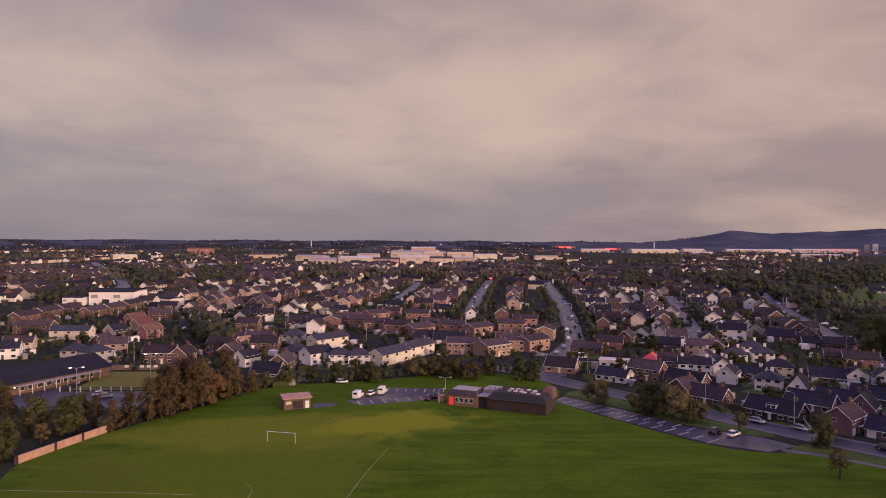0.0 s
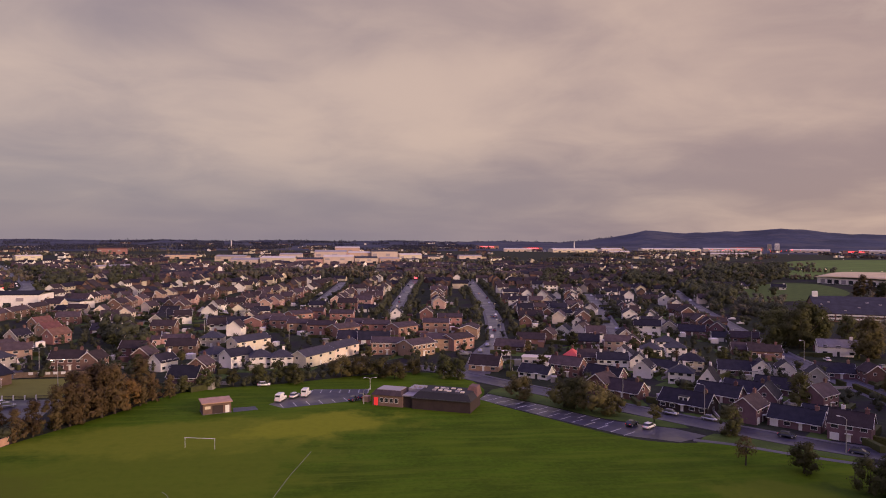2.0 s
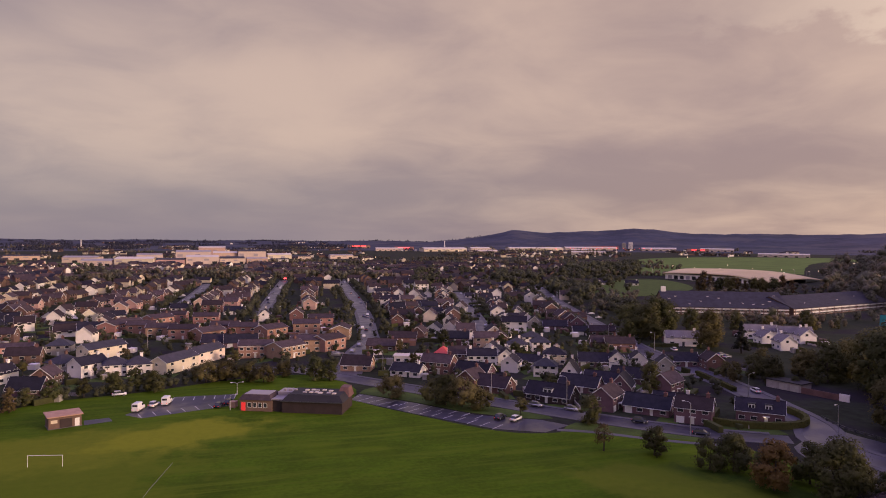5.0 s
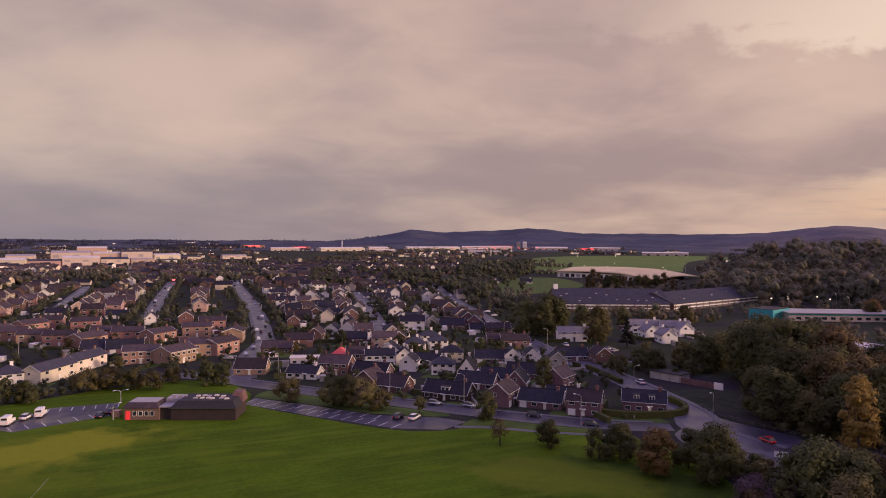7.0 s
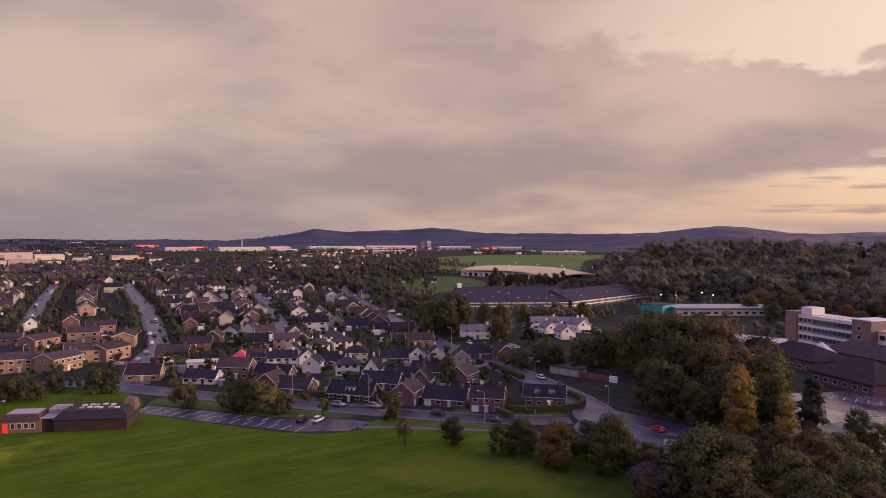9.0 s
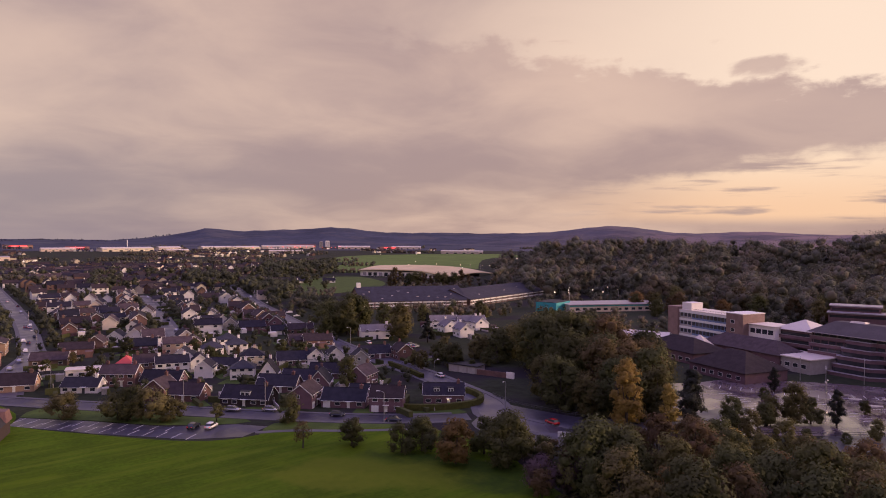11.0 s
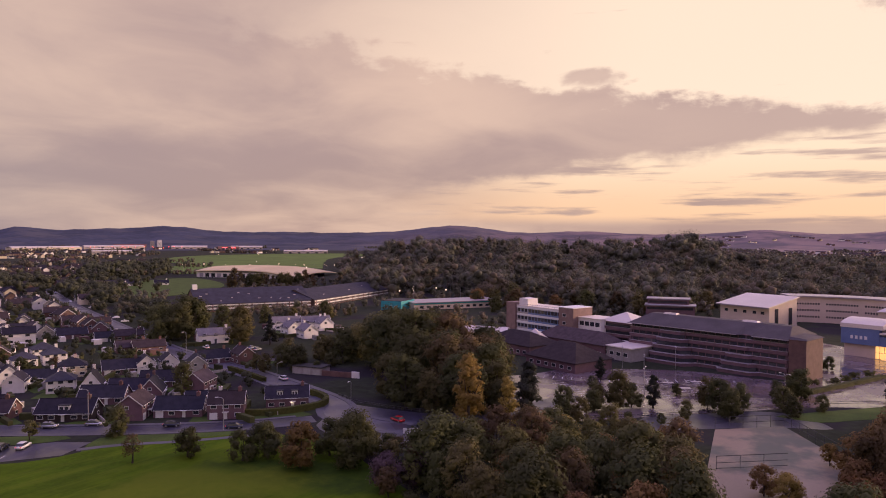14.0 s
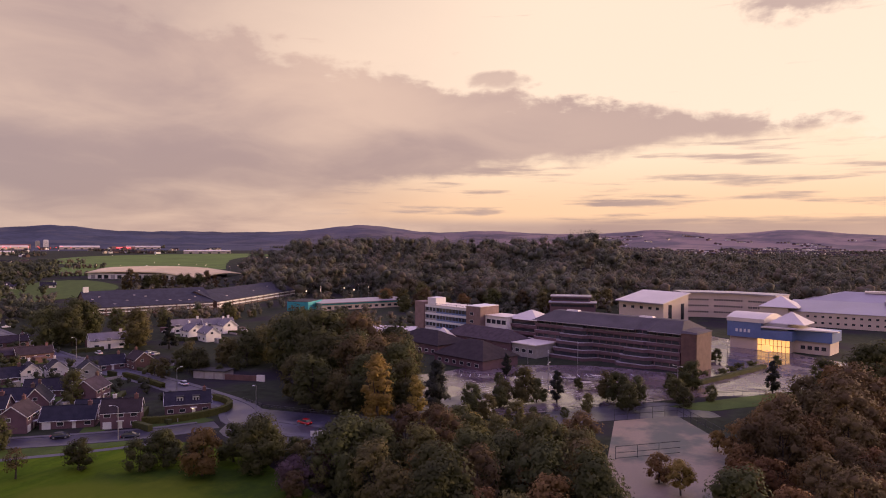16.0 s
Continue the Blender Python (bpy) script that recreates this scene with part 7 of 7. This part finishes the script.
def hedge(name, label, pts, width, height, leaf, seed, base=0.05):
    """A clipped hedge along a plan line, rough with leaf sprays."""
    rng = np.random.default_rng(seed)
    line = spline(pts, 1.2)
    body = strip(line, -width / 2, width / 2, base - 0.3, base + height)
    for v in body.verts:
        v.co += Vector(rng.uniform(-0.08, 0.08, 3).tolist())
    h = tagged(link(name, body, M[leaf]), label, "hedge")
    pos, out = [], []
    for a, b in zip(line, line[1:]):
        d = (b - a).normalized()
        s = Vector((d.y, -d.x, 0))
        for _ in range(26):
            k, u = rng.uniform(0, 1), rng.uniform(-1, 1)
            if rng.random() < 0.5:
                q, o = a.lerp(b, k) + s * (width / 2 * u) + Vector((0, 0, base + height)), Vector((0, 0, 1))
            else:
                g = 1 if u > 0 else -1
                q, o = a.lerp(b, k) + s * (g * width / 2) + Vector((0, 0, base + height * rng.uniform(0.05, 1))), s * g
            pos.append(q[:])
            out.append(o[:])
    q, f, _ = leaf_cards(rng, np.array(pos), np.array(out), 0.22)
    me = bpy.data.meshes.new("foliage")
    me.from_pydata(q.tolist(), [], f.tolist())
    me.materials.append(M[leaf])
    link("foliage", me, None, h)
    return h


def fence(name, label, pts, height, gap, post_mat, rail_mat, rails=(0.95, 0.5), thick=0.09, mesh=False, z=0.05):
    f = tagged(new(name), label, "fence")
    f.matrix_basis = pose(pts[0][0], pts[0][1], z)
    o = Vector((*pts[0], 0))
    for p, q in zip(pts, pts[1:]):
        a, b = Vector((*p, 0)) - o, Vector((*q, 0)) - o
        n = max(1, round((b - a).length / gap))
        for i in range(n):
            c = a.lerp(b, i / n)
            part("post", boxes((c.x - thick, c.x + thick, c.y - thick, c.y + thick, -0.2, height)), M[post_mat], f)
        for r in rails:
            part("rail", strip([a.copy(), a.lerp(b, 0.5), b.copy()], -thick * 0.4, thick * 0.4, height * r - 0.06, height * r + 0.06), M[rail_mat], f)
    return f


hut()
sheet("hut_apron", [(-37.5, 199.6), (-31, 202), (-32.5, 206), (-38.5, 204.5)], -0.3, 0.08, M["asphalt"], "patch of damp asphalt beside the hut", "paving")
club_house()
goal()
line_mark([(-12.8, 161.5), (-16, 145), (-20, 118)])
line_mark([(-46 + 9.15 * math.cos(radians(a)), 132 + 9.15 * math.sin(radians(a))) for a in range(-20, 50, 5)])
line_mark([(-86, 134), (-60, 133), (-47, 132)], 0.1)
bays(-24.2, 203.8, -2.0, 211.0, 6, 4.8, -1)
bays(-17.5, 226.3, 0.5, 225.2, 6, 4.5, 1)
bays(35.6, 206.6, 64.4, 167.4, 12, 4.9, -1)
bays(39.0, 214.4, 66.5, 180.6, 10, 4.4, 1)

WHITE_CAR, DARK_CAR = mat("white_car_paint", (0.78, 0.76, 0.74), 0.25, 0.03), mat("dark_blue_car_paint", (0.02, 0.024, 0.04), 0.22, 0.1)
SILVER_CAR, RED_CAR = mat("silver_car_paint", (0.42, 0.42, 0.44), 0.25, 0.05, metal=0.6), mat("red_car_paint", (0.45, 0.02, 0.02), 0.25, 0.05)
fleet = {}


def park(paint, label, kind, spots, z=0.07):
    for x, y, turn in spots:
        key = (paint.name, kind)
        m = pose(x, y, z, 0, 0, turn)
        if key in fleet:
            ob = copy_thing(fleet[key], m)
        else:
            ob = fleet[key] = car(paint, label, kind)
            ob.matrix_basis = m
        ob["group"] = "parked vehicles"


park(WHITE_CAR, "white panel van parked in a marked bay", "van", [(-26, 212.5, 75), (-19, 218.5, 80)])
park(WHITE_CAR, "white hatchback car parked on damp asphalt", "car", [(-22.3, 216.5, 70), (73.3, 173.2, 38), (161.5, 184, 75), (-106, 213.5, 20), (-34, 233.5, 8), (186, 262, 75), (96, 590, 84), (78.5, 420, 84)])
park(DARK_CAR, "dark blue hatchback car parked on damp asphalt", "car", [(-4.2, 210.3, 72), (-1.5, 213.5, 72), (69.8, 176, 38), (104.5, 162, -42), (113, 147.5, -42), (66.8, 360, 80), (95.5, 548, 84), (232, 176, 60), (43.5, 262, 86)])
park(SILVER_CAR, "silver car parked at the roadside", "car", [(-103, 211, 30), (93, 179, -50), (85, 186, -50), (77, 423, 83), (150, 420, 75), (156, 436, 75), (163, 462, 75), (20, 470, 83), (24, 520, 83), (169, 246, 76), (192, 243, 10), (196, 240, 12), (197, 245, 12)])
park(RED_CAR, "red hatchback car on the road", "car", [(143.5, 118, 80), (148, 412, 75)])

for spot in ((110.5, 148.5, 130, 8.0), (145, 136.5, 200, 8.0), (92.5, 181, 140, 9.0), (52, 247, 150, 8.0), (76, 199, 230, 8.0), (66, 340, 180, 8.0), (80, 430, 180, 8.0), (151, 175, 0, 8.0), (176, 262, 180, 8.0), (171, 292, 0, 8.0), (-113, 405, 20, 8.0), (-80, 352, 60, 8.0), (-36, 326, 40, 8.0), (12, 303, 200, 8.0), (-150, 332, 0, 8.0), (30, 610, 170, 8.0)):
    lamp_post(*spot)
for x, y, t in ((254, 98, 20), (264, 81, 20), (238, 84, 20), (232, 38, 60), (216, 76, 10), (300, 30, 0), (280, 14, 30)):
    lamp_post(x, y, t, 8.0, False, "grey twin-headed car park lamp", 2)
lamp_post(1, 226.5, 0, 3.2, False, "white twin-headed lamp beside the car park", 2)
lamp_post(-1, 206, 0, 4.0, False, "thin pole at the edge of the lawn", 1)
for x, y, h in ((-114, 255, 10), (-101.5, 240, 8), (-114, 215, 8), (-140, 208, 5)):
    lamp_post(x, y, 20, h, h < 10, "floodlight mast beside the bowling green", 2)

# boundary wall
w = tagged(new("boundary_wall"), "pinkish brick boundary wall with dark piers at the lawn's edge", "wall")
w.matrix_basis = pose(-92.5, 149, 0, 0, 0, 73)
part("wall", boxes((0, 27, -0.14, 0.14, -0.3, 1.7)), M["pinkwall"], w)
part("coping", boxes((0, 27, -0.2, 0.2, 1.7, 1.8)), M["pinkwall"], w)
for x in (0.3, 10.5, 18.5, 26.6):
    part("pier", boxes((x - 0.3, x + 0.3, -0.32, 0.32, -0.3, 1.95)), M["brick_dark"], w)

# bowling club
c = tagged(new("bowling_club"), "brick bowling club with a broad dark blue-grey roof and veranda", "clubhouse")
c.matrix_basis = pose(-133.5, 211.5, 0.06, 0, 0, 64)
part("wall", gabled(bmesh.new(), 0, 36, 0, 17, 3.4, 7.2), M["brick"], c)
part("roof", pitched(bmesh.new(), 0, 36, 0, 17, 3.4, 7.3, 0.7), M["slate"], c)
for e in (-1, 1):
    part("bargeboard", bargeboards(36, 17, 3.4, 24.2, e, 0.75), M["trim"], c).matrix_basis = pose(18, 8.5, 0)
windows_row(c, 3, 30, 9, 1.7, 2.0, 1.5, 0.0)
part("veranda_roof", boxes((2, 31, -2.6, -0.03, 2.75, 2.95)), M["grey_roof"], c)
for i in range(8):
    part("veranda_post", boxes((2.3 + i * 4.0, 2.45 + i * 4.0, -2.5, -2.35, 0, 2.75)), M["trim"], c)
part("wall_light", boxes((2.0, 2.3, -0.3, -0.05, 2.2, 2.5)), M["lamp"], c, "glowing wall lamp")
part("wall_light", boxes((32.0, 32.3, -0.3, -0.05, 2.2, 2.5)), M["lamp"], c, "glowing wall lamp")
fence("green_fence", "low dark fence with white posts before the bowling green", [(-121.5, 219), (-96, 220)], 1.5, 3.2, "trim", "brick_dark", (0.8, 0.55, 0.3), 0.16)
f = tagged(new("panel_fence"), "brown timber panel fence behind the bowling green", "fence")
f.matrix_basis = pose(-122, 254, 0.05, 0, 0, 3)
for i in range(10):
    part("panel", boxes((i * 2.5, i * 2.5 + 2.38, -0.04, 0.04, 0.0, 1.9)), M["wood"], f)
    part("post", boxes((i * 2.5 + 2.39, i * 2.5 + 2.49, -0.07, 0.07, -0.2, 2.0)), M["wood"], f)
for i, x in enumerate((5, 8, 10.5, 13, 15.5)):
    s = tagged(new("score_board"), "small pale board fixed above the fence", "board", "score boards")
    s.matrix_basis = pose(-122 + x, 253.6 + x * 0.052, 0.05, 0, 0, 3)
    part("panel", boxes((0, 1.5, -0.06, 0.0, 1.0, 1.9)), M["trim"], s)
    part("leg", boxes((0.65, 0.85, -0.04, 0.02, -0.2, 0.99)), M["wood"], s)

# hedges, paths and the road sign by the junction
hedge("hedge", "clipped yellow-green hedge curving round the cottage", [(121, 158), (127, 151.5), (134, 147.6), (142, 146.2), (148.5, 150), (151.5, 158), (150, 166)], 1.5, 1.7, "hedge", 3)
hedge("hedge", "clipped yellow-green hedge beside the main road", [(155, 186), (158.5, 200), (161, 213)], 1.4, 1.6, "hedge", 4)
road("lawn_path", [(80, 162), (88, 157.5), (96, 150.5), (105, 143.5), (112, 139)], 2.0, M["pave"], (0, 0), 0.085, label="pale footpath across the edge of the lawn")
s = tagged(new("road_sign"), "large blank white signboard on two steel posts", "sign")
s.matrix_basis = pose(128.5, 104, 0.05, 0, 0, -58)
part("board", boxes((0, 4.6, -0.05, 0.05, 2.6, 3.9)), M["trim"], s)
for x in (0.8, 3.7):
    part("post", tube(bmesh.new(), [(x, 0.1, -0.3), (x, 0.1, 3.8)], [0.06, 0.06], 8), M["pipe"], s)
b = at_front("low_garage", "low white-fronted garage beside the road", "garage", 171.5, 190.5, -74)
part("wall", boxes((0, 12, 0, 6, -0.5, 2.6)), M["grey"], b)
part("roof", boxes((-0.3, 12.3, -0.3, 6.3, 2.6, 2.85)), M["felt"], b)
part("yard_wall", boxes((12.01, 24, 0, 0.3, -0.5, 1.9)), M["brick"], b, "brick yard wall")
part("white_end", boxes((24.01, 27, -0.1, 0.4, -0.5, 2.2)), M["white"], b)
for i in range(3):
    part("garage_door", boxes((0.8 + i * 3.8, 3.6 + i * 3.8, -0.08, -0.01, 0, 2.1)), M["grey"], b)
fence("roadside_wall", "low dark rail wall along the bend of the road", [(157.5, 115), (154.5, 122), (153.2, 130), (152.2, 141), (155.5, 152)], 0.9, 3.0, "dark_metal", "dark_metal", (0.9, 0.4), 0.12)

# faint bays on the campus car park
for x0, y0, x1, y1, n in ((222, 118, 236, 82, 12), (240, 84, 254, 58, 9)):
    bays(x0, y0, x1, y1, n, 5.0, 1, 0.075)
# court
fence("court_fence", "tall thin mesh fence posts round the court", [(187, 47), (201, 33), (178, 17)], 3.2, 4.0, "dark_metal", "dark_metal", (0.98, 0.5), 0.05)
fence("court_fence", "tall thin mesh fence posts round the court", [(154.5, 38.5), (166, 26.5)], 3.0, 5.0, "dark_metal", "dark_metal", (0.98, 0.5, 0.1), 0.05)
fence("campus_rail", "dark railing along the campus drive", [(170, 84), (191, 62), (212, 44), (232, 29), (252, 5)], 1.1, 3.0, "dark_metal", "dark_metal", (0.98, 0.55), 0.04)
rows = [((228, 82), (214, 62)), ((238, 76), (224, 56)), ((247, 70), (236, 50)), ((216, 104), (202, 84))]
for (x0, y0), (x1, y1) in rows:
    bays(x0, y0, x1, y1, 9, 4.6, 1, 0.068)
hedge("hedge", "dark clipped hedge beside the wet drive", [(238, 38), (256, 30), (276, 22), (292, 16)], 1.8, 1.3, "leaf", 6)
for x, y in ((226, 73), (221, 66), (233, 66)):
    t = tagged(new("trolley_shelter"), "small frame shelter in the car park", "shelter")
    t.matrix_basis = pose(x, y, 0.06, 0, 0, -60)
    for px, py in ((0, 0), (3, 0), (3, 1.6), (0, 1.6)):
        part("leg", boxes((px - 0.05, px + 0.05, py - 0.05, py + 0.05, -0.1, 2.1)), M["dark_metal"], t)
    part("roof", boxes((-0.2, 3.2, -0.2, 1.8, 2.1, 2.2)), M["grey_roof"], t)

# lit masts round the sports hall and lights over the far town
for x, y in ((600, 800), (640, 760), (668, 735), (560, 840), (690, 700), (655, 660), (680, 640), (700, 655), (720, 620), (700, 600), (670, 610), (690, 720), (420, 330), (440, 345), (455, 310), (405, 318), (470, 330)):
    lamp_post(x, y, 200, 9.0, True, "lit lamp on a tall mast", 1)


def lights(name, label, spots, size, material):
    bm = bmesh.new()
    for x, y, z in spots:
        box(bm, x - size, x + size, y - size, y + size, z - size, z + size, Matrix.Translation((0, 0, float(land(x, y)))))
    return tagged(link(name, bm, material), label, "lights", kind="stuff")


def kerb_cars(name, label, material, seed, gap):
    """Parked cars along the far streets, in one body."""
    rng, bm = random.Random(seed), bmesh.new()
    for line, half in ROADS:
        for p, q in zip(line, line[1:]):
            d = q - p
            if p.y < 285 or d.length < 1 or rng.random() > gap:
                continue
            side = rng.choice((-1, 1))
            off = Vector((d.y, -d.x, 0)).normalized() * side * rng.choice((half - 2.9, half + 3.0))
            m = pose(p.x + off.x, p.y + off.y, 0.05, 0, 0, math.degrees(math.atan2(d.y, d.x)) + (0 if off.length < half else 84))
            box(bm, -2.1, 2.1, -0.87, 0.87, 0.25, 0.85, m)
            solid(bm, [m @ Vector(v) for v in ((-1.7, -0.8, 0.85), (1.2, -0.8, 0.85), (1.2, 0.8, 0.85), (-1.7, 0.8, 0.85))], [m @ Vector(v) for v in ((-1.3, -0.65, 1.45), (0.5, -0.65, 1.45), (0.5, 0.65, 1.45), (-1.3, 0.65, 1.45))])
    return tagged(link(name, bm, material), label, "cars", kind="stuff")


kerb_cars("parked_cars", "pale cars parked along the far streets", SILVER_CAR, 31, 0.06)
kerb_cars("parked_cars", "white cars parked along the far streets", WHITE_CAR, 32, 0.05)
kerb_cars("parked_cars", "dark cars parked along the far streets", DARK_CAR, 33, 0.06)
lrng = random.Random(77)
far_spots = [(r * math.sin(a), r * math.cos(a), lrng.uniform(5, 9)) for a, r in ((radians(lrng.uniform(-36, 40)), lrng.uniform(900, 2700)) for _ in range(70))]
lights("town_lights", "warm street lights scattered over the far town", far_spots, 0.32, M["lamp"])
lights("town_lights", "red lights on the far road and retail park", [(r * math.sin(a), r * math.cos(a), 4) for a, r in ((radians(lrng.uniform(-34, -24)), lrng.uniform(600, 900)) for _ in range(5))] +
       [(r * math.sin(a), r * math.cos(a), 9) for a, r in ((radians(lrng.uniform(26, 34)), lrng.uniform(2300, 2700)) for _ in range(26))] + [(53, 772, 3), (54.5, 772, 3)], 0.7, M["lamp_red"])


# hedges, garden walls and sheds between the houses
def gardens_body(name, label, material, n, seed, size):
    rng, bm = random.Random(seed), bmesh.new()
    for x, y, r in PLACED:
        if math.hypot(x, y) > 520 or (name in ("garden_rooms", "garden_garages") and math.hypot(x, y) < 300):
            continue
        for _ in range(n):
            a = rng.uniform(0, math.tau)
            px, py = x + (r + rng.uniform(0.5, 5)) * math.cos(a), y + (r + rng.uniform(0.5, 5)) * math.sin(a)
            if not clear_of(px, py, 2.0 if name in ("garden_sheds", "garden_rooms", "garden_garages") else 0.3):
                continue
            L, W, H = (rng.uniform(*s) for s in size)
            box(bm, -L / 2, L / 2, -W / 2, W / 2, -0.2, H, pose(px, py, 0, 0, 0, rng.choice((-7, 83, -48, 42, 75))))
    return tagged(link(name, bm, material), label, "garden", kind="stuff")


gardens_body("garden_rooms", "small white garden rooms and garages beside the houses", M["white"], 1, 65, ((2.4, 4.2), (2.0, 3.2), (1.7, 2.3)))
gardens_body("garden_garages", "flat-roofed brick garages beside the houses", M["brick"], 1, 66, ((3, 5.5), (2.6, 3.2), (2.2, 2.6)))
gardens_body("garden_hedges", "dark clipped hedges between the gardens", M["leaf"], 3, 61, ((4, 11), (0.8, 1.4), (1.1, 2.0)))
gardens_body("garden_lawns", "small garden lawns between the houses", M["verge"], 2, 62, ((6, 11), (5, 8), (0.03, 0.06)))
gardens_body("garden_walls", "low pale garden walls and steps", M["grey"], 1, 63, ((4, 9), (0.25, 0.3), (0.7, 1.2)))
gardens_body("garden_sheds", "small sheds and porches beside the houses", M["grey"], 1, 64, ((1.8, 3), (1.6, 2.4), (1.8, 2.3)))
lights("hall_lights", "small warm lamps round the sports hall and school", [(640, 800, 8), (668, 770, 9), (690, 742, 8), (655, 700, 7), (676, 668, 8), (700, 640, 9), (706, 690, 7), (722, 655, 8), (735, 628, 8), (600, 850, 9), (560, 880, 8), (470, 345, 6), (452, 322, 7), (486, 300, 7), (430, 352, 6), (505, 330, 8)], 0.28, M["lamp"])
